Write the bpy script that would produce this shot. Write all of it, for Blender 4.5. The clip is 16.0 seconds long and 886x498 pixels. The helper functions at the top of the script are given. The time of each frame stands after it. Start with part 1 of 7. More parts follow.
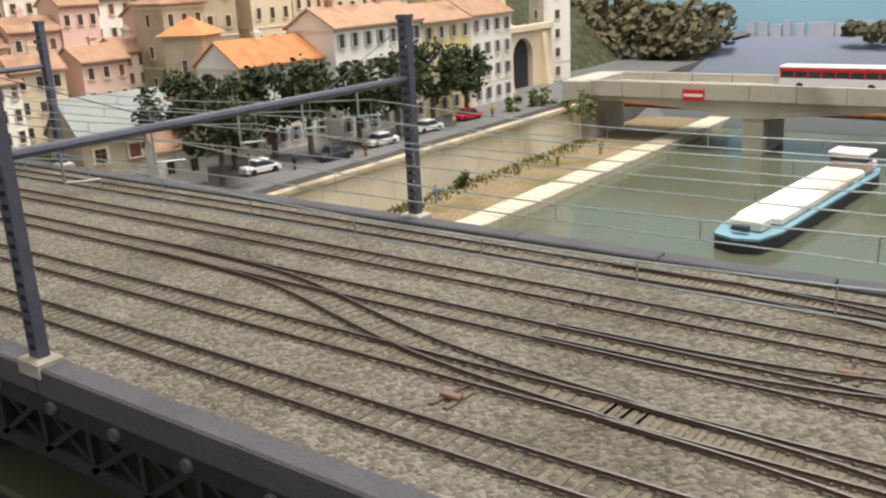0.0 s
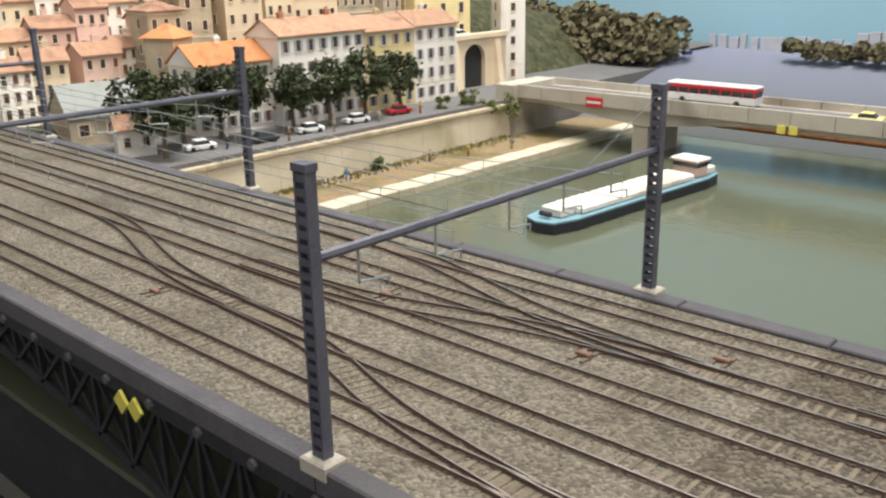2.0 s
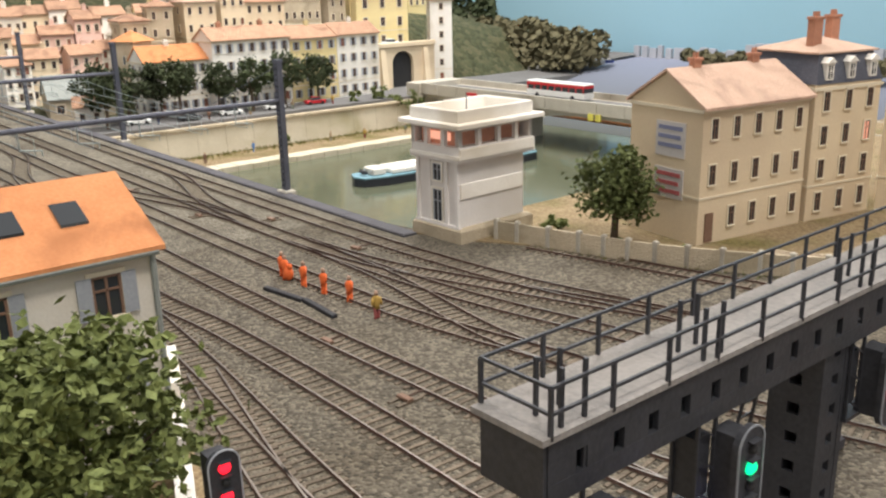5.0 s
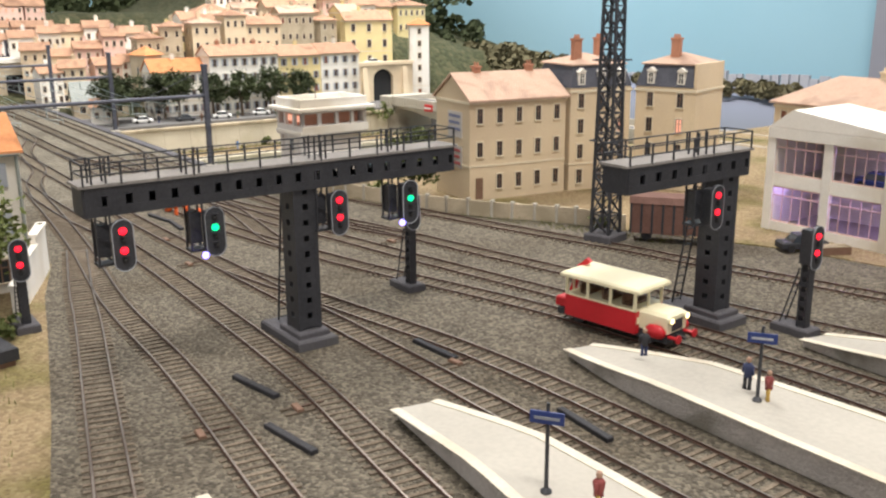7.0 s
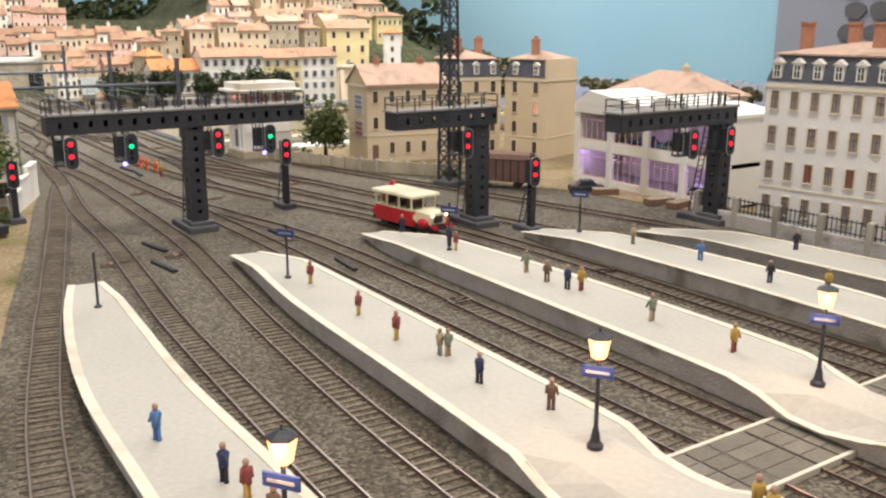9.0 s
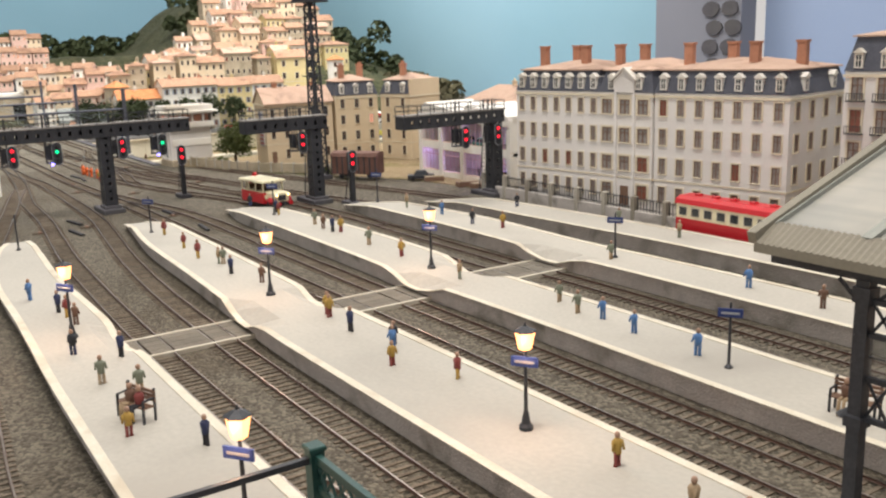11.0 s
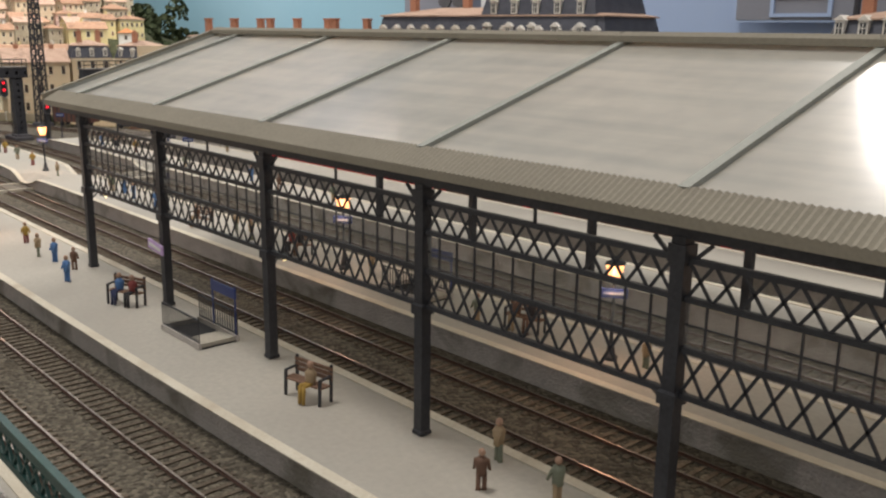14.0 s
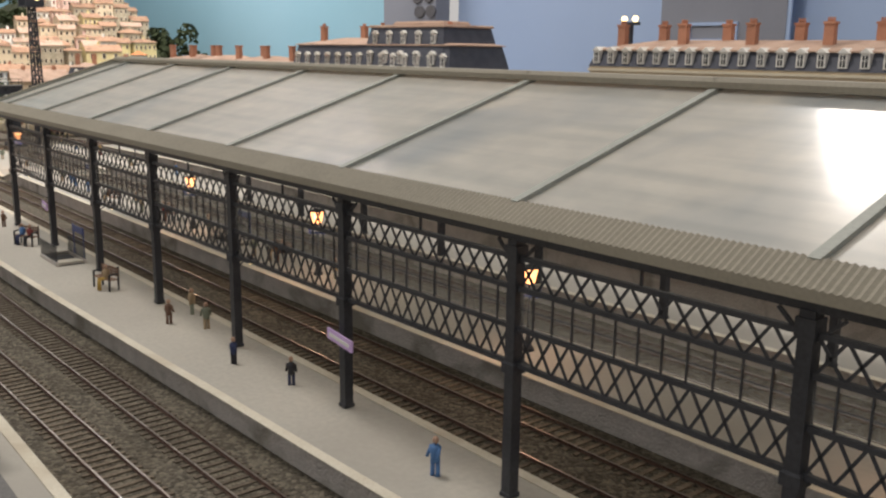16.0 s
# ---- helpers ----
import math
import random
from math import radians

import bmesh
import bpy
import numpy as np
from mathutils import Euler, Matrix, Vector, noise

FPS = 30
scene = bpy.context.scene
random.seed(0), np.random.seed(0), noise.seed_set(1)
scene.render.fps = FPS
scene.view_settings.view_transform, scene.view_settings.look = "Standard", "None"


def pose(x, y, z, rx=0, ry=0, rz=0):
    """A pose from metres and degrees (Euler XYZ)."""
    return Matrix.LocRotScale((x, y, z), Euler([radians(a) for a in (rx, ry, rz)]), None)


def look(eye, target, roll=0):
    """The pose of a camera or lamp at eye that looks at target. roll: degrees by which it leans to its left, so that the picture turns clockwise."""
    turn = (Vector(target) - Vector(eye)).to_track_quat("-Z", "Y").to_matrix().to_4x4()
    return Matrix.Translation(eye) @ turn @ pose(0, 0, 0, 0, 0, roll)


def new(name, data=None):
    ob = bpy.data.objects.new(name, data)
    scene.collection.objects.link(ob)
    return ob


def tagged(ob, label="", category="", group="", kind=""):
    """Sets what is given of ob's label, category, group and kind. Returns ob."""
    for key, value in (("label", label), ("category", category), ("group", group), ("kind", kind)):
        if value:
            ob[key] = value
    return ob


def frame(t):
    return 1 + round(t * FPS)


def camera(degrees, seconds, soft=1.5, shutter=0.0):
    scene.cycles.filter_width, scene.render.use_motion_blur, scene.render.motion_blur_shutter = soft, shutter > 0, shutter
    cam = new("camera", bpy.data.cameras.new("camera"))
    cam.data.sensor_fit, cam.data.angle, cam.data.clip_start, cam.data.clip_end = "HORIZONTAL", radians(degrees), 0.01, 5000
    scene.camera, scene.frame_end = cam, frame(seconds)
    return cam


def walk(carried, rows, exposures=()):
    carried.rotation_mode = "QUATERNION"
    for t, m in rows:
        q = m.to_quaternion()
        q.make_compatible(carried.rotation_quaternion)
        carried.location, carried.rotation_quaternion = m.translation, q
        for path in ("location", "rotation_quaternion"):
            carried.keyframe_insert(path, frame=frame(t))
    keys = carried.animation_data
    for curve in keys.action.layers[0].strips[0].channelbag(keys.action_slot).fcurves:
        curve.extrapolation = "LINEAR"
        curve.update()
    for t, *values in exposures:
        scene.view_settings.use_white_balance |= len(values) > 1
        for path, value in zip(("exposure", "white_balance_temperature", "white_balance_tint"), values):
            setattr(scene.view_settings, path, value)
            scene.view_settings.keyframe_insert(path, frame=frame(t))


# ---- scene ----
cam = camera(52.1, 16.0, soft=2.3)
PATH = [
    (0, (0.008, 0.004, 0.169), (-1.145, 1.53, -0.415), -2.9),
    (0.5, (0.109, -0.001, 0.201), (-1.083, 1.491, -0.395), -3.4),
    (1, (0.209, 0.02, 0.195), (-0.971, 1.523, -0.396), -2.8),
    (1.5, (0.281, 0.002, 0.206), (-0.946, 1.469, -0.378), -1.5),
    (2, (0.368, -0.026, 0.225), (-0.927, 1.366, -0.394), -1.1),
    (2.5, (0.447, 0.0, 0.226), (-0.876, 1.367, -0.391), -1.8),
    (3, (0.549, 0.008, 0.231), (-0.843, 1.308, -0.38), -2.5),
    (5.5, (1.029, 0.014, 0.221), (-0.478, 1.202, -0.341), -1.0),
    (6, (1.14, 0.016, 0.231), (-0.418, 1.142, -0.324), -0.9),
    (6.5, (1.239, 0.028, 0.23), (-0.336, 1.138, -0.304), -0.4),
    (7, (1.324, 0.021, 0.219), (-0.248, 1.143, -0.298), -0.4),
    (7.5, (1.423, 0.002, 0.21), (-0.147, 1.125, -0.314), -0.1),
    (8, (1.514, -0.011, 0.203), (-0.06, 1.108, -0.317), 0.8),
    (10.5, (1.999, -0.018, 0.218), (0.339, 1.002, -0.233), -1.7),
    (11, (2.109, -0.022, 0.217), (0.48, 1.05, -0.227), -1.9),
    (11.5, (2.199, -0.006, 0.208), (0.595, 1.096, -0.251), -1.1),
    (12, (2.31, 0.002, 0.197), (0.724, 1.122, -0.282), 0.5),
    (12.5, (2.404, 0.013, 0.188), (0.85, 1.178, -0.291), 1.0),
    (13, (2.472, 0.039, 0.186), (0.968, 1.267, -0.293), 0.8),
    (13.5, (2.529, 0.039, 0.185), (1.059, 1.31, -0.289), 0.8),
    (14, (2.6, 0.037, 0.19), (1.15, 1.333, -0.277), 0.7),
    (14.5, (2.66, 0.037, 0.183), (1.222, 1.349, -0.276), 0.4),
    (15, (2.73, 0.036, 0.188), (1.277, 1.335, -0.261), -0.2),
    (15.5, (2.837, 0.04, 0.198), (1.354, 1.31, -0.234), 0.3),
    (16, (2.958, 0.03, 0.202), (1.447, 1.268, -0.225), 0.7),
]
walk(cam, [(t, look(eye, target, roll)) for t, eye, target, roll in PATH],
     exposures=((0, -0.05), (2, 0.06), (3, 0.12), (6, 0.18), (7, 0.28), (7.5, 0.14), (8, 0.16), (11, 0.1), (12, 0.08), (12.6, 0.1), (13.1, 0.1), (13.5, -0.18), (14, -0.27), (15, -0.26), (15.5, -0.28), (16, -0.14)))

# ---------- light: an exhibition hall, with unseen area lamps over the layout ---
world = bpy.data.worlds.new("hall_air")
world.use_nodes = True
world.node_tree.nodes["Background"].inputs[0].default_value = (1.0, 0.96, 0.93, 1)
world.node_tree.nodes["Background"].inputs[1].default_value = 0.6
scene.world = world
scene.view_settings.exposure = 0.0


def area_lamp(x, y, z, sx, sy, watts, tx, ty, colour=(1.0, 0.96, 0.9)):
    d = bpy.data.lights.new("unseen_area_light", "AREA")
    d.shape, d.size, d.size_y, d.energy, d.color = "RECTANGLE", sx, sy, watts, colour
    ob = new("unseen_area_light", d)
    ob.matrix_world = look((x, y, z), (tx, ty, 0))
    return ob


WARM = (1.0, 0.93, 0.86)
NEUTRAL = (1.0, 0.95, 0.91)
area_lamp(1.8, 0.05, 2.5, 0.6, 0.35, 42, 1.0, 0.8, WARM)
# two unseen fill lamps, added to brighten the bridge and the riverside facades
area_lamp(-0.1, 0.7, 2.5, 1.3, 0.6, 20, -0.5, 0.9, NEUTRAL)
area_lamp(-0.42, 1.2, 1.75, 1.0, 0.6, 50, -1.2, 1.1, NEUTRAL)
area_lamp(1.16, 3.0, 2.42, 0.34, 0.36, 30, 2.6, 0.36, WARM)

# ---------- helpers: all building numbers are in centimetres ----------
K = 0.01


class Geo:
    """Vertices and faces in centimetres; each face keeps the index of its material."""

    def __init__(self):
        self.v, self.f, self.m, self.slot = [], [], [], 0

    def add(self, verts, faces):
        o = len(self.v)
        self.v += verts
        self.f += [tuple(o + i for i in q) for q in faces]
        self.m += [self.slot] * len(faces)
        return self

    def use(self, slot):
        self.slot = slot
        return self

    def box(self, x0, x1, y0, y1, z0, z1, e=0.0):
        """A box; with e its upper edges are chamfered by e."""
        if e:
            a = [(x0, y0, z0), (x1, y0, z0), (x1, y1, z0), (x0, y1, z0)]
            b = [(x, y, z1 - e) for x, y, _ in a]
            c = [(x0 + e, y0 + e, z1), (x1 - e, y0 + e, z1), (x1 - e, y1 - e, z1), (x0 + e, y1 - e, z1)]
            f = [(3, 2, 1, 0), (8, 9, 10, 11)]
            for i in range(4):
                j = (i + 1) % 4
                f += [(i, j, 4 + j, 4 + i), (4 + i, 4 + j, 8 + j, 8 + i)]
            return self.add(a + b + c, f)
        v = [(x0, y0, z0), (x1, y0, z0), (x1, y1, z0), (x0, y1, z0), (x0, y0, z1), (x1, y0, z1), (x1, y1, z1), (x0, y1, z1)]
        return self.add(v, [(3, 2, 1, 0), (4, 5, 6, 7), (0, 1, 5, 4), (1, 2, 6, 5), (2, 3, 7, 6), (3, 0, 4, 7)])

    def bar(self, p, q, w, h=None, up=(0, 0, 1)):
        """A square bar from p to q."""
        h = h or w
        p, q = Vector(p), Vector(q)
        d = (q - p).normalized()
        u = Vector(up)
        if abs(d.dot(u)) > 0.98:
            u = Vector((1, 0, 0))
        s = d.cross(u).normalized() * (w / 2)
        n = s.cross(d).normalized() * (h / 2)
        v = [tuple(c + a * s + b * n) for c in (p, q) for a, b in ((-1, -1), (1, -1), (1, 1), (-1, 1))]
        return self.add(v, [(0, 1, 2, 3), (7, 6, 5, 4), (0, 4, 5, 1), (1, 5, 6, 2), (2, 6, 7, 3), (3, 7, 4, 0)])

    def tube(self, p, q, r, r2=None, n=8, caps=True):
        r2 = r if r2 is None else r2
        p, q = Vector(p), Vector(q)
        d = (q - p).normalized()
        u = Vector((0, 0, 1)) if abs(d.z) < 0.9 else Vector((1, 0, 0))
        s = d.cross(u).normalized()
        t = s.cross(d)
        v = []
        for c, rr in ((p, r), (q, r2)):
            v += [tuple(c + (s * math.cos(2 * math.pi * i / n) + t * math.sin(2 * math.pi * i / n)) * rr) for i in range(n)]
        f = [(i, n + i, n + (i + 1) % n, (i + 1) % n) for i in range(n)]
        if caps:
            f += [tuple(range(n)), tuple(range(2 * n - 1, n - 1, -1))]
        return self.add(v, f)

    def spin(self, x, y, profile, n=10):
        """A turned shape round the upright axis at x, y: profile rows are (radius, z)."""
        v = [(x + r * math.cos(2 * math.pi * i / n), y + r * math.sin(2 * math.pi * i / n), z) for r, z in profile for i in range(n)]
        f = [(k * n + i, k * n + (i + 1) % n, (k + 1) * n + (i + 1) % n, (k + 1) * n + i) for k in range(len(profile) - 1) for i in range(n)]
        f += [tuple(range(n - 1, -1, -1)), tuple((len(profile) - 1) * n + i for i in range(n))]
        return self.add(v, f)

    def ball(self, x, y, z, rx, ry, rz, n=8, k=5):
        return self.add(*ball_data(x, y, z, rx, ry, rz, n, k))

    def prism(self, poly, z0, z1):
        n = len(poly)
        v = [(x, y, z0) for x, y in poly] + [(x, y, z1) for x, y in poly]
        f = [tuple(range(n - 1, -1, -1)), tuple(range(n, 2 * n))] + [(i, (i + 1) % n, n + (i + 1) % n, n + i) for i in range(n)]
        return self.add(v, f)

    def extrude_x(self, poly, x0, x1):
        """A profile in (y, z), counter-clockwise as seen from +x, drawn from x0 to x1."""
        n = len(poly)
        v = [(x0, y, z) for y, z in poly] + [(x1, y, z) for y, z in poly]
        f = [tuple(range(n - 1, -1, -1)), tuple(range(n, 2 * n))] + [(i, (i + 1) % n, n + (i + 1) % n, n + i) for i in range(n)]
        return self.add(v, f)

    def sweep(self, line, profile):
        """A profile in (across, z), carried along a line of (x, y) or (x, y, z)."""
        pts = [Vector((*p, 0)) if len(p) == 2 else Vector(p) for p in line]
        n, v = len(profile), []
        for i, p in enumerate(pts):
            d = pts[min(i + 1, len(pts) - 1)] - pts[max(i - 1, 0)]
            s = Vector((-d.y, d.x, 0)).normalized()
            v += [tuple(p + s * a + Vector((0, 0, b))) for a, b in profile]
        f = [(k * n + i, (k + 1) * n + i, (k + 1) * n + (i + 1) % n, k * n + (i + 1) % n) for k in range(len(pts) - 1) for i in range(n)]
        f += [tuple(range(n)), tuple((len(pts) - 1) * n + i for i in range(n - 1, -1, -1))]
        return self.add(v, f)

    def quad(self, a, b, c, d):
        return self.add([a, b, c, d], [(0, 1, 2, 3)])

    def mesh(self, name, mats, smooth=False):
        me = bpy.data.meshes.new(name)
        me.from_pydata([(x * K, y * K, z * K) for x, y, z in self.v], [], self.f)
        for m in mats if isinstance(mats, (list, tuple)) else [mats]:
            me.materials.append(m)
        me.polygons.foreach_set("material_index", self.m)
        if smooth:
            me.polygons.foreach_set("use_smooth", [True] * len(self.f))
        me.update()
        return me


def ball_data(x, y, z, rx, ry, rz, n, k):
    v = [(x, y, z - rz)]
    for j in range(1, k):
        a = math.pi * j / k
        v += [(x + rx * math.sin(a) * math.cos(2 * math.pi * i / n), y + ry * math.sin(a) * math.sin(2 * math.pi * i / n), z - rz * math.cos(a)) for i in range(n)]
    v.append((x, y, z + rz))
    f = [(0, 1 + (i + 1) % n, 1 + i) for i in range(n)]
    for j in range(k - 2):
        f += [(1 + j * n + i, 1 + j * n + (i + 1) % n, 1 + (j + 1) * n + (i + 1) % n, 1 + (j + 1) * n + i) for i in range(n)]
    t, e = len(v) - 1, 1 + (k - 2) * n
    f += [(e + i, e + (i + 1) % n, t) for i in range(n)]
    return v, f


def at(x, y, z=0, rz=0):
    return pose(x * K, y * K, z * K, 0, 0, rz)


def thing(name, x, y, z, rz, label, category, group="", kind=""):
    ob = new(name)
    ob.empty_display_size = 0.01
    ob.matrix_basis = at(x, y, z, rz)
    return tagged(ob, label, category, group, kind)


def solid(name, geo, mats, x=0, y=0, z=0, rz=0, label="", category="", group="", kind="", smooth=False):
    ob = new(name, geo.mesh(name, mats, smooth))
    ob.matrix_basis = at(x, y, z, rz)
    return tagged(ob, label, category, group, kind)


def part(name, geo, mats, parent, label="", smooth=False, kind=""):
    ob = new(name, geo if isinstance(geo, bpy.types.Mesh) else geo.mesh(name, mats, smooth))
    ob.parent = parent
    return tagged(ob, label, "", "", kind)


def put(name, mesh, parent, x, y, z, rz=0, label=""):
    """A part on a shared mesh, at a place of its own in its thing."""
    ob = new(name, mesh)
    ob.parent = parent
    ob.matrix_basis = at(x, y, z, rz)
    return tagged(ob, label)


# ---------- materials ----------
def material(name, colour, colour2=None, rough=0.8, metal=0.0, scale=60.0, bump=0.3, stain=None, fine=600.0, spec=0.4, jitter=0.0, depth=0.001):
    """Two-scale noise between two colours, fine bump, optional stains and variation from object to object."""
    m = bpy.data.materials.new(name)
    m.use_nodes = True
    nt = m.node_tree
    n, l = nt.nodes, nt.links
    p = n["Principled BSDF"]
    p.inputs["Roughness"].default_value, p.inputs["Metallic"].default_value = rough, metal
    p.inputs["Specular IOR Level"].default_value = spec
    colour2 = colour2 or tuple(c * 0.8 for c in colour)
    co = n.new("ShaderNodeTexCoord")
    geo = n.new("ShaderNodeNewGeometry")
    big = n.new("ShaderNodeTexNoise")
    big.inputs["Scale"].default_value, big.inputs["Detail"].default_value = scale, 5
    small = n.new("ShaderNodeTexNoise")
    small.inputs["Scale"].default_value, small.inputs["Detail"].default_value = fine, 3
    for t in (big, small):
        l.new(geo.outputs["Position"], t.inputs["Vector"])
    mix = n.new("ShaderNodeMix")
    mix.data_type = "RGBA"
    mix.inputs["A"].default_value, mix.inputs["B"].default_value = (*colour, 1), (*colour2, 1)
    add = n.new("ShaderNodeMath")
    add.operation = "MULTIPLY_ADD"
    add.inputs[1].default_value = 0.5
    half = n.new("ShaderNodeMath")
    half.operation = "MULTIPLY"
    half.inputs[1].default_value = 0.5
    l.new(big.outputs["Fac"], half.inputs[0])
    l.new(small.outputs["Fac"], add.inputs[0])
    l.new(half.outputs[0], add.inputs[2])
    ramp = n.new("ShaderNodeValToRGB")
    ramp.color_ramp.elements[0].position, ramp.color_ramp.elements[1].position = 0.36, 0.64
    l.new(add.outputs[0], ramp.inputs[0])
    l.new(ramp.outputs[0], mix.inputs["Factor"])
    out = mix.outputs["Result"]
    if stain:
        s = n.new("ShaderNodeTexNoise")
        s.inputs["Scale"].default_value, s.inputs["Detail"].default_value, s.inputs["Distortion"].default_value = scale * 0.35, 4, 0.6
        l.new(geo.outputs["Position"], s.inputs["Vector"])
        r = n.new("ShaderNodeValToRGB")
        r.color_ramp.elements[0].position, r.color_ramp.elements[1].position = 0.52, 0.68
        l.new(s.outputs["Fac"], r.inputs[0])
        mx = n.new("ShaderNodeMix")
        mx.data_type = "RGBA"
        mx.inputs["B"].default_value = (*stain, 1)
        l.new(r.outputs[0], mx.inputs["Factor"])
        l.new(out, mx.inputs["A"])
        out = mx.outputs["Result"]
    if jitter:
        oi = n.new("ShaderNodeObjectInfo")
        hs = n.new("ShaderNodeHueSaturation")
        mr = n.new("ShaderNodeMapRange")
        mr.inputs["To Min"].default_value, mr.inputs["To Max"].default_value = 1 - jitter, 1 + jitter
        l.new(oi.outputs["Random"], mr.inputs["Value"])
        l.new(mr.outputs[0], hs.inputs["Value"])
        l.new(out, hs.inputs["Color"])
        out = hs.outputs["Color"]
    l.new(out, p.inputs["Base Color"])
    if bump:
        b = n.new("ShaderNodeBump")
        b.inputs["Strength"].default_value, b.inputs["Distance"].default_value = bump, depth
        l.new(small.outputs["Fac"], b.inputs["Height"])
        l.new(b.outputs[0], p.inputs["Normal"])
    return m


def glow(name, colour, strength):
    m = bpy.data.materials.new(name)
    m.use_nodes = True
    p = m.node_tree.nodes["Principled BSDF"]
    p.inputs["Base Color"].default_value = (*(c * 0.08 for c in colour), 1)
    p.inputs["Emission Color"].default_value = (*colour, 1)
    p.inputs["Emission Strength"].default_value = strength
    return m


def stones(name, dark, mid, light, size, bump, depth, patch=None, patch_scale=12.0):
    """Loose stones: cells of uneven tone with relief, and larger patches of another tone."""
    m = material(name, mid, dark, 0.95, 0, 25, 0)
    nt = m.node_tree
    n, l = nt.nodes, nt.links
    p = n["Principled BSDF"]
    geo = next(x for x in n if x.type == "NEW_GEOMETRY")
    vo = n.new("ShaderNodeTexVoronoi")
    vo.inputs["Scale"].default_value = size
    l.new(geo.outputs["Position"], vo.inputs["Vector"])
    bw = n.new("ShaderNodeSeparateColor")
    l.new(vo.outputs["Color"], bw.inputs[0])
    ramp = n.new("ShaderNodeValToRGB")
    e = ramp.color_ramp.elements
    e[0].color, e[1].color = (*dark, 1), (*light, 1)
    k = e.new(0.5)
    k.color = (*mid, 1)
    l.new(bw.outputs[0], ramp.inputs[0])
    old = p.inputs["Base Color"].links[0].from_socket
    mx = n.new("ShaderNodeMix")
    mx.data_type = "RGBA"
    mx.inputs["Factor"].default_value = 0.62
    l.new(old, mx.inputs["A"])
    l.new(ramp.outputs[0], mx.inputs["B"])
    out = mx.outputs["Result"]
    if patch:
        s = n.new("ShaderNodeTexNoise")
        s.inputs["Scale"].default_value, s.inputs["Detail"].default_value = patch_scale, 4
        l.new(geo.outputs["Position"], s.inputs["Vector"])
        r = n.new("ShaderNodeValToRGB")
        r.color_ramp.elements[0].position, r.color_ramp.elements[1].position = 0.5, 0.7
        l.new(s.outputs["Fac"], r.inputs[0])
        m2 = n.new("ShaderNodeMix")
        m2.data_type = "RGBA"
        m2.blend_type = "MULTIPLY"
        m2.inputs["B"].default_value = (*patch, 1)
        l.new(r.outputs[0], m2.inputs["Factor"])
        l.new(out, m2.inputs["A"])
        out = m2.outputs["Result"]
    l.new(out, p.inputs["Base Color"])
    b = n.new("ShaderNodeBump")
    b.inputs["Strength"].default_value, b.inputs["Distance"].default_value = bump, depth
    l.new(vo.outputs["Distance"], b.inputs["Height"])
    b.invert = True
    l.new(b.outputs[0], p.inputs["Normal"])
    return m


BALLAST = stones("grey_brown_ballast", (0.075, 0.066, 0.05), (0.185, 0.165, 0.125), (0.34, 0.305, 0.24), 500, 1.0, 0.0014, (0.62, 0.6, 0.58), 9)
BALLAST_GREY = stones("dark_grey_station_ballast", (0.046, 0.039, 0.029), (0.126, 0.109, 0.081), (0.27, 0.236, 0.178), 480, 1.0, 0.0014, (0.7, 0.66, 0.6), 7)
EARTH = stones("sandy_earth", (0.16, 0.11, 0.06), (0.27, 0.2, 0.11), (0.36, 0.29, 0.17), 420, 0.6, 0.001, (0.55, 0.62, 0.35), 14)
GRASS = stones("dry_grass", (0.09, 0.1, 0.025), (0.17, 0.18, 0.05), (0.3, 0.3, 0.1), 700, 0.8, 0.002, (0.9, 0.75, 0.5), 20)
SLEEPER = material("weathered_sleeper_wood", (0.1, 0.075, 0.052), (0.19, 0.155, 0.115), 0.9, 0, 90, 0.5, jitter=0.2)
DUSTY = material("ballast_dusted_sleeper", (0.2, 0.17, 0.125), (0.13, 0.105, 0.075), 0.95, 0, 200, 0.6, jitter=0.2)
RAIL = material("rusty_rail_steel", (0.07, 0.036, 0.026), (0.11, 0.06, 0.042), 0.6, 0.3, 120, 0.2)
RAILTOP = material("polished_rail_head", (0.3, 0.27, 0.24), (0.2, 0.16, 0.13), 0.38, 1.0, 40, 0.05)
PLATFORM = material("pale_concrete", (0.46, 0.435, 0.38), (0.39, 0.37, 0.325), 0.85, 0, 9, 0.15, stain=(0.34, 0.32, 0.28), fine=300)
PLATEDGE = material("whitewashed_kerb", (0.66, 0.62, 0.52), (0.56, 0.51, 0.4), 0.8, 0, 60, 0.3, stain=(0.5, 0.44, 0.34))
PLATSIDE = material("rough_platform_render", (0.6, 0.56, 0.52), (0.46, 0.43, 0.4), 0.95, 0, 70, 0.8, stain=(0.28, 0.26, 0.22), depth=0.002)
STEEL = material("dark_blue_grey_steel", (0.028, 0.03, 0.036), (0.05, 0.052, 0.06), 0.5, 0.1, 60, 0.15, jitter=0.1)
MASTGREY = material("grey_painted_mast_steel", (0.07, 0.075, 0.1), (0.11, 0.115, 0.145), 0.5, 0.1, 70, 0.15)
WIRE = material("silver_wire", (0.5, 0.55, 0.55), (0.35, 0.42, 0.42), 0.35, 0.8, 80, 0)
WALKWAY = material("grey_walkway_planks", (0.28, 0.26, 0.24), (0.2, 0.19, 0.18), 0.9, 0, 60, 0.3)
CROSSPLANK = material("worn_crossing_planks", (0.13, 0.115, 0.092), (0.19, 0.17, 0.135), 0.9, 0, 50, 0.4, jitter=0.15)
CONCRETE = material("weathered_concrete", (0.5, 0.47, 0.4), (0.38, 0.35, 0.29), 0.9, 0, 20, 0.3, stain=(0.27, 0.24, 0.19))
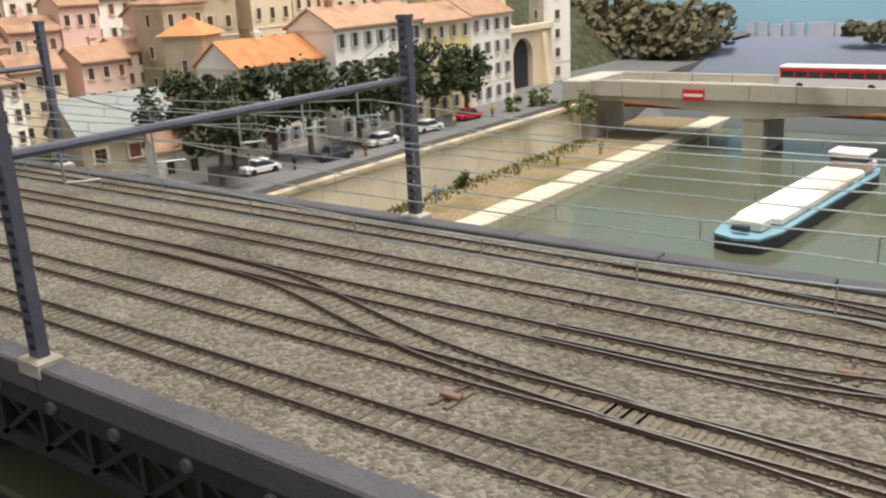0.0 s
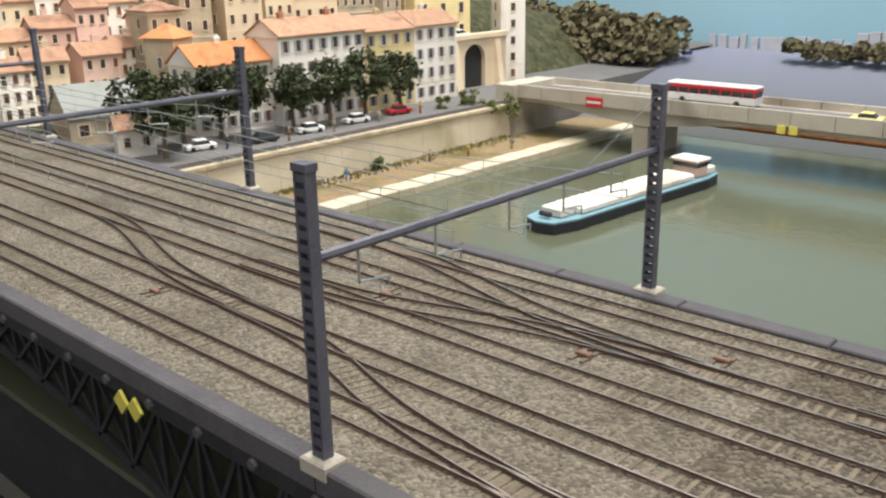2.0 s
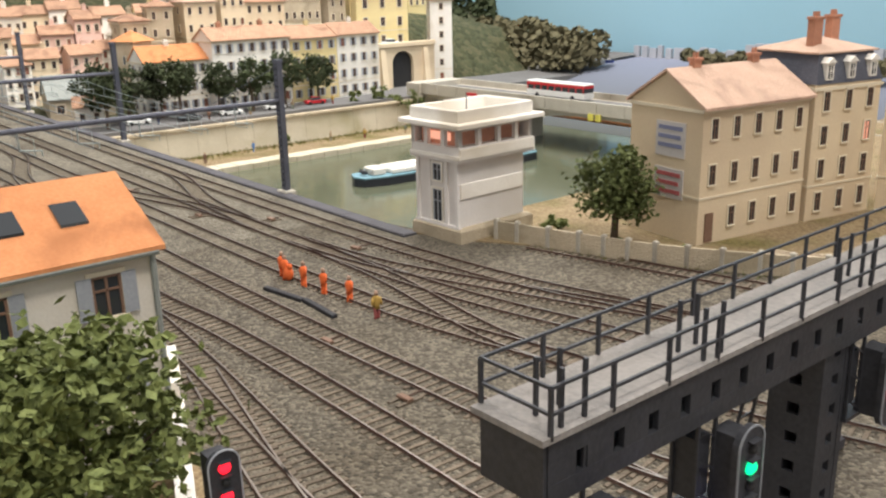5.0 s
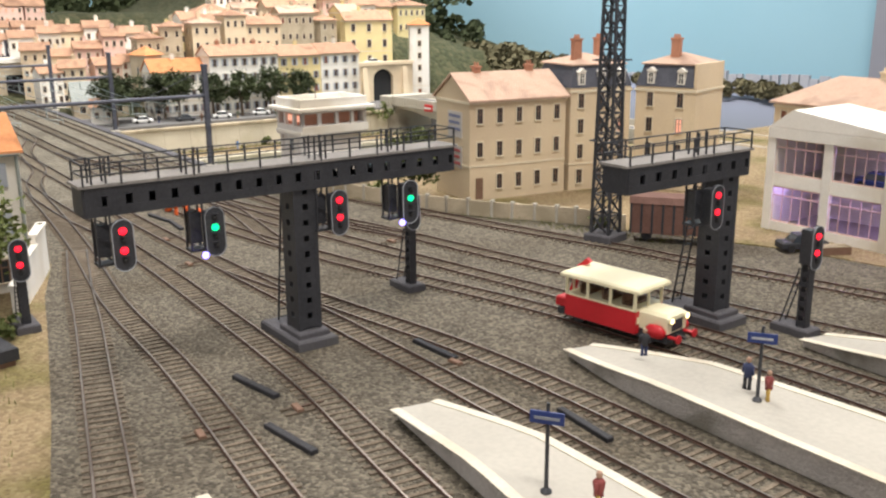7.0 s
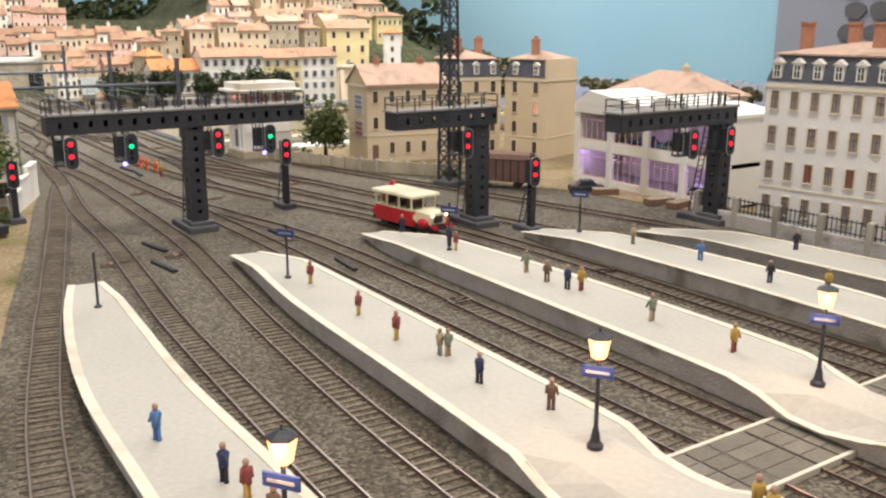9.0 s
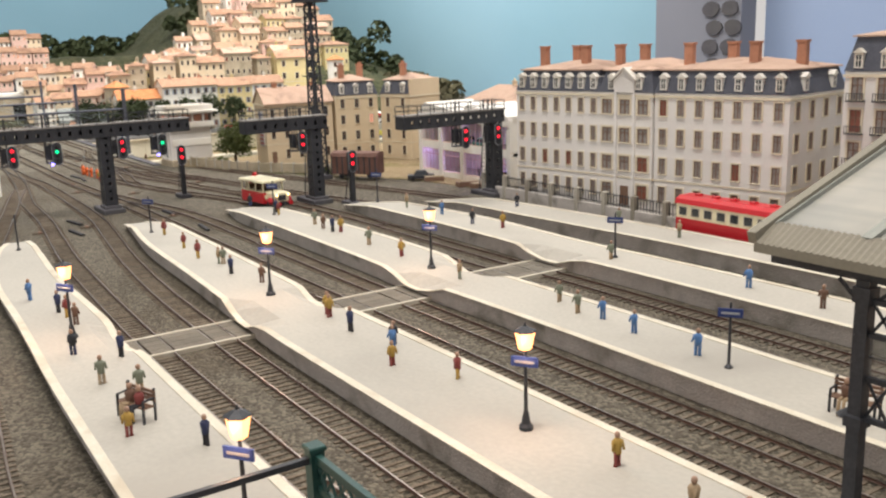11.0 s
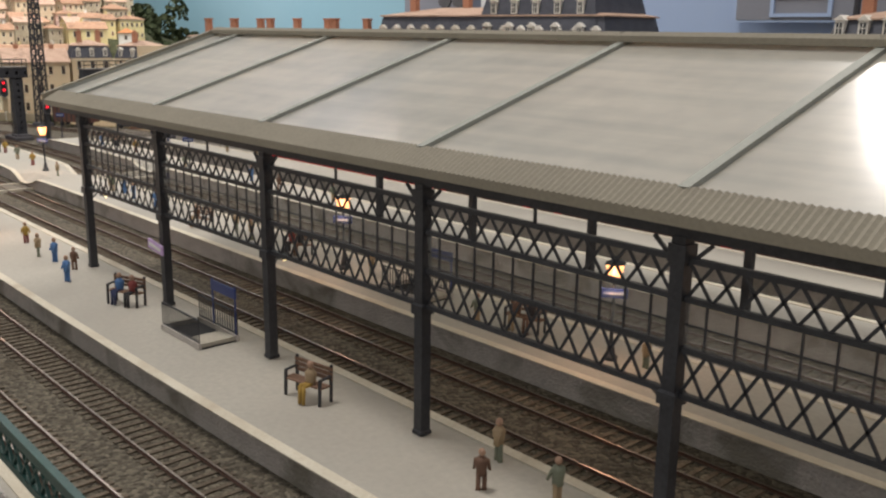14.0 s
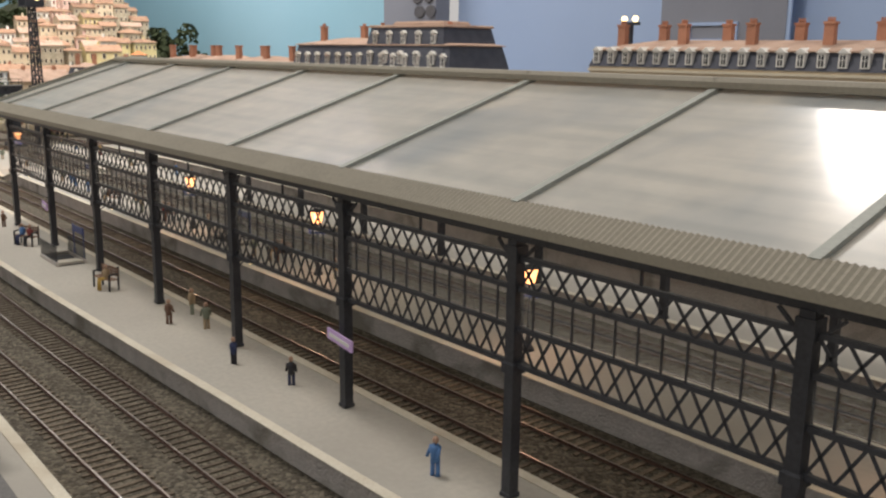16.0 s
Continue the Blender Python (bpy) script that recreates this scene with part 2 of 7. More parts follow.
GREYSTONE = material("grey_parapet_stone", (0.105, 0.101, 0.112), (0.07, 0.068, 0.075), 0.9, 0, 40, 0.4, stain=(0.09, 0.088, 0.09))
QUAYWALL = material("limewashed_quay_wall", (0.6, 0.55, 0.43), (0.48, 0.43, 0.32), 0.9, 0, 18, 0.4, stain=(0.36, 0.32, 0.2))
ROAD = material("worn_asphalt", (0.17, 0.165, 0.16), (0.12, 0.118, 0.115), 0.9, 0, 15, 0.2)
CREAM = material("cream_render", (0.72, 0.6, 0.42), (0.64, 0.52, 0.36), 0.9, 0, 16, 0.15, stain=(0.56, 0.44, 0.3), jitter=0.05)
PALE = material("pale_grey_stone_render", (0.8, 0.77, 0.74), (0.71, 0.68, 0.65), 0.9, 0, 14, 0.15, stain=(0.6, 0.57, 0.53), jitter=0.04)
WHITE = material("off_white_render", (0.84, 0.81, 0.75), (0.75, 0.72, 0.65), 0.9, 0, 18, 0.15, stain=(0.6, 0.54, 0.44), jitter=0.06)
YELLOW = material("pale_yellow_render", (0.74, 0.62, 0.32), (0.66, 0.54, 0.27), 0.9, 0, 18, 0.15, stain=(0.56, 0.46, 0.26), jitter=0.08)
PINK = material("pale_pink_render", (0.72, 0.5, 0.42), (0.63, 0.43, 0.36), 0.9, 0, 18, 0.15, stain=(0.55, 0.4, 0.32), jitter=0.08)
STONEWALL = material("tan_stone_wall", (0.55, 0.47, 0.34), (0.42, 0.35, 0.25), 0.95, 0, 50, 0.6, stain=(0.34, 0.29, 0.2), jitter=0.08, depth=0.002)
TRIM = material("cream_stone_trim", (0.74, 0.66, 0.5), (0.64, 0.57, 0.44), 0.85, 0, 40, 0.1)
SLATE = material("dark_slate", (0.06, 0.065, 0.085), (0.1, 0.105, 0.13), 0.6, 0, 70, 0.3)
SHUTTER = material("grey_shutter_paint", (0.35, 0.37, 0.4), (0.28, 0.3, 0.33), 0.7, 0, 60, 0.1, jitter=0.3)
BROWNFRAME = material("brown_window_frame", (0.17, 0.1, 0.065), (0.22, 0.13, 0.09), 0.7, 0, 60, 0.1)
# near-black: painted dark of openings, also tyres and unlit lenses
DARKFILL = material("near_black_and_painted_dark", (0.02, 0.02, 0.022), (0.03, 0.03, 0.03), 0.9, 0, 30, 0)
BLACKISH = material("black_iron_and_painted_shade", (0.018, 0.018, 0.022), (0.035, 0.035, 0.04), 0.7, 0.1, 50, 0.3)
REDPAINT = material("bright_red_enamel", (0.55, 0.02, 0.03), (0.48, 0.018, 0.025), 0.35, 0, 40, 0.03)
CREAMPAINT = material("cream_enamel", (0.8, 0.74, 0.52), (0.76, 0.7, 0.48), 0.4, 0, 40, 0.03)
WHITEPAINT = material("white_gloss_paint", (0.75, 0.75, 0.72), (0.7, 0.7, 0.67), 0.4, 0, 40, 0.03)
BROWNWAGON = material("faded_oxide_brown", (0.12, 0.06, 0.045), (0.17, 0.09, 0.07), 0.8, 0, 60, 0.2)
BLUE = material("enamel_blue_sign", (0.02, 0.04, 0.16), (0.03, 0.05, 0.18), 0.4, 0, 50, 0.02)
BARK = material("tree_bark", (0.1, 0.07, 0.045), (0.16, 0.12, 0.085), 0.95, 0, 150, 0.6)
LEAF = material("olive_green_leaves", (0.085, 0.11, 0.03), (0.16, 0.185, 0.055), 0.8, 0, 130, 0.2, jitter=0.25)
LEAFPAINT = material("brown_olive_far_foliage", (0.085, 0.08, 0.045), (0.16, 0.14, 0.075), 0.9, 0, 90, 0.2)
LEAFDARK = material("dark_foliage", (0.03, 0.045, 0.018), (0.07, 0.085, 0.035), 0.85, 0, 130, 0.2, jitter=0.25)
GREENIRON = material("dark_green_ironwork", (0.012, 0.05, 0.045), (0.02, 0.07, 0.06), 0.45, 0.1, 60, 0.1)
CANOPY = material("frosted_canopy_sheet", (0.82, 0.8, 0.72), (0.7, 0.69, 0.63), 0.3, 0, 15, 0.03, stain=(0.45, 0.5, 0.52), fine=60)
EAVE = material("taupe_corrugated_eave", (0.27, 0.245, 0.19), (0.22, 0.2, 0.155), 0.7, 0, 25, 0.1)
RIB = material("grey_canopy_rib", (0.33, 0.34, 0.3), (0.27, 0.28, 0.25), 0.6, 0, 40, 0.1)
BRICK = material("terracotta_chimney_brick", (0.5, 0.24, 0.15), (0.4, 0.19, 0.12), 0.9, 0, 120, 0.3, jitter=0.1)
SKYPAINT = material("painted_sky_board", (0.23, 0.41, 0.5), (0.28, 0.46, 0.56), 0.9, 0, 1.2, 0)
FARPAINT = material("painted_far_hills", (0.1, 0.13, 0.13), (0.2, 0.22, 0.22), 0.95, 0, 14, 0)
HILLGREEN = stones("scrubby_hillside", (0.03, 0.035, 0.015), (0.06, 0.065, 0.03), (0.12, 0.11, 0.06), 90, 0.6, 0.004, (0.8, 0.75, 0.6), 8)
ORANGE = material("orange_overalls", (0.8, 0.16, 0.04), (0.7, 0.13, 0.03), 0.8, 0, 60, 0.05)
TARP = material("grey_green_roof_sheet", (0.3, 0.32, 0.3), (0.24, 0.26, 0.24), 0.8, 0, 30, 0.1)


def tiles(name, colour, colour2, pitch=330.0):
    """Roof tiles in ribs down the slope: a wave across the local x of the roof, with tone varying tile by tile."""
    m = material(name, colour, colour2, 0.9, 0, 70, 0.2, stain=tuple(c * 0.72 for c in colour2), jitter=0.08)
    n, l = m.node_tree.nodes, m.node_tree.links
    co = next(x for x in n if x.type == "TEX_COORD")
    w = n.new("ShaderNodeTexWave")
    w.inputs["Scale"].default_value, w.inputs["Distortion"].default_value = pitch, 0.3
    l.new(co.outputs["Object"], w.inputs["Vector"])
    b = n.new("ShaderNodeBump")
    b.inputs["Strength"].default_value, b.inputs["Distance"].default_value = 0.7, 0.0006
    l.new(w.outputs["Fac"], b.inputs["Height"])
    l.new(b.outputs[0], n["Principled BSDF"].inputs["Normal"])
    return m


TILE_ORANGE = tiles("orange_roof_tiles", (0.68, 0.3, 0.13), (0.58, 0.23, 0.09))
TILE_BROWN = tiles("weathered_brown_roof_tiles", (0.5, 0.31, 0.2), (0.4, 0.23, 0.15))
TILE_PINK = tiles("faded_pink_roof_tiles", (0.62, 0.44, 0.33), (0.54, 0.36, 0.27))


# the canopy sheets let light through
cn, cl = CANOPY.node_tree.nodes, CANOPY.node_tree.links
ctr, cmx = cn.new("ShaderNodeBsdfTranslucent"), cn.new("ShaderNodeMixShader")
cmx.inputs[0].default_value = 0.5
# shade of purlins beneath painted in long streaks down the sheets' length; glossy face
cpos, cmap, cstr, crmp, cmul = cn.new("ShaderNodeNewGeometry"), cn.new("ShaderNodeMapping"), cn.new("ShaderNodeTexNoise"), cn.new("ShaderNodeValToRGB"), cn.new("ShaderNodeMix")
cmap.inputs["Scale"].default_value = (5, 75, 20)
cstr.inputs["Scale"].default_value, cstr.inputs["Detail"].default_value = 1.0, 5
crmp.color_ramp.elements[0].position, crmp.color_ramp.elements[0].color = 0.36, (0.84, 0.86, 0.87, 1)
crmp.color_ramp.elements[1].position, crmp.color_ramp.elements[1].color = 0.58, (1, 1, 1, 1)
cmul.data_type, cmul.blend_type = "RGBA", "MULTIPLY"
cmul.inputs["Factor"].default_value = 1.0
cl.new(cpos.outputs["Position"], cmap.inputs["Vector"])
cl.new(cmap.outputs[0], cstr.inputs["Vector"])
cl.new(cstr.outputs["Fac"], crmp.inputs[0])
cp = cn["Principled BSDF"]
cl.new(cp.inputs["Base Color"].links[0].from_socket, cmul.inputs["A"])
cl.new(crmp.outputs[0], cmul.inputs["B"])
cl.new(cmul.outputs["Result"], cp.inputs["Base Color"])
cl.new(cmul.outputs["Result"], ctr.inputs["Color"])
cp.inputs["Coat Weight"].default_value, cp.inputs["Coat Roughness"].default_value = 0.6, 0.12
cl.new(cn["Principled BSDF"].outputs[0], cmx.inputs[1])
cl.new(ctr.outputs[0], cmx.inputs[2])
cl.new(cmx.outputs[0], cn["Material Output"].inputs["Surface"])


def glass_material(name, tint, rough=0.05):
    """A dark pane with a mirror-like gloss, as seen from outside."""
    m = bpy.data.materials.new(name)
    m.use_nodes = True
    p = m.node_tree.nodes["Principled BSDF"]
    p.inputs["Base Color"].default_value = (*tint, 1)
    p.inputs["Roughness"].default_value = rough
    p.inputs["Specular IOR Level"].default_value = 0.6
    return m


PANE = glass_material("dark_window_glass", (0.03, 0.035, 0.04))
PANE_RED = material("red_brown_curtain_behind_glass", (0.3, 0.1, 0.07), (0.2, 0.08, 0.06), 0.25, 0, 200, 0)
GREYPANE = material("taupe_blinds_behind_glass", (0.33, 0.3, 0.28), (0.22, 0.2, 0.19), 0.2, 0, 300, 0)
LITPANE = glow("lamplit_window", (1.0, 0.45, 0.3), 0.9)
CLEAR = bpy.data.materials.new("clear_cab_glass")
CLEAR.use_nodes = True
CLEAR.node_tree.nodes["Principled BSDF"].inputs["Transmission Weight"].default_value = 1.0
CLEAR.node_tree.nodes["Principled BSDF"].inputs["Roughness"].default_value = 0.02
CLEAR.node_tree.nodes["Principled BSDF"].inputs["IOR"].default_value = 1.05
SCREEN = bpy.data.materials.new("dusty_screen_glass")
SCREEN.use_nodes = True
sn, sl = SCREEN.node_tree.nodes, SCREEN.node_tree.links
sn["Principled BSDF"].inputs["Base Color"].default_value = (0.5, 0.5, 0.46, 1)
sn["Principled BSDF"].inputs["Roughness"].default_value = 0.2
clear_mix, clear_way = sn.new("ShaderNodeMixShader"), sn.new("ShaderNodeBsdfTransparent")
clear_mix.inputs[0].default_value = 0.14
sl.new(clear_way.outputs[0], clear_mix.inputs[1])
sl.new(sn["Principled BSDF"].outputs[0], clear_mix.inputs[2])
sl.new(clear_mix.outputs[0], sn["Material Output"].inputs["Surface"])
GLOW_RED = glow("lit_red_signal_lens", (1.0, 0.012, 0.03), 2.2)
GLOW_GREEN = glow("lit_green_signal_lens", (0.0, 0.85, 0.3), 1.8)
GLOW_VIOLET = glow("lit_violet_signal_lens", (0.25, 0.2, 1.0), 5)
GLOW_LAMP = glow("lit_lantern_glass", (1.0, 0.42, 0.15), 3.6)
GLOW_PURPLE = glow("violet_showroom_tube", (0.5, 0.35, 1.0), 14)
GLOW_WARM = glow("small_warm_bulb", (1.0, 0.75, 0.35), 4)

WATER = bpy.data.materials.new("olive_green_river_water")
WATER.use_nodes = True
wn, wl = WATER.node_tree.nodes, WATER.node_tree.links
wp = wn["Principled BSDF"]
wp.inputs["Base Color"].default_value = (0.105, 0.115, 0.075, 1)
wp.inputs["Roughness"].default_value = 0.14
wg, wt, wb = wn.new("ShaderNodeNewGeometry"), wn.new("ShaderNodeTexNoise"), wn.new("ShaderNodeBump")
wt.inputs["Scale"].default_value, wt.inputs["Detail"].default_value = 45, 3
wb.inputs["Strength"].default_value, wb.inputs["Distance"].default_value = 0.25, 0.0015
wl.new(wg.outputs["Position"], wt.inputs["Vector"])
wl.new(wt.outputs["Fac"], wb.inputs["Height"])
wl.new(wb.outputs[0], wp.inputs["Normal"])


def pond(name, low, high, z0, z1, scale):
    """Paint that runs from one tone to another with height, with soft streaks, for the distance on the board."""
    m = material(name, low, high, 0.9, 0, scale, 0)
    n, l = m.node_tree.nodes, m.node_tree.links
    geo = next(x for x in n if x.type == "NEW_GEOMETRY")
    sep, mr, mix = n.new("ShaderNodeSeparateXYZ"), n.new("ShaderNodeMapRange"), n.new("ShaderNodeMix")
    mix.data_type = "RGBA"
    l.new(geo.outputs["Position"], sep.inputs[0])
    l.new(sep.outputs["Z"], mr.inputs["Value"])
    mr.inputs["From Min"].default_value, mr.inputs["From Max"].default_value = z0 * K, z1 * K
    mix.inputs["A"].default_value, mix.inputs["B"].default_value = (*low, 1), (*high, 1)
    l.new(mr.outputs[0], mix.inputs["Factor"])
    l.new(mix.outputs["Result"], n["Principled BSDF"].inputs["Base Color"])
    return m


PAINTWATER = pond("painted_distant_water", (0.075, 0.08, 0.075), (0.2, 0.22, 0.29), -10, 1, 6)
HALLWALL = material("pale_lavender_hall_wall", (0.36, 0.46, 0.66), (0.32, 0.42, 0.62), 0.9, 0, 2, 0)
PILLAR = material("grey_painted_pillar", (0.24, 0.25, 0.29), (0.2, 0.21, 0.25), 0.9, 0, 4, 0)

# ---------- the setting ----------
g = Geo().box(-300, 20, 21.6, 49.6, -1.6, -0.28)
solid("trackbed_bridge", g, BALLAST, label="grey-brown ballasted bed across the railway bridge", category="trackbed", kind="structure")
g = Geo().prism([(20, 19), (48, 19), (58, 16.2), (67, 14.4), (82, 11.2), (98, 7.4), (110, 4.8), (130, 1), (430, -6), (430, 77), (150, 77), (104, 79), (85, 76), (56, 63), (44, 58), (36, 53), (20, 50)], -1.6, -0.28)
solid("trackbed_station", g, BALLAST_GREY, label="grey-brown ballast between the station tracks", category="trackbed", kind="structure")
g = Geo().prism([(29.5, 50.5), (36, 53), (44, 58), (56, 63), (85, 76), (104, 79), (150, 77), (430, 77), (430, 175), (29.5, 175)], -1.6, -0.2)
solid("ground_far", g, EARTH, label="sandy ground behind the tracks", category="ground", kind="structure")
g = Geo().prism([(20, 19), (20, -80), (430, -80), (430, -6), (130, 1), (110, 4.8), (98, 7.4), (82, 11.2), (67, 14.4), (58, 16.2), (48, 19)], -1.8, -0.3)
solid("ground_near", g, EARTH, label="brown earth with yellow-green tufts beside the yard", category="ground", kind="structure")
g = Geo().box(-52, 30, 21.6, 190, -10.6, -10)
solid("water", g, WATER, label="calm olive-green river under the bridges", category="river", kind="structure")
# floor coloured black to stand for the shadow in front of the layout
g = Geo().box(-320, 20, -120, 21.4, -30, -22)
solid("floor_front", g, BLACKISH, label="floor in front of the layout, coloured black for its deep shadow", category="floor", kind="structure")
g = Geo().box(20, 29.4, 19, 50.4, -12, -1.7).box(29.4, 31, 50.5, 175, -12, -0.3)
solid("wall_right_bank", g, STONEWALL, label="tan stone bank wall along the river", category="wall", kind="structure")

# bridge parapets, near and far
g = Geo()
for x0, x1 in ((-300, -60), (-60, -39), (-39, 7), (7, 20)):
    g.box(x0 + 0.05, x1 - 0.05, 20.3, 21.7, -1.5, -0.1, 0.12)
solid("bridge_edge_near", g, GREYSTONE, label="grey stone edge course of the railway bridge", category="parapet", kind="structure")
g = Geo()
for i in range(27):
    g.box(-240 + i * 10 + 0.06, -230 + i * 10 - 0.06, 48.9, 50.4, -1.6, 0.0, 0.1)
solid("bridge_edge_far", g, GREYSTONE, label="grey stone edge course on the river side", category="parapet", kind="structure")

# near bridge girder with arched lower chord and lattice
bridge = thing("bridge_girder", 0, 20.9, 0, 0, "black riveted iron lattice girder under the track edge", "bridge")
g = Geo().box(-140, 20, -0.5, 0.5, -2.6, -1.55)
part("top_chord", g, BLACKISH, bridge)
def arch_z(x):
    u = ((x + 96) % 116) / 116 * 2 - 1
    return -5.0 - 15 * u * u
g = Geo().sweep([(-140 + i * 2, 0, arch_z(-140 + i * 2)) for i in range(81)], [(-0.25, -0.4), (0.25, -0.4), (0.25, 0.4), (-0.25, 0.4)])
part("arched_lower_chord", g, BLACKISH, bridge)
for i in range(40):
    xa = -140 + i * 4
    g = Geo().bar((xa, 0, -2.4), (xa, 0, arch_z(xa)), 0.35).bar((xa, 0.1, -2.4), (xa + 4, 0.1, arch_z(xa + 4)), 0.3).bar((xa + 4, -0.1, -2.4), (xa, -0.1, arch_z(xa)), 0.3)
    part("lattice_panel", g, BLACKISH, bridge)
for i in range(32):
    g = Geo().tube((-138 + i * 5, -0.5, -2.0), (-138 + i * 5, -0.75, -2.0), 0.35, 0.3, 8)
    part("round_boss", g, GREYSTONE, bridge)
# added block below the deck, black in place of the dark void
g = Geo().box(-290, 20, 0.9, 28, -22, -10.8)
solid("water_bed_block", g, BLACKISH, 0, 22, 0, label="added block below the bridge deck, coloured black for the dark void", category="base", kind="structure")


# ---------- tracks ----------
def smooth_line(pts, step=1.5):
    """A Catmull-Rom line through the points, in short steps."""
    out = []
    for i in range(len(pts) - 1):
        p0, p1, p2, p3 = (Vector(pts[min(max(i + k, 0), len(pts) - 1)]) for k in (-1, 0, 1, 2))
        n = max(1, int((p2 - p1).length / step))
        for k in range(n):
            t = k / n
            out.append(0.5 * ((2 * p1) + (p2 - p0) * t + (2 * p0 - 5 * p1 + 4 * p2 - p3) * t * t + (3 * p1 - p0 - 3 * p2 + p3) * t ** 3))
    out.append(Vector(pts[-1]))
    return out


DUSTY_MESH = Geo().box(-0.13, 0.13, -1.2, 1.2, -0.36, -0.24, 0.02).mesh("sleeper", DUSTY)
SLEEPER_MESH = Geo().box(-0.13, 0.13, -1.35, 1.35, -0.34, -0.2, 0.02).mesh("sleeper", SLEEPER)
RAIL_PROFILE = [(-0.09, -0.15), (0.09, -0.15), (0.03, -0.1), (0.03, -0.06), (0.06, -0.04), (0.06, 0.0), (-0.06, 0.0), (-0.06, -0.04), (-0.03, -0.06), (-0.03, -0.1)]
GAUGE = 1.75


def track(label, pts, near=None, sleepers=True):
    ob = thing("railway_track", 0, 0, 0, 0, label, "railway track", "station and bridge tracks")
    line = smooth_line(pts)
    for side in (-1, 1):
        off = []
        for i, p in enumerate(line):
            d = line[min(i + 1, len(line) - 1)] - line[max(i - 1, 0)]
            s = Vector((-d.y, d.x)).normalized()
            off.append(tuple(p + s * side * GAUGE / 2))
        g = Geo().sweep(off, RAIL_PROFILE)
        n = len(RAIL_PROFILE)
        for k in range(len(line) - 1):
            g.m[k * n + 5] = 1
        part("rail", g, [RAIL, RAILTOP], ob)
    if sleepers:
        run, rest, gap, k = 0.0, Geo(), 0.72, 0
        count = 0
        for a, b in zip(line, line[1:]):
            d = b - a
            while run < d.length:
                p = a + d * (run / d.length)
                ang = math.degrees(math.atan2(d.y, d.x)) + random.uniform(-1.5, 1.5)
                if near and near[0] < p.x < near[1] and count < 290:
                    put("sleeper", DUSTY_MESH if p.x < 26 else SLEEPER_MESH, ob, p.x, p.y, random.uniform(-0.02, 0.02), ang)
                    count += 1
                else:
                    c, s = math.cos(radians(ang)), math.sin(radians(ang))
                    h = Geo().box(-0.13, 0.13, -1.2, 1.2, -0.36, -0.24) if p.x < 26 else Geo().box(-0.13, 0.13, -1.35, 1.35, -0.34, -0.2)
                    rest.use(1 if p.x < 26 else 0)
                    rest.add([(p.x + x * c - y * s, p.y + x * s + y * c, z) for x, y, z in h.v], h.f)
                run += gap
            run -= d.length
        if rest.v:
            part("sleepers_further_off", rest, [SLEEPER, DUSTY], ob, kind="stuff")
    return ob


STRAIGHT = "straight track with rusty rails on dark sleepers across the bridge"
CURVED = "track with rusty rails curving between the platforms"
track(STRAIGHT, [(-260, 60), (-160, 50), (-110, 46.4), (-60, 46.3), (30, 46.3), (60, 50.5), (90, 56.5), (112, 61), (150, 62.2), (430, 64)], (-35, 120))
track(STRAIGHT, [(-260, 55), (-160, 45), (-110, 41.3), (-60, 41.2), (30, 41.2), (60, 45), (90, 50.5), (112, 52.2), (150, 52.3), (430, 54)], (-30, 120))
track(STRAIGHT, [(-260, 50), (-160, 40), (-110, 36.2), (-60, 36.1), (30, 36.1), (60, 39.5), (88, 46.5), (112, 48), (150, 48.1), (430, 50)], (-25, 150))
track(STRAIGHT, [(-260, 44), (-160, 34), (-110, 30.4), (-60, 30.2), (30, 30.4), (60, 31.2), (90, 32), (150, 32.2), (430, 34)], (-20, 180))
track(STRAIGHT, [(-260, 39), (-160, 29), (-110, 25.2), (-60, 25.0), (20, 25.1), (42, 26.2), (68, 25.9), (85, 25.2), (98, 23.7), (114, 21.8), (135, 20.4), (170, 19.9), (215, 19.9), (245, 20.6), (300, 21.8), (430, 24.5)], (-15, 190))
track(CURVED, [(14, 25.0), (30, 23.8), (45, 22.4), (63, 20.2), (80, 19.4), (98, 17.7), (111, 16.6), (140, 15.4), (170, 15.2), (215, 15.5), (245, 16.4), (300, 17.8), (430, 20.5)], (40, 240))
track(CURVED, [(45, 22.0), (58, 19.0), (67, 17.2), (82, 13.9), (98, 10.4), (106, 8.6), (125, 5.0), (150, 2.6), (200, 1.0), (430, 0)], (45, 190))
track(CURVED, [(60, 31.3), (75, 34.0), (90, 36.4), (112, 36.9), (150, 36.7), (430, 38.6)], (60, 260))
track(CURVED, [(80, 64.5), (112, 71.5), (150, 74.2), (430, 75)])
track(CURVED, [(40, 55.0), (60, 59.5), (85, 65.5), (112, 70.0), (150, 72.3), (430, 73.2)][:2] + [(75, 63.5), (80, 64.5)])
CROSS = "crossover between two tracks with switch rails"
track(CROSS, [(-14, 30.2), (-4, 29.4), (6, 26.5), (16, 25.1)])
track(CROSS, [(-22, 46.3), (-10, 45.6), (4, 42.3), (16, 41.2)])
track(CROSS, [(-20, 36.2), (-8, 36.8), (6, 40.2), (18, 41.2)])
track(CROSS, [(-50, 36.1), (-38, 35.4), (-24, 31.6), (-12, 30.3)])
track(CROSS, [(26, 41.2), (38, 40.8), (52, 38.8), (62, 40.0)][:3] + [(60, 39.4)])
track(CROSS, [(24, 41.3), (36, 42.6), (50, 47.0), (60, 50.3)])

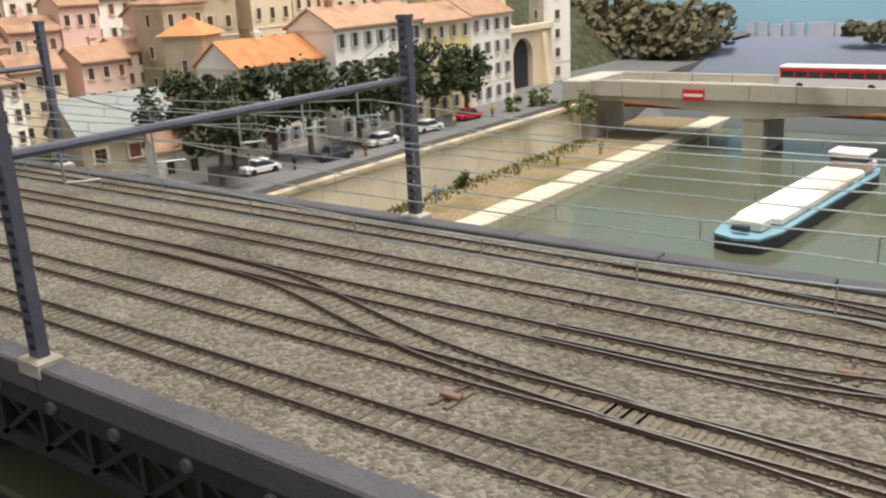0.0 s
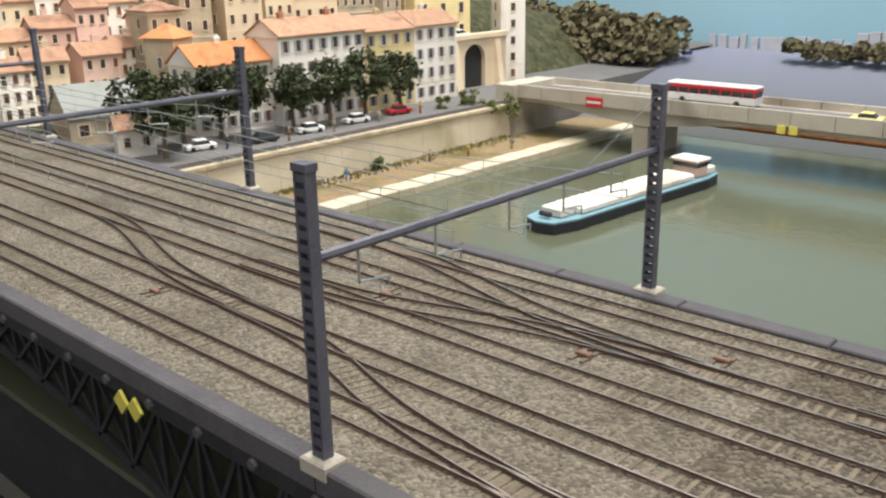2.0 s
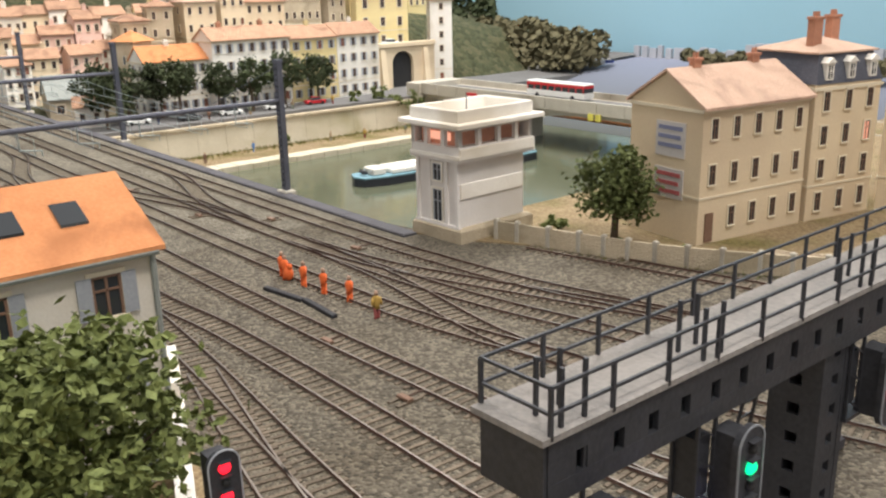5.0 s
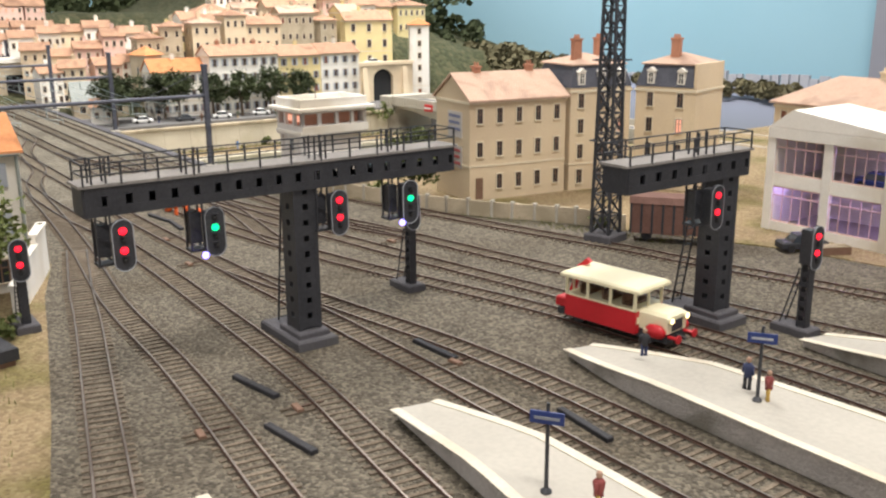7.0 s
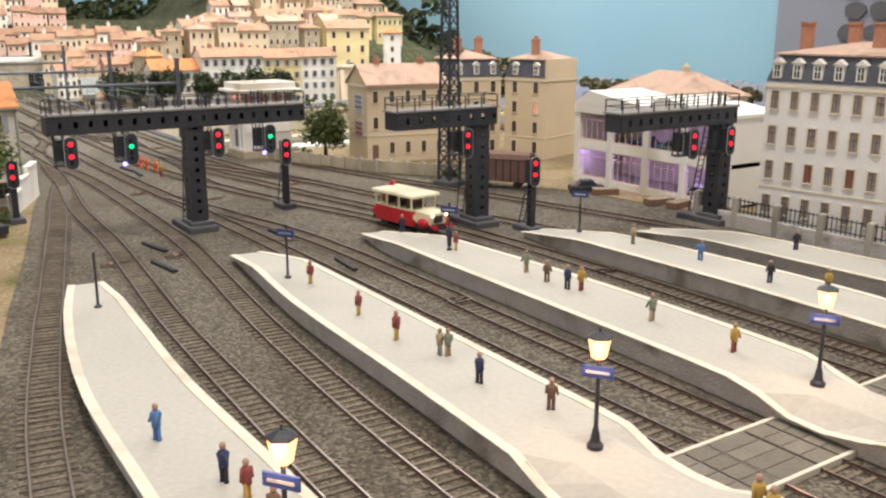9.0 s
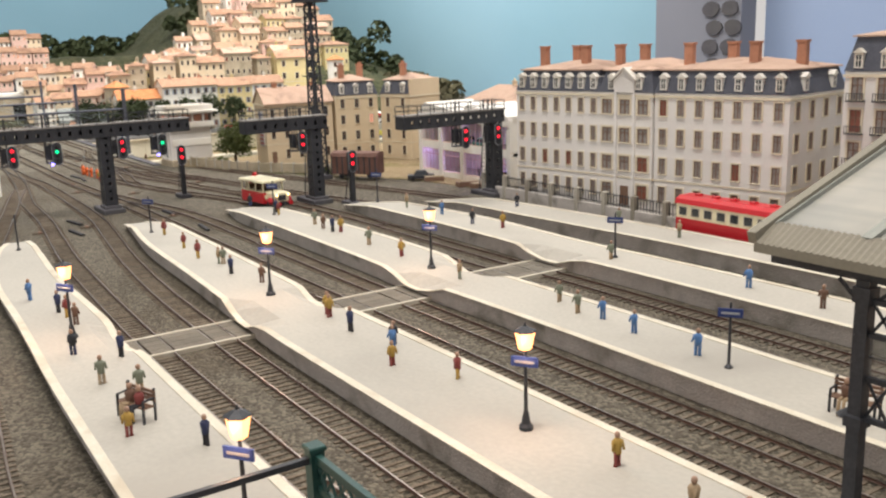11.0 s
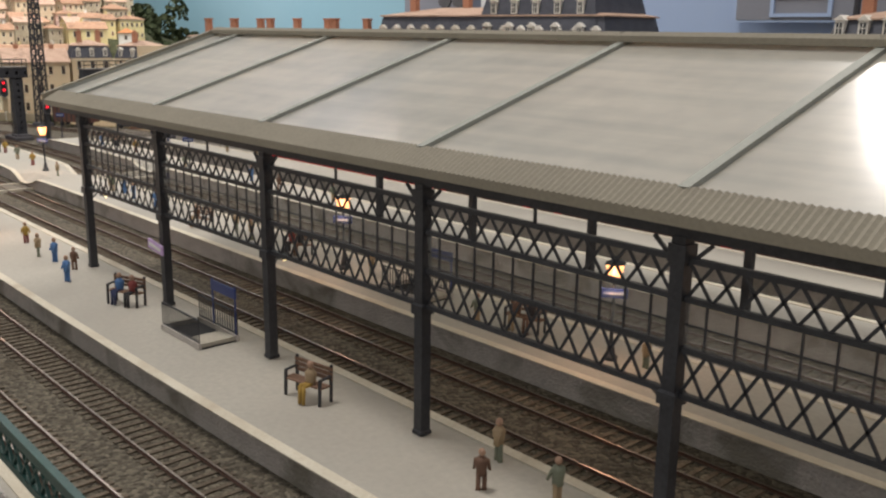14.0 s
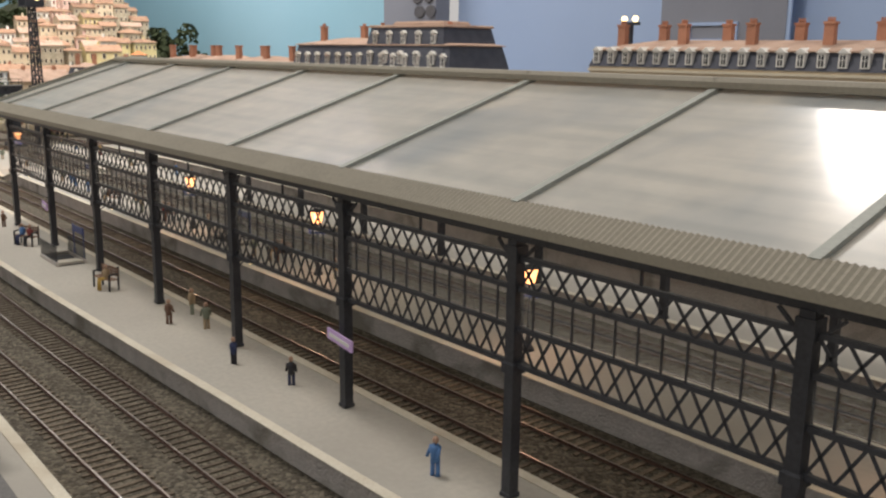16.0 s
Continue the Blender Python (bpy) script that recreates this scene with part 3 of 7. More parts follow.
# ---------- platforms ----------
def platform(left, right, label, z=1.3, dips=(1.0, 1.0)):
    ob = thing("platform", 0, 0, 0, 0, label, "platform", "station platforms")
    ring = [tuple(p) for p in smooth_line(left)] + [tuple(p) for p in smooth_line(right)][::-1]
    # the tip slopes down to the ballast
    tip = left[0][0]
    def top(x, edge=1.0):
        dip = 0.95 * edge * math.exp(-((x - 144.0) / 3.4) ** 4)
        return min(z, 0.25 + max(0.0, x - tip) / 9 * (z - 0.25)) - dip
    n = len(ring)
    lo = [(x, y, -0.3) for x, y in ring]
    half = len(smooth_line(left))
    hi = [(x, y, top(x, dips[0 if i < half else 1])) for i, (x, y) in enumerate(ring)]
    g = Geo().add(lo + hi, [(i, n + i, n + (i + 1) % n, (i + 1) % n) for i in range(n)])
    part("side_wall", g, PLATSIDE, ob)
    L, R = smooth_line(left, 3), smooth_line(right, 3)
    def even(line):
        total = sum((b - a).length for a, b in zip(line, line[1:]))
        res, acc, i = [], 0.0, 0
        for k in range(161):
            want = total * k / 160
            while i < len(line) - 2 and acc + (line[i + 1] - line[i]).length < want:
                acc += (line[i + 1] - line[i]).length
                i += 1
            d = line[i + 1] - line[i]
            res.append(line[i] + d * min(1, max(0, (want - acc) / d.length)))
        return res
    L, R = even(L), even(R)
    g = Geo()
    for k in range(160):
        for j, (u, v) in enumerate(((0, 0.25), (0.25, 0.75), (0.75, 1))):
            a, b, c, d = L[k].lerp(R[k], u), L[k].lerp(R[k], v), L[k + 1].lerp(R[k + 1], v), L[k + 1].lerp(R[k + 1], u)
            eu, ev = (dips[0] if u == 0 else 0), (dips[1] if v == 1 else 0)
            g.quad((*a, top(a.x, eu)), (*b, top(b.x, ev)), (*c, top(c.x, ev)), (*d, top(d.x, eu)))
    part("surface", g, PLATFORM, ob)
    for line, s in ((L, 1), (R, -1)):
        g = Geo()
        for k in range(160):
            a, b = line[k], line[k + 1]
            d = (b - a).normalized()
            nrm = Vector((d.y, -d.x)) * s
            a2, b2 = a + nrm * 0.45, b + nrm * 0.45
            o1, o2 = a - nrm * 0.12, b - nrm * 0.12
            e = dips[0 if s == 1 else 1]
            za, zb = top(a.x, e) + 0.05, top(b.x, e) + 0.05
            v = [(*o1, za), (*a2, za), (*b2, zb), (*o2, zb), (*o1, za - 0.25), (*o2, zb - 0.25), (*a2, za - 0.06), (*b2, zb - 0.06)]
            g.add(v, [(0, 1, 2, 3), (4, 0, 3, 5), (1, 6, 7, 2)])
        part("edge_kerb", g, PLATEDGE, ob)
    return ob


platform([(95.2, 12.7), (102.6, 11.0), (111, 9.3), (121.3, 8.0), (134, 7.7), (145, 7.3), (153, 7.0), (180, 6.6), (205, 6.6), (300, 7)],
         [(95.6, 14.5), (104.4, 13.8), (112.7, 13.3), (122, 12.8), (134, 12.9), (147, 12.9), (158, 12.8), (180, 12.8), (205, 12.8), (300, 13)], "pale concrete island platform with whitewashed kerbs, tapering to its end", dips=(0.0, 0.8))
platform([(93, 27.0), (100, 26.0), (112, 24.4), (128, 23.6), (140, 22.9), (150, 22.3), (163, 22.2), (210, 22.4), (240, 23.3), (255, 23.9), (300, 25.2), (430, 27)],
         [(93.5, 29.0), (100, 29.6), (112, 29.6), (128, 29.4), (140, 29.3), (150, 29.4), (163, 29.5), (210, 29.7), (430, 31)], "long pale concrete platform with sloping end")
platform([(92, 41.0), (100, 39.6), (118, 39.4), (134, 39.2), (145, 38.8), (161, 39.1), (210, 39.3), (430, 41)],
         [(92.5, 42.4), (100, 44.0), (118, 45.4), (134, 45.6), (145, 45.0), (161, 45.3), (210, 45.6), (430, 47)], "long pale concrete platform with sloping end")
platform([(100, 54.8), (108, 54.2), (126, 54.6), (143, 54.4), (160, 54.9), (210, 55.4), (430, 57)],
         [(100.5, 56.4), (108, 58.2), (126, 60.0), (143, 59.6), (160, 60.2), (210, 60.6), (430, 62)], "pale concrete platform far from the camera", dips=(1.0, 0.0))
platform([(106, 64.5), (115, 64.0), (138, 65.3), (153, 66.0), (210, 66.6), (430, 68)],
         [(106.5, 66.0), (115, 68.4), (138, 70.6), (153, 71.0), (210, 71.2), (430, 72)], "pale concrete platform below the hotel", dips=(0.0, 0.0))


# ---------- houses ----------
def window_mesh(w, h, pane, frame_mat, surround=None, shutter=None):
    """A window facing -y with its sill line at z = 0: frame with bars, surround, sill and shutters in one mesh, the recessed pane in another."""
    g = Geo()
    f = max(0.03, w * 0.09)
    g.use(0).box(-w / 2, -w / 2 + f, -0.03, 0.06, 0, h).box(w / 2 - f, w / 2, -0.03, 0.06, 0, h).box(-w / 2, w / 2, -0.03, 0.06, h - f, h).box(-f / 2, f / 2, -0.02, 0.055, 0, h)
    g.box(-w / 2, w / 2, -0.02, 0.055, h * 0.62, h * 0.62 + f * 0.8)
    g.use(1).box(-w / 2 - f * 1.5, w / 2 + f * 1.5, -0.14, 0.05, -0.12, 0)
    if surround:
        s = w * 0.16
        g.box(-w / 2 - s, -w / 2, -0.07, 0.05, 0, h + s).box(w / 2, w / 2 + s, -0.07, 0.05, 0, h + s).box(-w / 2, w / 2, -0.07, 0.05, h, h + s)
    mats = [frame_mat, surround or TRIM]
    if shutter:
        g.use(2).box(-w, -w / 2 - 0.01, -0.09, -0.02, 0, h).box(w / 2 + 0.01, w, -0.09, -0.02, 0, h)
        mats.append(shutter)
    p = Geo().quad((-w / 2, 0.05, 0), (w / 2, 0.05, 0), (w / 2, 0.05, h), (-w / 2, 0.05, h)).mesh("pane", pane)
    return g.mesh("window", mats), p


def put_window(pair, parent, x, y, z, rz=0):
    ob = put("window", pair[0], parent, x, y, z, rz)
    part("pane", pair[1], None, ob)
    return ob


def house(x, y, z, rz, w, d, h, cols, floors, wall, roof_mat, label, roof="gable", rise=2.5, win=(0.8, 1.5), pane=None, lit=0.0, shutter=None, surround=TRIM,
          side_cols=0, group="", overhang=0.5, chimneys=1, plinth=0.0, skip=(), name="house", frame_mat=None, bands=True, ground_h=None, dark_ground=False):
    """A block with its front towards -y, walls from z = 0 to h, windows as parts, cornice, roof and chimneys."""
    ob = thing(name, x, y, z, rz, label, "building", group)
    g = Geo().box(-w / 2, w / 2, -d / 2, d / 2, -1.5, h)
    if roof in ("gable", "gable_y"):
        if roof == "gable":
            g.add([(-w / 2, -d / 2, h), (-w / 2, d / 2, h), (-w / 2, 0, h + rise * 0.97), (w / 2, -d / 2, h), (w / 2, d / 2, h), (w / 2, 0, h + rise * 0.97)], [(0, 2, 1), (3, 4, 5)])
        else:
            g.add([(-w / 2, -d / 2, h), (w / 2, -d / 2, h), (0, -d / 2, h + rise * 0.97), (-w / 2, d / 2, h), (w / 2, d / 2, h), (0, d / 2, h + rise * 0.97)], [(0, 1, 2), (4, 3, 5)])
    part("wall", g, wall, ob)
    o, t = overhang, 0.22
    g = Geo()
    if roof == "gable":
        k = rise / (d / 2)
        for s in (-1, 1):
            a = [(-w / 2 - o * 0.6, s * (d / 2 + o), h - o * k), (w / 2 + o * 0.6, s * (d / 2 + o), h - o * k), (w / 2 + o * 0.6, 0, h + rise), (-w / 2 - o * 0.6, 0, h + rise)]
            b = [(p[0], p[1], p[2] + t) for p in a]
            g.add(a + b, [(0, 3, 2, 1), (4, 5, 6, 7), (0, 1, 5, 4), (1, 2, 6, 5), (2, 3, 7, 6), (3, 0, 4, 7)])
    elif roof == "gable_y":
        k = rise / (w / 2)
        for s in (-1, 1):
            a = [(s * (w / 2 + o), -d / 2 - o * 0.6, h - o * k), (s * (w / 2 + o), d / 2 + o * 0.6, h - o * k), (0, d / 2 + o * 0.6, h + rise), (0, -d / 2 - o * 0.6, h + rise)]
            b = [(p[0], p[1], p[2] + t) for p in a]
            g.add(a + b, [(0, 3, 2, 1), (4, 5, 6, 7), (0, 1, 5, 4), (1, 2, 6, 5), (2, 3, 7, 6), (3, 0, 4, 7)])
    elif roof == "hip":
        r = min(w, d) / 2
        rx, ry = max(0.0, w / 2 - r), max(0.0, d / 2 - r)
        a = [(-w / 2 - o, -d / 2 - o, h - 0.1), (w / 2 + o, -d / 2 - o, h - 0.1), (w / 2 + o, d / 2 + o, h - 0.1), (-w / 2 - o, d / 2 + o, h - 0.1)]
        c = [(-rx, -ry, h + rise), (rx, -ry, h + rise), (rx, ry, h + rise), (-rx, ry, h + rise)]
        b = [(p[0], p[1], p[2] + t) for p in a]
        g.add(a + b + c, [(3, 2, 1, 0), (0, 1, 5, 4), (1, 2, 6, 5), (2, 3, 7, 6), (3, 0, 4, 7), (4, 5, 9, 8), (5, 6, 10, 9), (6, 7, 11, 10), (7, 4, 8, 11), (8, 9, 10, 11)])
    elif roof == "flat":
        g.box(-w / 2 - o, w / 2 + o, -d / 2 - o, d / 2 + o, h, h + 0.4)
    part("roof", g, roof_mat, ob)
    if bands:
        g = Geo().box(-w / 2 - 0.16, w / 2 + 0.16, -d / 2 - 0.16, d / 2 + 0.16, h - 0.4 - (o * 0.3 if roof != "flat" else 0), h - 0.12 - (o * 0.3 if roof != "flat" else 0))
        part("cornice", g, TRIM if surround else wall, ob)
        if floors > 2:
            g = Geo().box(-w / 2 - 0.08, w / 2 + 0.08, -d / 2 - 0.08, d / 2 + 0.08, h / floors - 0.1, h / floors + 0.08)
            part("string_course", g, TRIM if surround else wall, ob)
    fm = frame_mat or BROWNFRAME
    ww, wh = win
    meshes = [window_mesh(ww, wh, pane or PANE, fm, surround, shutter)]
    meshes.append(window_mesh(ww, wh, LITPANE if lit else PANE_RED, fm, surround, shutter))
    rnd = random.Random(int(x * 7 + y * 13 + w * 3))
    fh = h / floors
    for i in range(floors):
        zz = fh * i + (fh - wh) * 0.5
        for c in range(cols):
            if (i, c) in skip:
                continue
            put_window(meshes[1 if rnd.random() < (lit or 0.12) else 0], ob, -w / 2 + (c + 0.5) * w / cols, -d / 2 - 0.06, zz)
        for c in range(side_cols):
            for s, ang in ((-1, -90), (1, 90)):
                put_window(meshes[0], ob, s * (w / 2 + 0.06), -d / 2 + (c + 0.5) * d / side_cols, zz, ang)
    for c in range(chimneys):
        cx = -w / 2 + (c + 0.5) * w / chimneys + rnd.uniform(-0.1, 0.1) * w / chimneys
        ch = h + rise * (0.75 if roof != "flat" else 0)
        k = Geo().box(cx - 0.45, cx + 0.45, -0.3, 0.3, ch - 0.8, ch + 1.5).box(cx - 0.55, cx + 0.55, -0.4, 0.4, ch + 1.3, ch + 1.55)
        k.tube((cx - 0.2, 0, ch + 1.55), (cx - 0.2, 0, ch + 2.0), 0.13, 0.1, 6).tube((cx + 0.2, 0, ch + 1.55), (cx + 0.2, 0, ch + 2.0), 0.13, 0.1, 6)
        part("chimney", k, wall if surround and chimneys < 2 else BRICK, ob)
    return ob


def along(p, q, d):
    """Centre, turn and width of a block whose front runs from p to q (left to right as seen)."""
    dx, dy = q[0] - p[0], q[1] - p[1]
    w = math.hypot(dx, dy)
    nx, ny = -dy / w, dx / w
    return (p[0] + q[0]) / 2 + nx * d / 2, (p[1] + q[1]) / 2 + ny * d / 2, math.degrees(math.atan2(dy, dx)), w

# ---------- mansard buildings ----------
def dormer_mesh(w=0.9, h=1.5, hood=WHITE):
    g = Geo().use(0).box(-w / 2, w / 2, -0.5, 1.2, 0, h)
    g.use(1).quad((-w * 0.3, -0.52, 0.15), (w * 0.3, -0.52, 0.15), (w * 0.3, -0.52, h * 0.85), (-w * 0.3, -0.52, h * 0.85))
    g.use(0).box(-0.04, 0.04, -0.56, -0.5, 0.15, h * 0.85).box(-w * 0.3, w * 0.3, -0.56, -0.5, h * 0.5, h * 0.55)
    g.add([(-w * 0.68, -0.65, h), (w * 0.68, -0.65, h), (0, -0.65, h + 0.5), (-w * 0.68, 1.3, h), (w * 0.68, 1.3, h), (0, 1.3, h + 0.5)], [(0, 1, 2), (4, 3, 5), (1, 4, 5, 2), (3, 0, 2, 5), (0, 3, 4, 1)])
    return g.mesh("dormer", [hood, PANE])


DORMER = dormer_mesh()


def mansard(p, q, d, z, h, cols, floors, wall, label, slope=2.6, inset=0.7, top=TILE_PINK, lit=0.0, win=(0.8, 1.7), chims=3, dormers=None, side_dormers=0, name="apartment_building", door=None, side_cols=0, blank=False, pane=None, pots=True):
    x, y, rz, w = along(p, q, d)
    ob = house(x, y, z, rz, w, d, h, cols, floors, wall, SLATE, label, roof="none", rise=0, win=win, lit=lit, chimneys=0, name=name, pane=pane, skip=((0, door),) if door is not None else (), side_cols=side_cols)
    for c in [c for c in ob.children if c.name.startswith("roof")]:
        bpy.data.objects.remove(c)
    i = inset
    lo = [(-w / 2 - 0.1, -d / 2 - 0.1, h), (w / 2 + 0.1, -d / 2 - 0.1, h), (w / 2 + 0.1, d / 2 + 0.1, h), (-w / 2 - 0.1, d / 2 + 0.1, h)]
    if blank:
        lo[1], lo[2] = (w / 2 - 0.3, -d / 2 - 0.1, h), (w / 2 - 0.3, d / 2 + 0.1, h)
    hi = [(-w / 2 + i, -d / 2 + i, h + slope), (w / 2 - i, -d / 2 + i, h + slope), (w / 2 - i, d / 2 - i, h + slope), (-w / 2 + i, d / 2 - i, h + slope)]
    part("mansard_slope", Geo().add(lo + hi, [(0, 1, 5, 4), (1, 2, 6, 5), (2, 3, 7, 6), (3, 0, 4, 7)]), SLATE, ob)
    if blank:
        part("blank_gable", Geo().prism([(w / 2 - 0.35, -d / 2), (w / 2, -d / 2), (w / 2, d / 2), (w / 2 - 0.35, d / 2)], h, h + slope + 0.2), wall, ob)
    e = 0.35
    lo = [(a + (e if a > 0 else -e), b + (e if b > 0 else -e), h + slope) for a, b, _ in hi]
    lo2 = [(a, b, c + 0.16) for a, b, c in lo]
    r = min(w, d) / 2 - i
    rx, ry = max(0.2, w / 2 - i - r), max(0.2, d / 2 - i - r)
    hh = h + slope + 1.3
    hi2 = [(-rx, -ry, hh), (rx, -ry, hh), (rx, ry, hh), (-rx, ry, hh)]
    part("top_roof", Geo().add(lo + lo2 + hi2, [(3, 2, 1, 0), (0, 1, 5, 4), (1, 2, 6, 5), (2, 3, 7, 6), (3, 0, 4, 7), (4, 5, 9, 8), (5, 6, 10, 9), (6, 7, 11, 10), (7, 4, 8, 11), (8, 9, 10, 11)]), top, ob)
    n = dormers or cols
    for c in range(n):
        put("dormer", DORMER, ob, -w / 2 + (c + 0.5) * w / n, -d / 2 + 0.35, h + 0.35)
    for c in range(side_dormers):
        put("dormer", DORMER, ob, w / 2 - 0.35, -d / 2 + (c + 0.5) * d / side_dormers, h + 0.35, 90)
    for c in range(chims):
        cx = -w / 2 + (c + 0.5) * w / chims
        cy = 0.0 if c % 2 else -d * 0.2
        g = Geo().box(cx - 0.55, cx + 0.55, cy - 0.4, cy + 0.4, h + slope - 0.2, h + slope + 3.1).box(cx - 0.65, cx + 0.65, cy - 0.5, cy + 0.5, h + slope + 2.9, h + slope + 3.15)
        for k in (-0.3, 0, 0.3) if pots else ():
            g.tube((cx + k, cy, h + slope + 3.15), (cx + k, cy, h + slope + 3.6), 0.14, 0.11, 6)
        part("chimney", g, BRICK, ob)
    if door is not None:
        part("door", Geo().box(-w / 2 + (door + 0.5) * w / cols - 0.6, -w / 2 + (door + 0.5) * w / cols + 0.6, -d / 2 - 0.08, -d / 2, 0, 2.4), BROWNFRAME, ob, "dark brown wooden door")
    return ob


# ---------- buildings behind the yard ----------
x, y, rz, w = along((49.7, 65.0), (51.7, 78.0), 8.5)
b1 = house(x, y, 0, rz, w, 8.5, 11.6, 5, 3, CREAM, TILE_PINK, "three-storey cream house with two faded sign boards on its gable", rise=2.6, win=(0.75, 1.7), lit=0.1, chimneys=2, skip=((0, 0),))
part("door", Geo().box(-w / 2 + 0.8, -w / 2 + 1.7, -4.4, -4.25, 0, 2.5), BROWNFRAME, b1, "dark brown wooden door")
for z0, h0, c, bars in ((7.0, 3.0, WHITEPAINT, BLUE), (3.4, 2.6, WHITEPAINT, REDPAINT)):
    s = part("painted_sign", Geo().box(-w / 2 - 0.08, -w / 2, -2.4, 1.0, z0, z0 + h0), material("faded_sign_paint", (0.55, 0.52, 0.5), (0.45, 0.43, 0.42), 0.9, 0, 40, 0.05), b1, "faded sign board with illegible writing")
    for k in range(3):
        part("writing_bar", Geo().box(-w / 2 - 0.12, -w / 2 - 0.07, -2.1 + 0.2 * (k % 2), 0.7, z0 + h0 - 0.7 - k * 0.75, z0 + h0 - 0.35 - k * 0.75), material("faded_writing", (0.2, 0.22, 0.34) if bars == BLUE else (0.45, 0.12, 0.12), None, 0.9), s)
mansard((51.9, 78.6), (53.7, 87.0), 8.5, 0, 12.3, 3, 4, CREAM, "four-storey cream apartment house with a slate mansard roof", lit=0.12, chims=2)
mansard((54.2, 87.4), (61.5, 89.8), 9, 0, 12.3, 2, 4, CREAM, "side wing of the apartment house with a blank cream gable", lit=0.3, chims=1, blank=True)
mansard((110.9, 76.7), (125.2, 78.8), 13, 1.0, 14.0, 7, 4, PALE, "grey stone hotel wing with a slate mansard roof and white dormers", win=(0.8, 1.8), chims=4, dormers=7, name="hotel_wing", pane=GREYPANE, pots=False)
hc = mansard((125.3, 78.5), (133.3, 79.7), 13.4, 1.0, 14.0, 3, 4, PALE, "projecting centre bay of the grey hotel with a small pediment", win=(1.5, 1.8), chims=1, dormers=2, name="hotel_centre", door=1, pane=GREYPANE, pots=False)
part("pediment", Geo().add([(-1.5, -7.0, 14.0), (1.5, -7.0, 14.0), (1.5, -7.0, 15.6), (0, -7.0, 16.8), (-1.5, -7.0, 15.6), (-1.5, -5.2, 14.0), (1.5, -5.2, 14.0), (1.5, -5.2, 15.6), (0, -5.2, 16.8), (-1.5, -5.2, 15.6)], [(0, 1, 2, 3, 4), (1, 6, 7, 2), (2, 7, 8, 3), (3, 8, 9, 4), (4, 9, 5, 0)]), PALE, hc)
part("pediment_coping", Geo().bar((-1.9, -6.3, 15.45), (0, -6.3, 17.0), 1.9, 0.2).bar((1.9, -6.3, 15.45), (0, -6.3, 17.0), 1.9, 0.2), WHITE, hc)
for xx in (-1.35, 1.35):
    part("bay_pilaster", Geo().box(xx - 0.2, xx + 0.2, -6.95, -6.7, 0, 14.0), PALE, hc)
mansard((133.4, 80.0), (150.3, 82.5), 13, 1.0, 14.0, 7, 4, PALE, "grey stone hotel wing with tall windows and a slate mansard roof", win=(0.95, 1.9), chims=4, dormers=7, side_dormers=2, side_cols=4, name="hotel_wing", pane=GREYPANE, pots=False)
tall = mansard((155.5, 84), (193, 88), 13, 1.0, 16.5, 14, 5, PALE, "tall pale apartment block with iron balconies and a slate mansard roof", win=(1.2, 2.3), chims=5, dormers=14, slope=3.4, pane=GREYPANE)
# a taller pavilion roof with two rows of dormers over one end of the block
base = [(-1.0, -6.7, 16.6), (17.8, -6.7, 16.6), (17.8, 6.5, 16.6), (-1.0, 6.5, 16.6)]
crown = [(0.4, -5.3, 22.6), (16.4, -5.3, 22.6), (16.4, 5.1, 22.6), (0.4, 5.1, 22.6)]
part("pavilion_slope", Geo().add(base + crown, [(0, 1, 5, 4), (1, 2, 6, 5), (2, 3, 7, 6), (3, 0, 4, 7), (4, 5, 6, 7)]), SLATE, tall)
part("pavilion_cap", Geo().box(0.1, 16.7, -5.6, 5.4, 22.6, 23.0, 0.15).box(3, 14, -3, 3, 23.0, 23.6, 0.3), TILE_PINK, tall)
for c in range(5):
    put("dormer", DORMER, tall, 1.4 + c * 3.5, -6.3, 17.2)
    put("dormer", DORMER, tall, 1.9 + c * 3.25, -5.5, 20.2)
for fl in range(1, 5):
    for c in range(14):
        w = math.hypot(37.5, 4)
        cx = -w / 2 + (c + 0.5) * w / 14
        g = Geo().box(cx - 0.9, cx + 0.9, -7.1, -6.5, fl * 3.3 + 0.3, fl * 3.3 + 0.42)
        for k in range(7):
            g.bar((cx - 0.85 + k * 0.283, -7.05, fl * 3.3 + 0.4), (cx - 0.85 + k * 0.283, -7.05, fl * 3.3 + 1.15), 0.06)
        g.bar((cx - 0.9, -7.05, fl * 3.3 + 1.15), (cx + 0.9, -7.05, fl * 3.3 + 1.15), 0.07)
        part("balcony", g, STEEL, tall)
mansard((218, 90), (262, 92), 12, 1.0, 17.6, 20, 4, CREAM, "long cream terrace with many chimneys beyond the station", win=(0.9, 1.9), chims=10, dormers=20, slope=1.9)
mansard((263, 92), (307, 94), 12, 1.0, 17.6, 18, 4, PALE, "long grey terrace with a slate mansard roof beyond the station", win=(1.0, 2.0), chims=7, dormers=18)

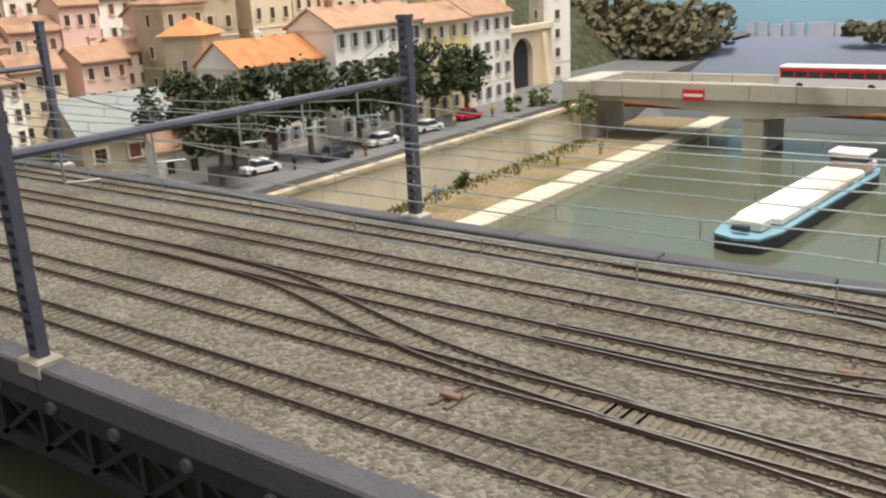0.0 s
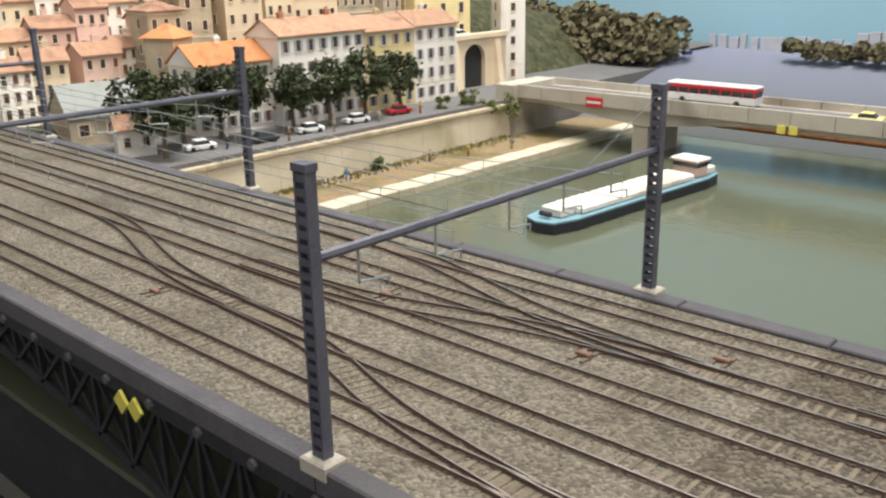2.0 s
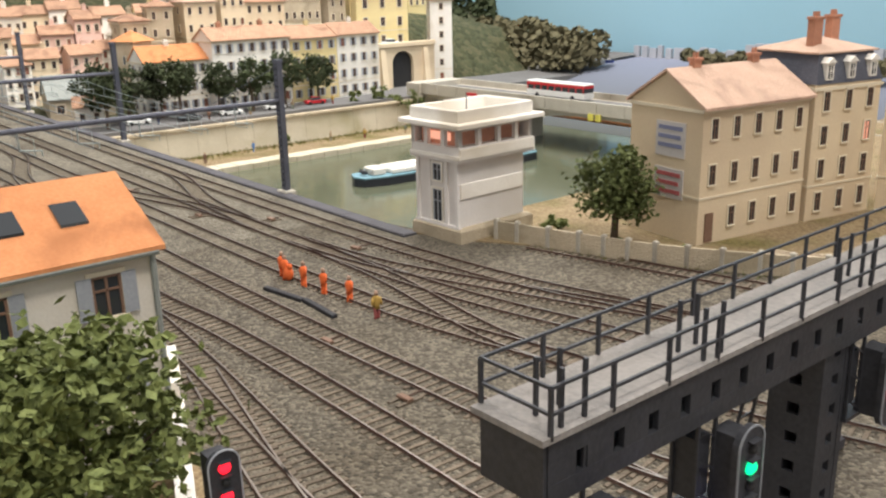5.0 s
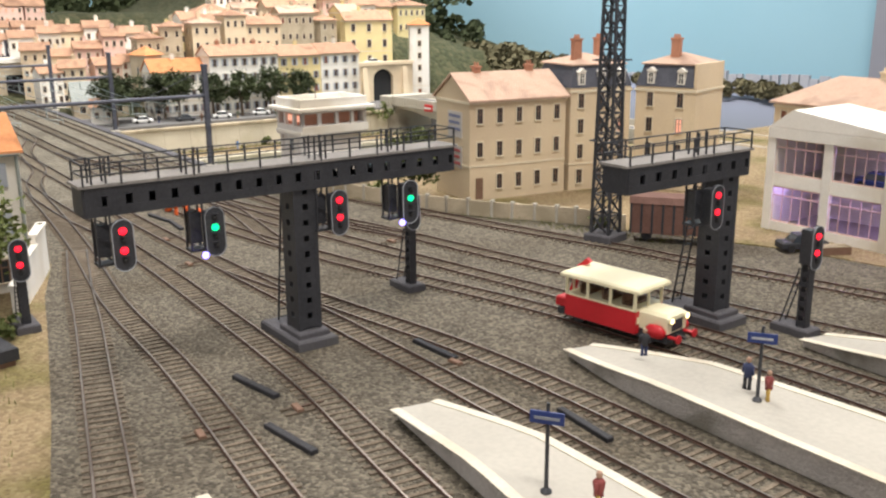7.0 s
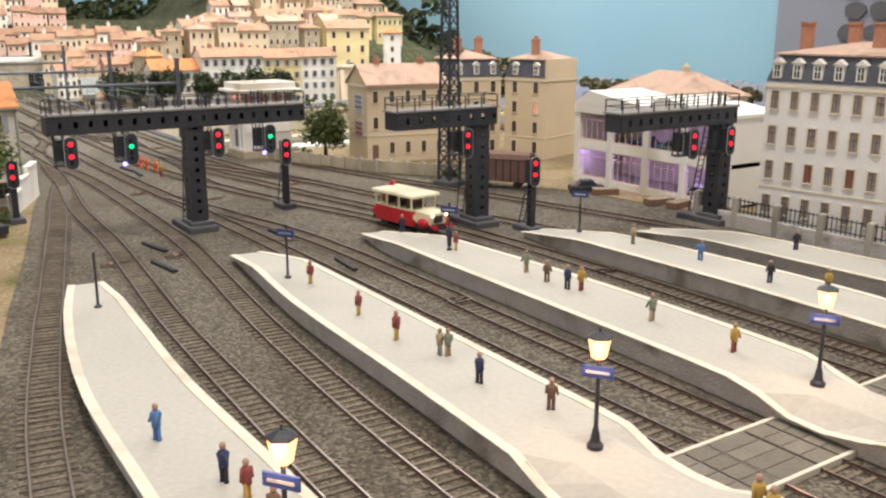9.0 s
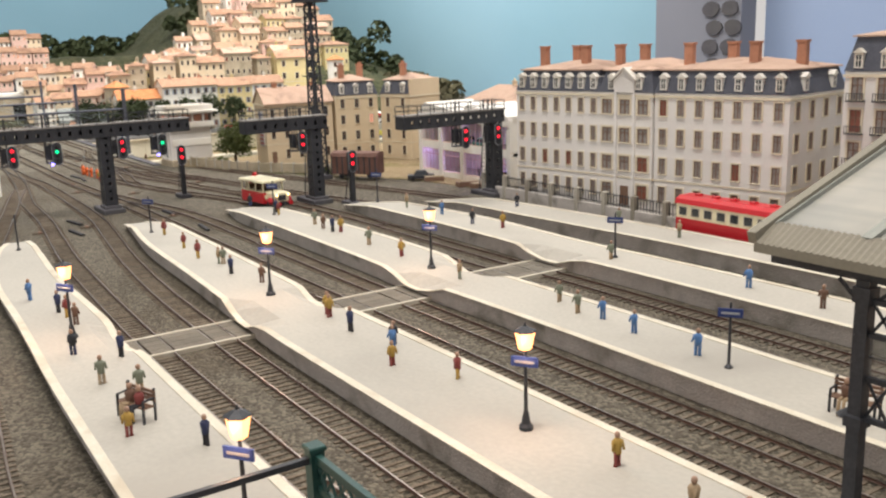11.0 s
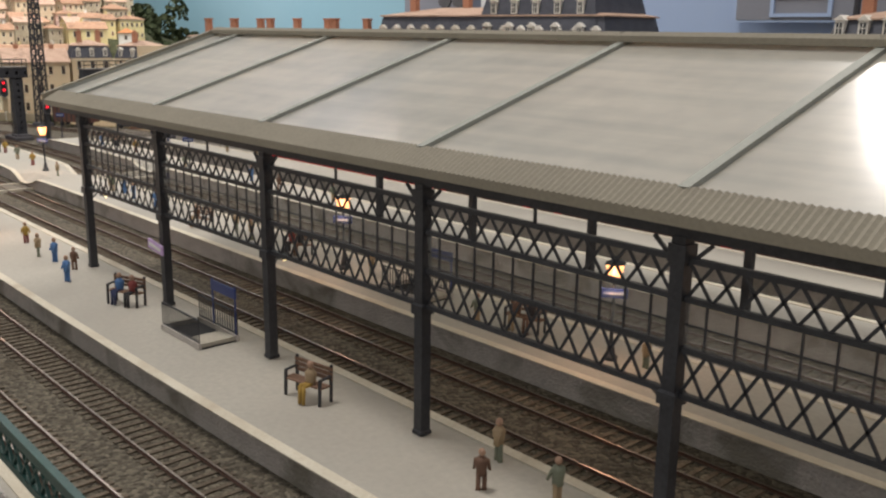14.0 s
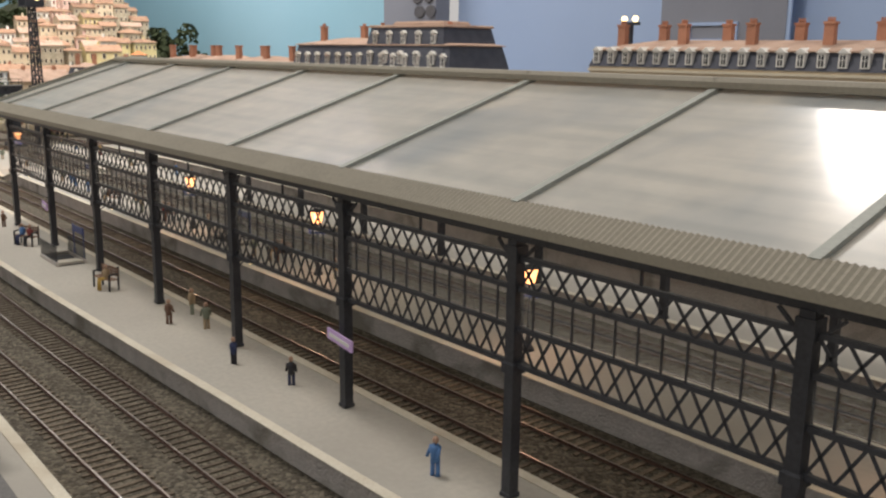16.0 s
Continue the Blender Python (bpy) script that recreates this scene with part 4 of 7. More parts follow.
# white garage with lit showrooms
garage = thing("garage", 0, 0, 0, 0, "white two-storey garage with large violet-lit showroom windows", "building")
GX0, GX1, GY = 78.3, 103.0, 81.4
part("rear_wall", Geo().box(GX0, GX1, GY + 8, GY + 8.4, -0.5, 10), WHITE, garage)
part("side_wall", Geo().box(GX0, GX0 + 0.5, GY, GY + 8, -0.5, 10.2), WHITE, garage)
part("side_wall", Geo().box(GX1 - 0.5, GX1, GY, GY + 8, -0.5, 10.2), WHITE, garage)
part("floor_slab", Geo().box(GX0, GX1, GY + 0.1, GY + 8, -0.4, 0.1), CONCRETE, garage)
part("floor_slab", Geo().box(GX0, GX1, GY + 0.1, GY + 8, 4.5, 5.0), CONCRETE, garage)
bay = (GX1 - GX0) / 4
for i in range(5):
    part("pier", Geo().box(GX0 + i * bay - 0.45, GX0 + i * bay + 0.45, GY - 0.3, GY + 0.3, -0.4, 10.0), WHITE, garage)
part("spandrel", Geo().box(GX0, GX1, GY - 0.12, GY + 0.2, 4.3, 5.6), WHITE, garage)
part("cornice", Geo().box(GX0 - 0.3, GX1 + 0.3, GY - 0.5, GY + 0.4, 9.1, 10.2, 0.1), WHITE, garage)
part("plinth", Geo().box(GX0, GX1, GY - 0.15, GY + 0.2, -0.4, 0.7), WHITE, garage)
for i in range(4):
    for z0, z1 in ((0.7, 4.3), (5.6, 9.1)):
        xa, xb = GX0 + i * bay + 0.45, GX0 + (i + 1) * bay - 0.45
        g = Geo()
        for k in range(6):
            g.bar((xa + (xb - xa) * k / 5, GY, z0), (xa + (xb - xa) * k / 5, GY, z1), 0.07)
        g.bar((xa, GY, z1 - 0.9), (xb, GY, z1 - 0.9), 0.1).bar((xa, GY, z0 + 0.05), (xb, GY, z0 + 0.05), 0.12).bar((xa, GY, z1 - 0.05), (xb, GY, z1 - 0.05), 0.12)
        part("window_grid", g, PINK, garage)
    part("violet_tube", Geo().tube((GX0 + i * bay + 0.8, GY + 1.0, 4.25), (GX0 + (i + 1) * bay - 0.8, GY + 1.0, 4.25), 0.14), GLOW_PURPLE, garage)
    if i != 0:
        part("violet_tube", Geo().tube((GX0 + i * bay + 0.8, GY + 1.0, 8.95), (GX0 + (i + 1) * bay - 0.8, GY + 1.0, 8.95), 0.08), GLOW_PURPLE, garage)
g = Geo()
for k in range(2):
    x0, x1 = GX0 - 0.3 + k * (GX1 - GX0) / 2, GX0 + 0.2 + (k + 1) * (GX1 - GX0) / 2
    g.add([(x0, GY - 0.5, 10.2), (x1, GY - 0.5, 10.2), (x1, GY + 9, 10.2), (x0, GY + 9, 10.2), (x0 + 2.5, GY - 0.5, 12.0), (x1, GY - 0.5, 10.6), (x1, GY + 9, 10.6), (x0 + 2.5, GY + 9, 12.0)], [(3, 2, 1, 0), (4, 5, 6, 7), (0, 1, 5, 4), (1, 2, 6, 5), (2, 3, 7, 6), (3, 0, 4, 7)])
part("sawtooth_roof", g, WHITE, garage, "pale sawtooth roof")
x, y, rz, w = along((66, 99), (84, 97), 10)
house(x, y, 0, rz, w, 10, 10.5, 6, 3, CREAM, TILE_PINK, "low cream house with a pink hipped roof behind the garage", roof="hip", rise=3.2, win=(0.8, 1.6))

# ---------- signal box ----------
sb = thing("signal_box", 31.9, 55.5, 0, 2, "pale concrete signal box with an overhanging glazed cabin", "signal box")
part("plinth", Geo().box(-3.2, 3.3, -4.6, 4.6, -1.6, 1.0, 0.2), STONEWALL, sb)
part("base", Geo().box(-2.6, 2.6, -4.2, 4.0, -1, 7.0), PALE, sb)
for xx in (-2.75, -1.2, 1.0, 2.35):
    part("pilaster", Geo().box(xx, xx + 0.4, -4.4, -4.15, 1.2, 7.0), PALE, sb)
part("base_course", Geo().box(-2.9, 2.9, -4.45, -4.1, 0.8, 1.2), PALE, sb)
part("side_band", Geo().box(2.55, 2.75, -4.0, 3.8, 3.6, 4.9, 0.05), WHITE, sb)
put_window(window_mesh(1.2, 2.9, PANE, SHUTTER, WHITE), sb, 0, -4.28, 1.3)
put_window(window_mesh(1.1, 1.5, PANE, SHUTTER, WHITE), sb, 0, -4.28, 5.0)
part("cabin_floor", Geo().box(-3.1, 3.3, -4.7, 4.6, 6.9, 7.3, 0.05), PALE, sb)
g = Geo().box(-3.0, 3.2, -4.6, 4.5, 7.3, 8.2)
for xx in (-3.0, -1.3, 0.9, 2.75):
    g.box(xx, xx + 0.45, -4.6, -4.2, 8.2, 9.7)
for yy in (-4.6, -2.3, 0.1, 2.3, 4.1):
    g.box(2.8, 3.2, yy, yy + 0.4, 8.2, 9.7)
g.box(-3.0, -2.7, -4.6, 4.5, 8.2, 9.7).box(-3.0, 3.2, 4.2, 4.5, 8.2, 9.7).box(-3.0, 3.2, -4.6, 4.5, 9.6, 10.0)
part("cabin", g, PALE, sb)
part("band", Geo().box(3.2, 3.45, -4.6, 4.6, 7.2, 8.1).box(-3.0, 3.45, -4.85, -4.6, 7.2, 7.5), WHITE, sb)
# solid block inside the cabin, lamplight put into its orange colour
part("painted_room_glow", Geo().box(-2.4, 2.2, -3.9, 3.9, 8.2, 9.6), material("orange_painted_glow", (0.6, 0.3, 0.2), (0.5, 0.25, 0.18), 0.8, 0, 300, 0), sb)
part("lamp_strip", Geo().box(-1.5, 1.5, -4.1, -3.95, 8.6, 9.3), LITPANE, sb)
part("roof", Geo().box(-3.8, 4.0, -5.4, 5.3, 9.95, 10.35, 0.08), WHITE, sb)
part("parapet", Geo().box(-3.0, 3.2, -4.7, -4.3, 10.3, 11.4, 0.08).box(-3.0, 3.2, 4.2, 4.6, 10.3, 11.4, 0.08).box(-3.0, -2.6, -4.3, 4.2, 10.3, 11.4, 0.08).box(2.8, 3.2, -4.3, 4.2, 10.3, 11.4, 0.08), WHITE, sb)
part("aerial", Geo().tube((0.4, -1, 10.3), (0.4, -1, 12.4), 0.05, 0.05, 6), STEEL, sb)

# ---------- low wall and fence in front of the cream house ----------
wall_line = [(36.2, 54.5), (44, 56.6), (50.3, 58.6), (57.4, 62.2), (65.2, 67.2), (70.5, 69.0)]
yard = thing("yard_wall", 0, 0, 0, 0, "low weathered concrete panel wall with posts", "wall")
line = smooth_line(wall_line, 2.2)
for a, b in zip(line, line[1:]):
    part("panel", Geo().bar((a.x, a.y, 0.6), (b.x, b.y, 0.6), 0.25, 1.7), STONEWALL, yard)
    part("post", Geo().box(a.x - 0.2, a.x + 0.2, a.y - 0.2, a.y + 0.2, -0.3, 1.7, 0.08), CONCRETE, yard)
hw = thing("station_fence", 0, 0, 0, 0, "low rendered wall with an iron picket fence below the hotel", "fence")
for k in range(18):
    xa = 104 + k * 5
    ya = 75.6 + k * 0.05
    part("wall_panel", Geo().box(xa, xa + 4.95, ya, ya + 0.6, -0.3, 1.3, 0.1), PLATSIDE, hw)
    g = Geo()
    for j in range(10):
        g.bar((xa + j * 0.5, ya + 0.3, 1.3), (xa + j * 0.5, ya + 0.3, 2.9), 0.08)
    g.bar((xa, ya + 0.3, 2.7), (xa + 5, ya + 0.3, 2.7), 0.1).bar((xa, ya + 0.3, 1.6), (xa + 5, ya + 0.3, 1.6), 0.1)
    part("picket_panel", g, STEEL, hw)
    part("pier", Geo().box(xa - 0.3, xa + 0.3, ya - 0.1, ya + 0.7, -0.3, 3.0, 0.1), CONCRETE, hw)

# long block added behind the far platform to close the view
stb = thing("closing_block", 0, 0, 0, 0, "long dark block with red and cream panes, added to close the view", "building")
part("wall", Geo().box(190, 340, 79, 84, -0.3, 9.5), BROWNWAGON, stb)
part("roof", Geo().box(189, 341, 78.2, 84.5, 9.5, 10.0, 0.1), SLATE, stb)
pw = [window_mesh(1.5, 2.6, m, STEEL, WHITE) for m in (PANE_RED, CREAMPAINT, PANE)]
for k in range(60):
    for z0 in (2.0, 6.2):
        put_window(pw[(k * 7 + int(z0)) % 3], stb, 191.5 + k * 2.5, 78.94, z0)

# ---------- canopy ----------
canopy = thing("station_canopy", 0, 0, 0, 0, "large station train-shed roof of frosted sheets on dark steel columns", "station roof")
EY, EZ, RY, RZ, BAY, XC = 27.0, 13.55, 42.0, 18.4, 12.83, 192.7
def roofz(y):
    return EZ + (RZ - EZ) * (y - EY) / (RY - EY)
def both(yy):
    return (yy, 2 * RY - yy)
for i in range(-1, 13):
    xa = XC + i * BAY
    x0 = xa if i >= 0 else xa + BAY - 4.0
    g, h, e = Geo(), Geo(), Geo()
    for s in (0, 1):
        ys = [both(v)[s] for v in (28.1, RY, EY, 28.2)]
        a = [(x0, ys[0], roofz(28.1) + 0.25), (xa + BAY, ys[0], roofz(28.1) + 0.25), (xa + BAY, ys[1], RZ + 0.25), (x0, ys[1], RZ + 0.25)]
        g.add(a + [(p[0], p[1], p[2] - 0.12) for p in a], [(0, 1, 2, 3), (0, 4, 5, 1), (2, 6, 7, 3)])
        h.bar((x0, ys[0], roofz(28.1) + 0.34), (x0, ys[1], RZ + 0.34), 0.42, 0.22)
        n = round((xa + BAY - x0) / 0.27)
        st = (xa + BAY - x0) / n
        wave = [(x0 + k * st / 2, 0.065 * (k % 2)) for k in range(2 * n + 1)]
        m = len(wave)
        e.add([(xx, ys[2], EZ + 0.1 + dz) for xx, dz in wave] + [(xx, ys[3], roofz(28.2) + 0.4 + dz) for xx, dz in wave] + [(xx, ys[2], EZ - 0.25) for xx, _ in wave],
              [(k, k + 1, m + k + 1, m + k) for k in range(m - 1)] + [(2 * m + k, 2 * m + k + 1, k + 1, k) for k in range(m - 1)])
    part("roof_sheet", g, CANOPY, canopy)
    part("roof_rib", h, RIB, canopy)
    part("eave_sheet", e, EAVE, canopy)
    part("ridge_cap", Geo().box(x0, xa + BAY, RY - 0.9, RY + 0.9, RZ + 0.2, RZ + 0.7, 0.2), EAVE, canopy)
    for yy in both(28.3):
        part("eave_beam", Geo().box(x0, xa + BAY, yy - 0.18, yy + 0.18, 12.7, 13.45), STEEL, canopy)
part("gable_verge", Geo().bar((188.6, EY, EZ + 0.3), (188.6, RY, RZ + 0.5), 0.4, 0.5).bar((188.6, 2 * RY - EY, EZ + 0.3), (188.6, RY, RZ + 0.5), 0.4, 0.5), EAVE, canopy)
for i in range(13):
    xx = XC + i * BAY
    for yy in both(28.3):
        g = Geo().box(xx - 0.26, xx + 0.26, yy - 0.26, yy + 0.26, 1.35, 12.75).box(xx - 0.31, xx + 0.31, yy - 0.31, yy + 0.31, 1.35, 1.6, 0.08).box(xx - 0.36, xx + 0.36, yy - 0.36, yy + 0.36, 7.0, 7.5, 0.08).box(xx - 0.34, xx + 0.34, yy - 0.34, yy + 0.34, 11.9, 12.5)
        column = part("column", g, STEEL, canopy)
        g = Geo().bar((xx, yy, 11.6), (xx + 1.1, yy, 12.6), 0.12).bar((xx, yy, 11.6), (xx - 1.1, yy, 12.6), 0.12)
        part("bracket", g, STEEL, column)
    # tie truss across the shed at each column
    g = Geo().bar((xx, 28.3, 12.7), (xx, RY, RZ - 0.3), 0.2, 0.25).bar((xx, 55.7, 12.7), (xx, RY, RZ - 0.3), 0.2, 0.25).bar((xx, 28.3, 12.7), (xx, 55.7, 12.7), 0.12)
    for k in range(1, 6):
        yy = 28.3 + k * 2.28
        g.bar((xx, yy, 12.7), (xx, yy, roofz(yy) - 0.3), 0.1).bar((xx, 2 * RY - yy, 12.7), (xx, 2 * RY - yy, roofz(yy) - 0.3), 0.1)
    part("roof_truss", g, STEEL, canopy)
for i in range(12):
    xx = XC + i * BAY
    for yy in both(28.3):
        for z0, z1 in ((10.6, 12.1), (7.3, 9.1)):
            g = Geo().box(xx + 0.27, xx + BAY - 0.27, yy - 0.12, yy + 0.12, z1 - 0.2, z1).box(xx + 0.27, xx + BAY - 0.27, yy - 0.12, yy + 0.12, z0, z0 + 0.2)
            n = 13
            for k in range(n):
                xa, xb = xx + 0.27 + k * (BAY - 0.54) / n, xx + 0.27 + (k + 1) * (BAY - 0.54) / n
                g.bar((xa, yy, z0 + 0.1), (xb, yy, z1 - 0.1), 0.06, 0.11).bar((xa, yy, z1 - 0.1), (xb, yy, z0 + 0.1), 0.06, 0.11)
            part("lattice_girder", g, STEEL, canopy)
        g = Geo()
        for k in range(1, 12):
            g.bar((xx + k * BAY / 12, yy, 9.1), (xx + k * BAY / 12, yy, 10.6), 0.07)
        g.bar((xx + 0.27, yy, 9.85), (xx + BAY - 0.27, yy, 9.85), 0.05)
        part("mullions", g, STEEL, canopy)
        part("screen_glass", Geo().box(xx + 0.28, xx + BAY - 0.28, yy + 0.04, yy + 0.06, 9.1, 10.6), SCREEN, canopy, "dusty clear glazing")
        part("hanger", Geo().bar((xx + BAY / 2, yy, 12.1), (xx + BAY / 2, yy, 12.7), 0.1), STEEL, canopy)

# ---------- signals ----------
def signal_head(parent, x, y, z, lit, blue=False):
    """A lens board that faces +x: black oval with a white rim, hoods and lenses."""
    g = Geo()
    ring = [(0.62 * math.cos(a), 0.9 * (1 if math.sin(a) > 0 else -1) + 0.62 * math.sin(a)) for a in [2 * math.pi * k / 20 for k in range(20)]]
    n = len(ring)
    g.add([(x, y + u, z + v) for u, v in ring] + [(x + 0.22, y + u, z + v) for u, v in ring], [tuple(range(n, 2 * n)), tuple(range(n - 1, -1, -1))] + [(i, (i + 1) % n, n + (i + 1) % n, n + i) for i in range(n)])
    g.box(x - 0.8, x, y - 0.4, y + 0.4, z - 1.2, z + 1.2)
    head = part("signal_head", g, STEEL, parent)
    g = Geo()
    for i in range(n):
        (a, b), (c, d) = ring[i], ring[(i + 1) % n]
        g.bar((x + 0.23, y + a, z + b), (x + 0.23, y + c, z + d), 0.055)
    part("pale_rim", g, SHUTTER, head)
    for k, v in enumerate((0.85, 0.28, -0.3, -0.88)):
        on = (lit == "red" and k in (0, 2)) or (lit == "green" and k == 1)
        m = {"red": GLOW_RED, "green": GLOW_GREEN}[lit] if on else DARKFILL
        lens = part("lens", Geo().ball(x + 0.24, y, z + v, 0.16, 0.25 if on else 0.17, 0.23 if on else 0.17, 10, 6), m, head)
        part("hood", Geo().box(x + 0.2, x + 0.42, y - 0.22, y + 0.22, z + v + 0.25, z + v + 0.29), STEEL, lens)
    if blue:
        part("violet_lens", Geo().ball(x + 0.3, y - 0.75, z - 1.35, 0.22, 0.22, 0.22), GLOW_VIOLET, head)


def gantry(x, y, y0, y1, heads, ztop=12.2):
    ob = thing("signal_gantry", x, y, 0, 0, "dark steel signal gantry with a railed walkway on one perforated column", "signal gantry", "signal gantries")
    a, b = y0 - y, y1 - y
    part("base_block", Geo().box(-3.9, 2.0, -1.5, 1.5, -0.3, 0.4, 0.12).box(-1.5, 1.5, -1.15, 1.15, 0.4, 0.8, 0.1), GREYSTONE, ob)
    g = Geo()
    for s in (-1, 1):
        g.box(s * 0.8 - 0.12, s * 0.8 + 0.12, -0.85, -0.55, 0.8, ztop - 1.5).box(s * 0.8 - 0.12, s * 0.8 + 0.12, 0.55, 0.85, 0.8, ztop - 1.5)
        for k in range(9):
            zz = 0.9 + k * 1.07
            g.box(s * 0.8 - 0.1, s * 0.8 + 0.1, -0.56, 0.56, zz, zz + 0.66).box(s * 0.8 - 0.1, s * 0.8 + 0.1, -0.56, -0.2, zz + 0.66, zz + 1.07).box(s * 0.8 - 0.1, s * 0.8 + 0.1, 0.2, 0.56, zz + 0.66, zz + 1.07)
            g.box(-0.7, 0.7, s * 0.75 - 0.09, s * 0.75 + 0.09, zz, zz + 0.66).box(-0.7, -0.22, s * 0.75 - 0.09, s * 0.75 + 0.09, zz + 0.66, zz + 1.07).box(0.22, 0.7, s * 0.75 - 0.09, s * 0.75 + 0.09, zz + 0.66, zz + 1.07)
    part("column", g, STEEL, ob)
    g = Geo()
    for s in (-1, 1):
        xx = s * 1.0
        g.box(xx - 0.1, xx + 0.1, a, b, ztop - 1.75, ztop - 1.2).box(xx - 0.1, xx + 0.1, a, b, ztop - 0.6, ztop - 0.05)
        k, n = 0, max(1, int((b - a) / 1.35))
        for k in range(n):
            ya = a + (b - a) * k / n
            g.box(xx - 0.09, xx + 0.09, ya, ya + (b - a) / n * 0.7, ztop - 1.25, ztop - 0.55)
    g.box(-1.05, 1.05, a - 0.12, a + 0.05, ztop - 1.75, ztop - 0.05).box(-1.05, 1.05, b - 0.05, b + 0.12, ztop - 1.75, ztop - 0.05)
    g.box(-0.95, 0.95, a, b, ztop - 1.8, ztop - 1.72)
    part("beam", g, STEEL, ob)
    part("walkway", Geo().box(-1.2, 1.2, a - 0.3, b + 0.3, ztop - 0.05, ztop + 0.12), WALKWAY, ob)
    n = max(3, int((b - a) / 2))
    for s in (-1, 1):
        g = Geo()
        for k in range(n + 1):
            yy = a + (b - a) * k / n
            g.bar((s * 1.15, yy, ztop), (s * 1.15, yy, ztop + 1.3), 0.1)
        for hh in (0.65, 1.3):
            g.bar((s * 1.15, a, ztop + hh), (s * 1.15, b, ztop + hh), 0.08)
        part("railing", g, STEEL, ob)
    for yy in (a, b):
        for hh in (0.65, 1.3):
            part("end_rail", Geo().bar((-1.15, yy, ztop + hh), (1.15, yy, ztop + hh), 0.08), STEEL, ob)
    g = Geo().bar((-3.2, -0.45, 0.3), (-1.35, -0.45, ztop - 0.1), 0.1).bar((-3.2, 0.45, 0.3), (-1.35, 0.45, ztop - 0.1), 0.1)
    for k in range(19):
        u, zz = -3.2 + 1.85 * (k + 0.5) / 19, 0.3 + (ztop - 0.4) * (k + 0.5) / 19
        g.bar((u, -0.45, zz), (u, 0.45, zz), 0.07)
    part("ladder", g, STEEL, ob)
    for yy, lit, blue in heads:
        v = yy - y
        g = Geo()
        for u in (-0.9, -1.7):
            for xx in (0.2, 1.0):
                g.bar((xx, v + u + 0.5, ztop - 4.6), (xx, v + u + 0.5, ztop + 1.6), 0.1)
        g.box(0.1, 1.1, v - 1.3, v + 0.5, ztop - 4.7, ztop - 4.55)
        for k in range(4):
            g.bar((1.0, v - 0.4, ztop - 4.4 + k), (1.0, v - 1.2, ztop - 3.9 + k), 0.06)
        g.box(0.2, 0.9, v - 1.15, v - 0.45, ztop - 4.2, ztop - 2.3)
        part("signal_cage", g, STEEL, ob)
        signal_head(ob, 1.7, v, ztop - 3.4, lit, blue)
    return ob


gantry(79.0, 28.5, 14.7, 40.4, ((16.4, "red", False), (21.9, "green", True), (30.5, "red", False), (36.1, "green", True)))
gantry(93, 54.0, 43.6, 55.6, ((51.4, "red", False),))
gantry(106, 76.2, 60.6, 77.3, ((70.0, "red", False), (75.6, "red", False)))


def post_signal(x, y, h):
    ob = thing("colour_light_signal", x, y, 0, 0, "dark colour-light signal on a perforated post with two red lights", "railway signal", "post signals")
    g = Geo().box(-0.35, -0.2, -0.3, 0.3, 0.3, h - 1.2).box(0.2, 0.35, -0.3, 0.3, 0.3, h - 1.2)
    for k in range(int(h / 0.7) - 2):
        g.box(-0.22, 0.22, -0.28, -0.18, 0.4 + k * 0.7, 0.75 + k * 0.7).box(-0.22, 0.22, 0.18, 0.28, 0.4 + k * 0.7, 0.75 + k * 0.7)
    part("post", g, STEEL, ob)
    part("base", Geo().box(-2.0, 0.9, -0.8, 0.8, -0.3, 0.3, 0.1), GREYSTONE, ob)
    g = Geo().bar((-1.6, -0.35, 0.2), (-0.4, -0.35, h - 1.5), 0.08).bar((-1.6, 0.35, 0.2), (-0.4, 0.35, h - 1.5), 0.08)
    for k in range(9):
        t = k / 9
        g.bar((-1.6 + 1.2 * t, -0.35, 0.2 + (h - 1.7) * t), (-1.6 + 1.2 * t, 0.35, 0.2 + (h - 1.7) * t), 0.06)
    part("ladder", g, STEEL, ob)
    signal_head(ob, 0.3, 0, h, "red")


post_signal(73.7, 40.8, 6.3)
post_signal(98.6, 56.8, 6.0)
post_signal(65.3, 13.4, 5.0)

# lattice lamp tower
tw = thing("floodlight_tower", 71.7, 64.9, 0, 12, "tall dark lattice floodlight tower on a concrete footing", "lattice tower")
part("footing", Geo().box(-1.5, 1.5, -1.5, 1.5, -0.3, 0.5, 0.15), GREYSTONE, tw)
for k in range(15):
    z0, z1 = 0.4 + k * 1.95, 2.35 + k * 1.95
    r0, r1 = 1.0 - k * 0.028, 1.0 - (k + 1) * 0.028
    g = Geo()
    c0 = [(-r0, -r0), (r0, -r0), (r0, r0), (-r0, r0)]
    c1 = [(-r1, -r1), (r1, -r1), (r1, r1), (-r1, r1)]
    for i in range(4):
        j = (i + 1) % 4
        g.bar((*c0[i], z0), (*c1[i], z1), 0.24).bar((*c0[i], z0), (*c1[j], z1), 0.12).bar((*c0[j], z0), (*c1[i], z1), 0.12).bar((*c1[i], z1), (*c1[j], z1), 0.13)
    part("lattice_stage", g, STEEL, tw)
part("lamp_platform", Geo().box(-2.2, 2.2, -2.2, 2.2, 28.8, 29.05).box(-1.9, -1.5, -2.1, 2.1, 29.0, 31).box(1.5, 1.9, -2.1, 2.1, 29.0, 31), STEEL, tw)
part("floodlight", Geo().ball(1.9, 0.4, 30.6, 0.3, 0.5, 0.4), GLOW_WARM, tw)
g = Geo()
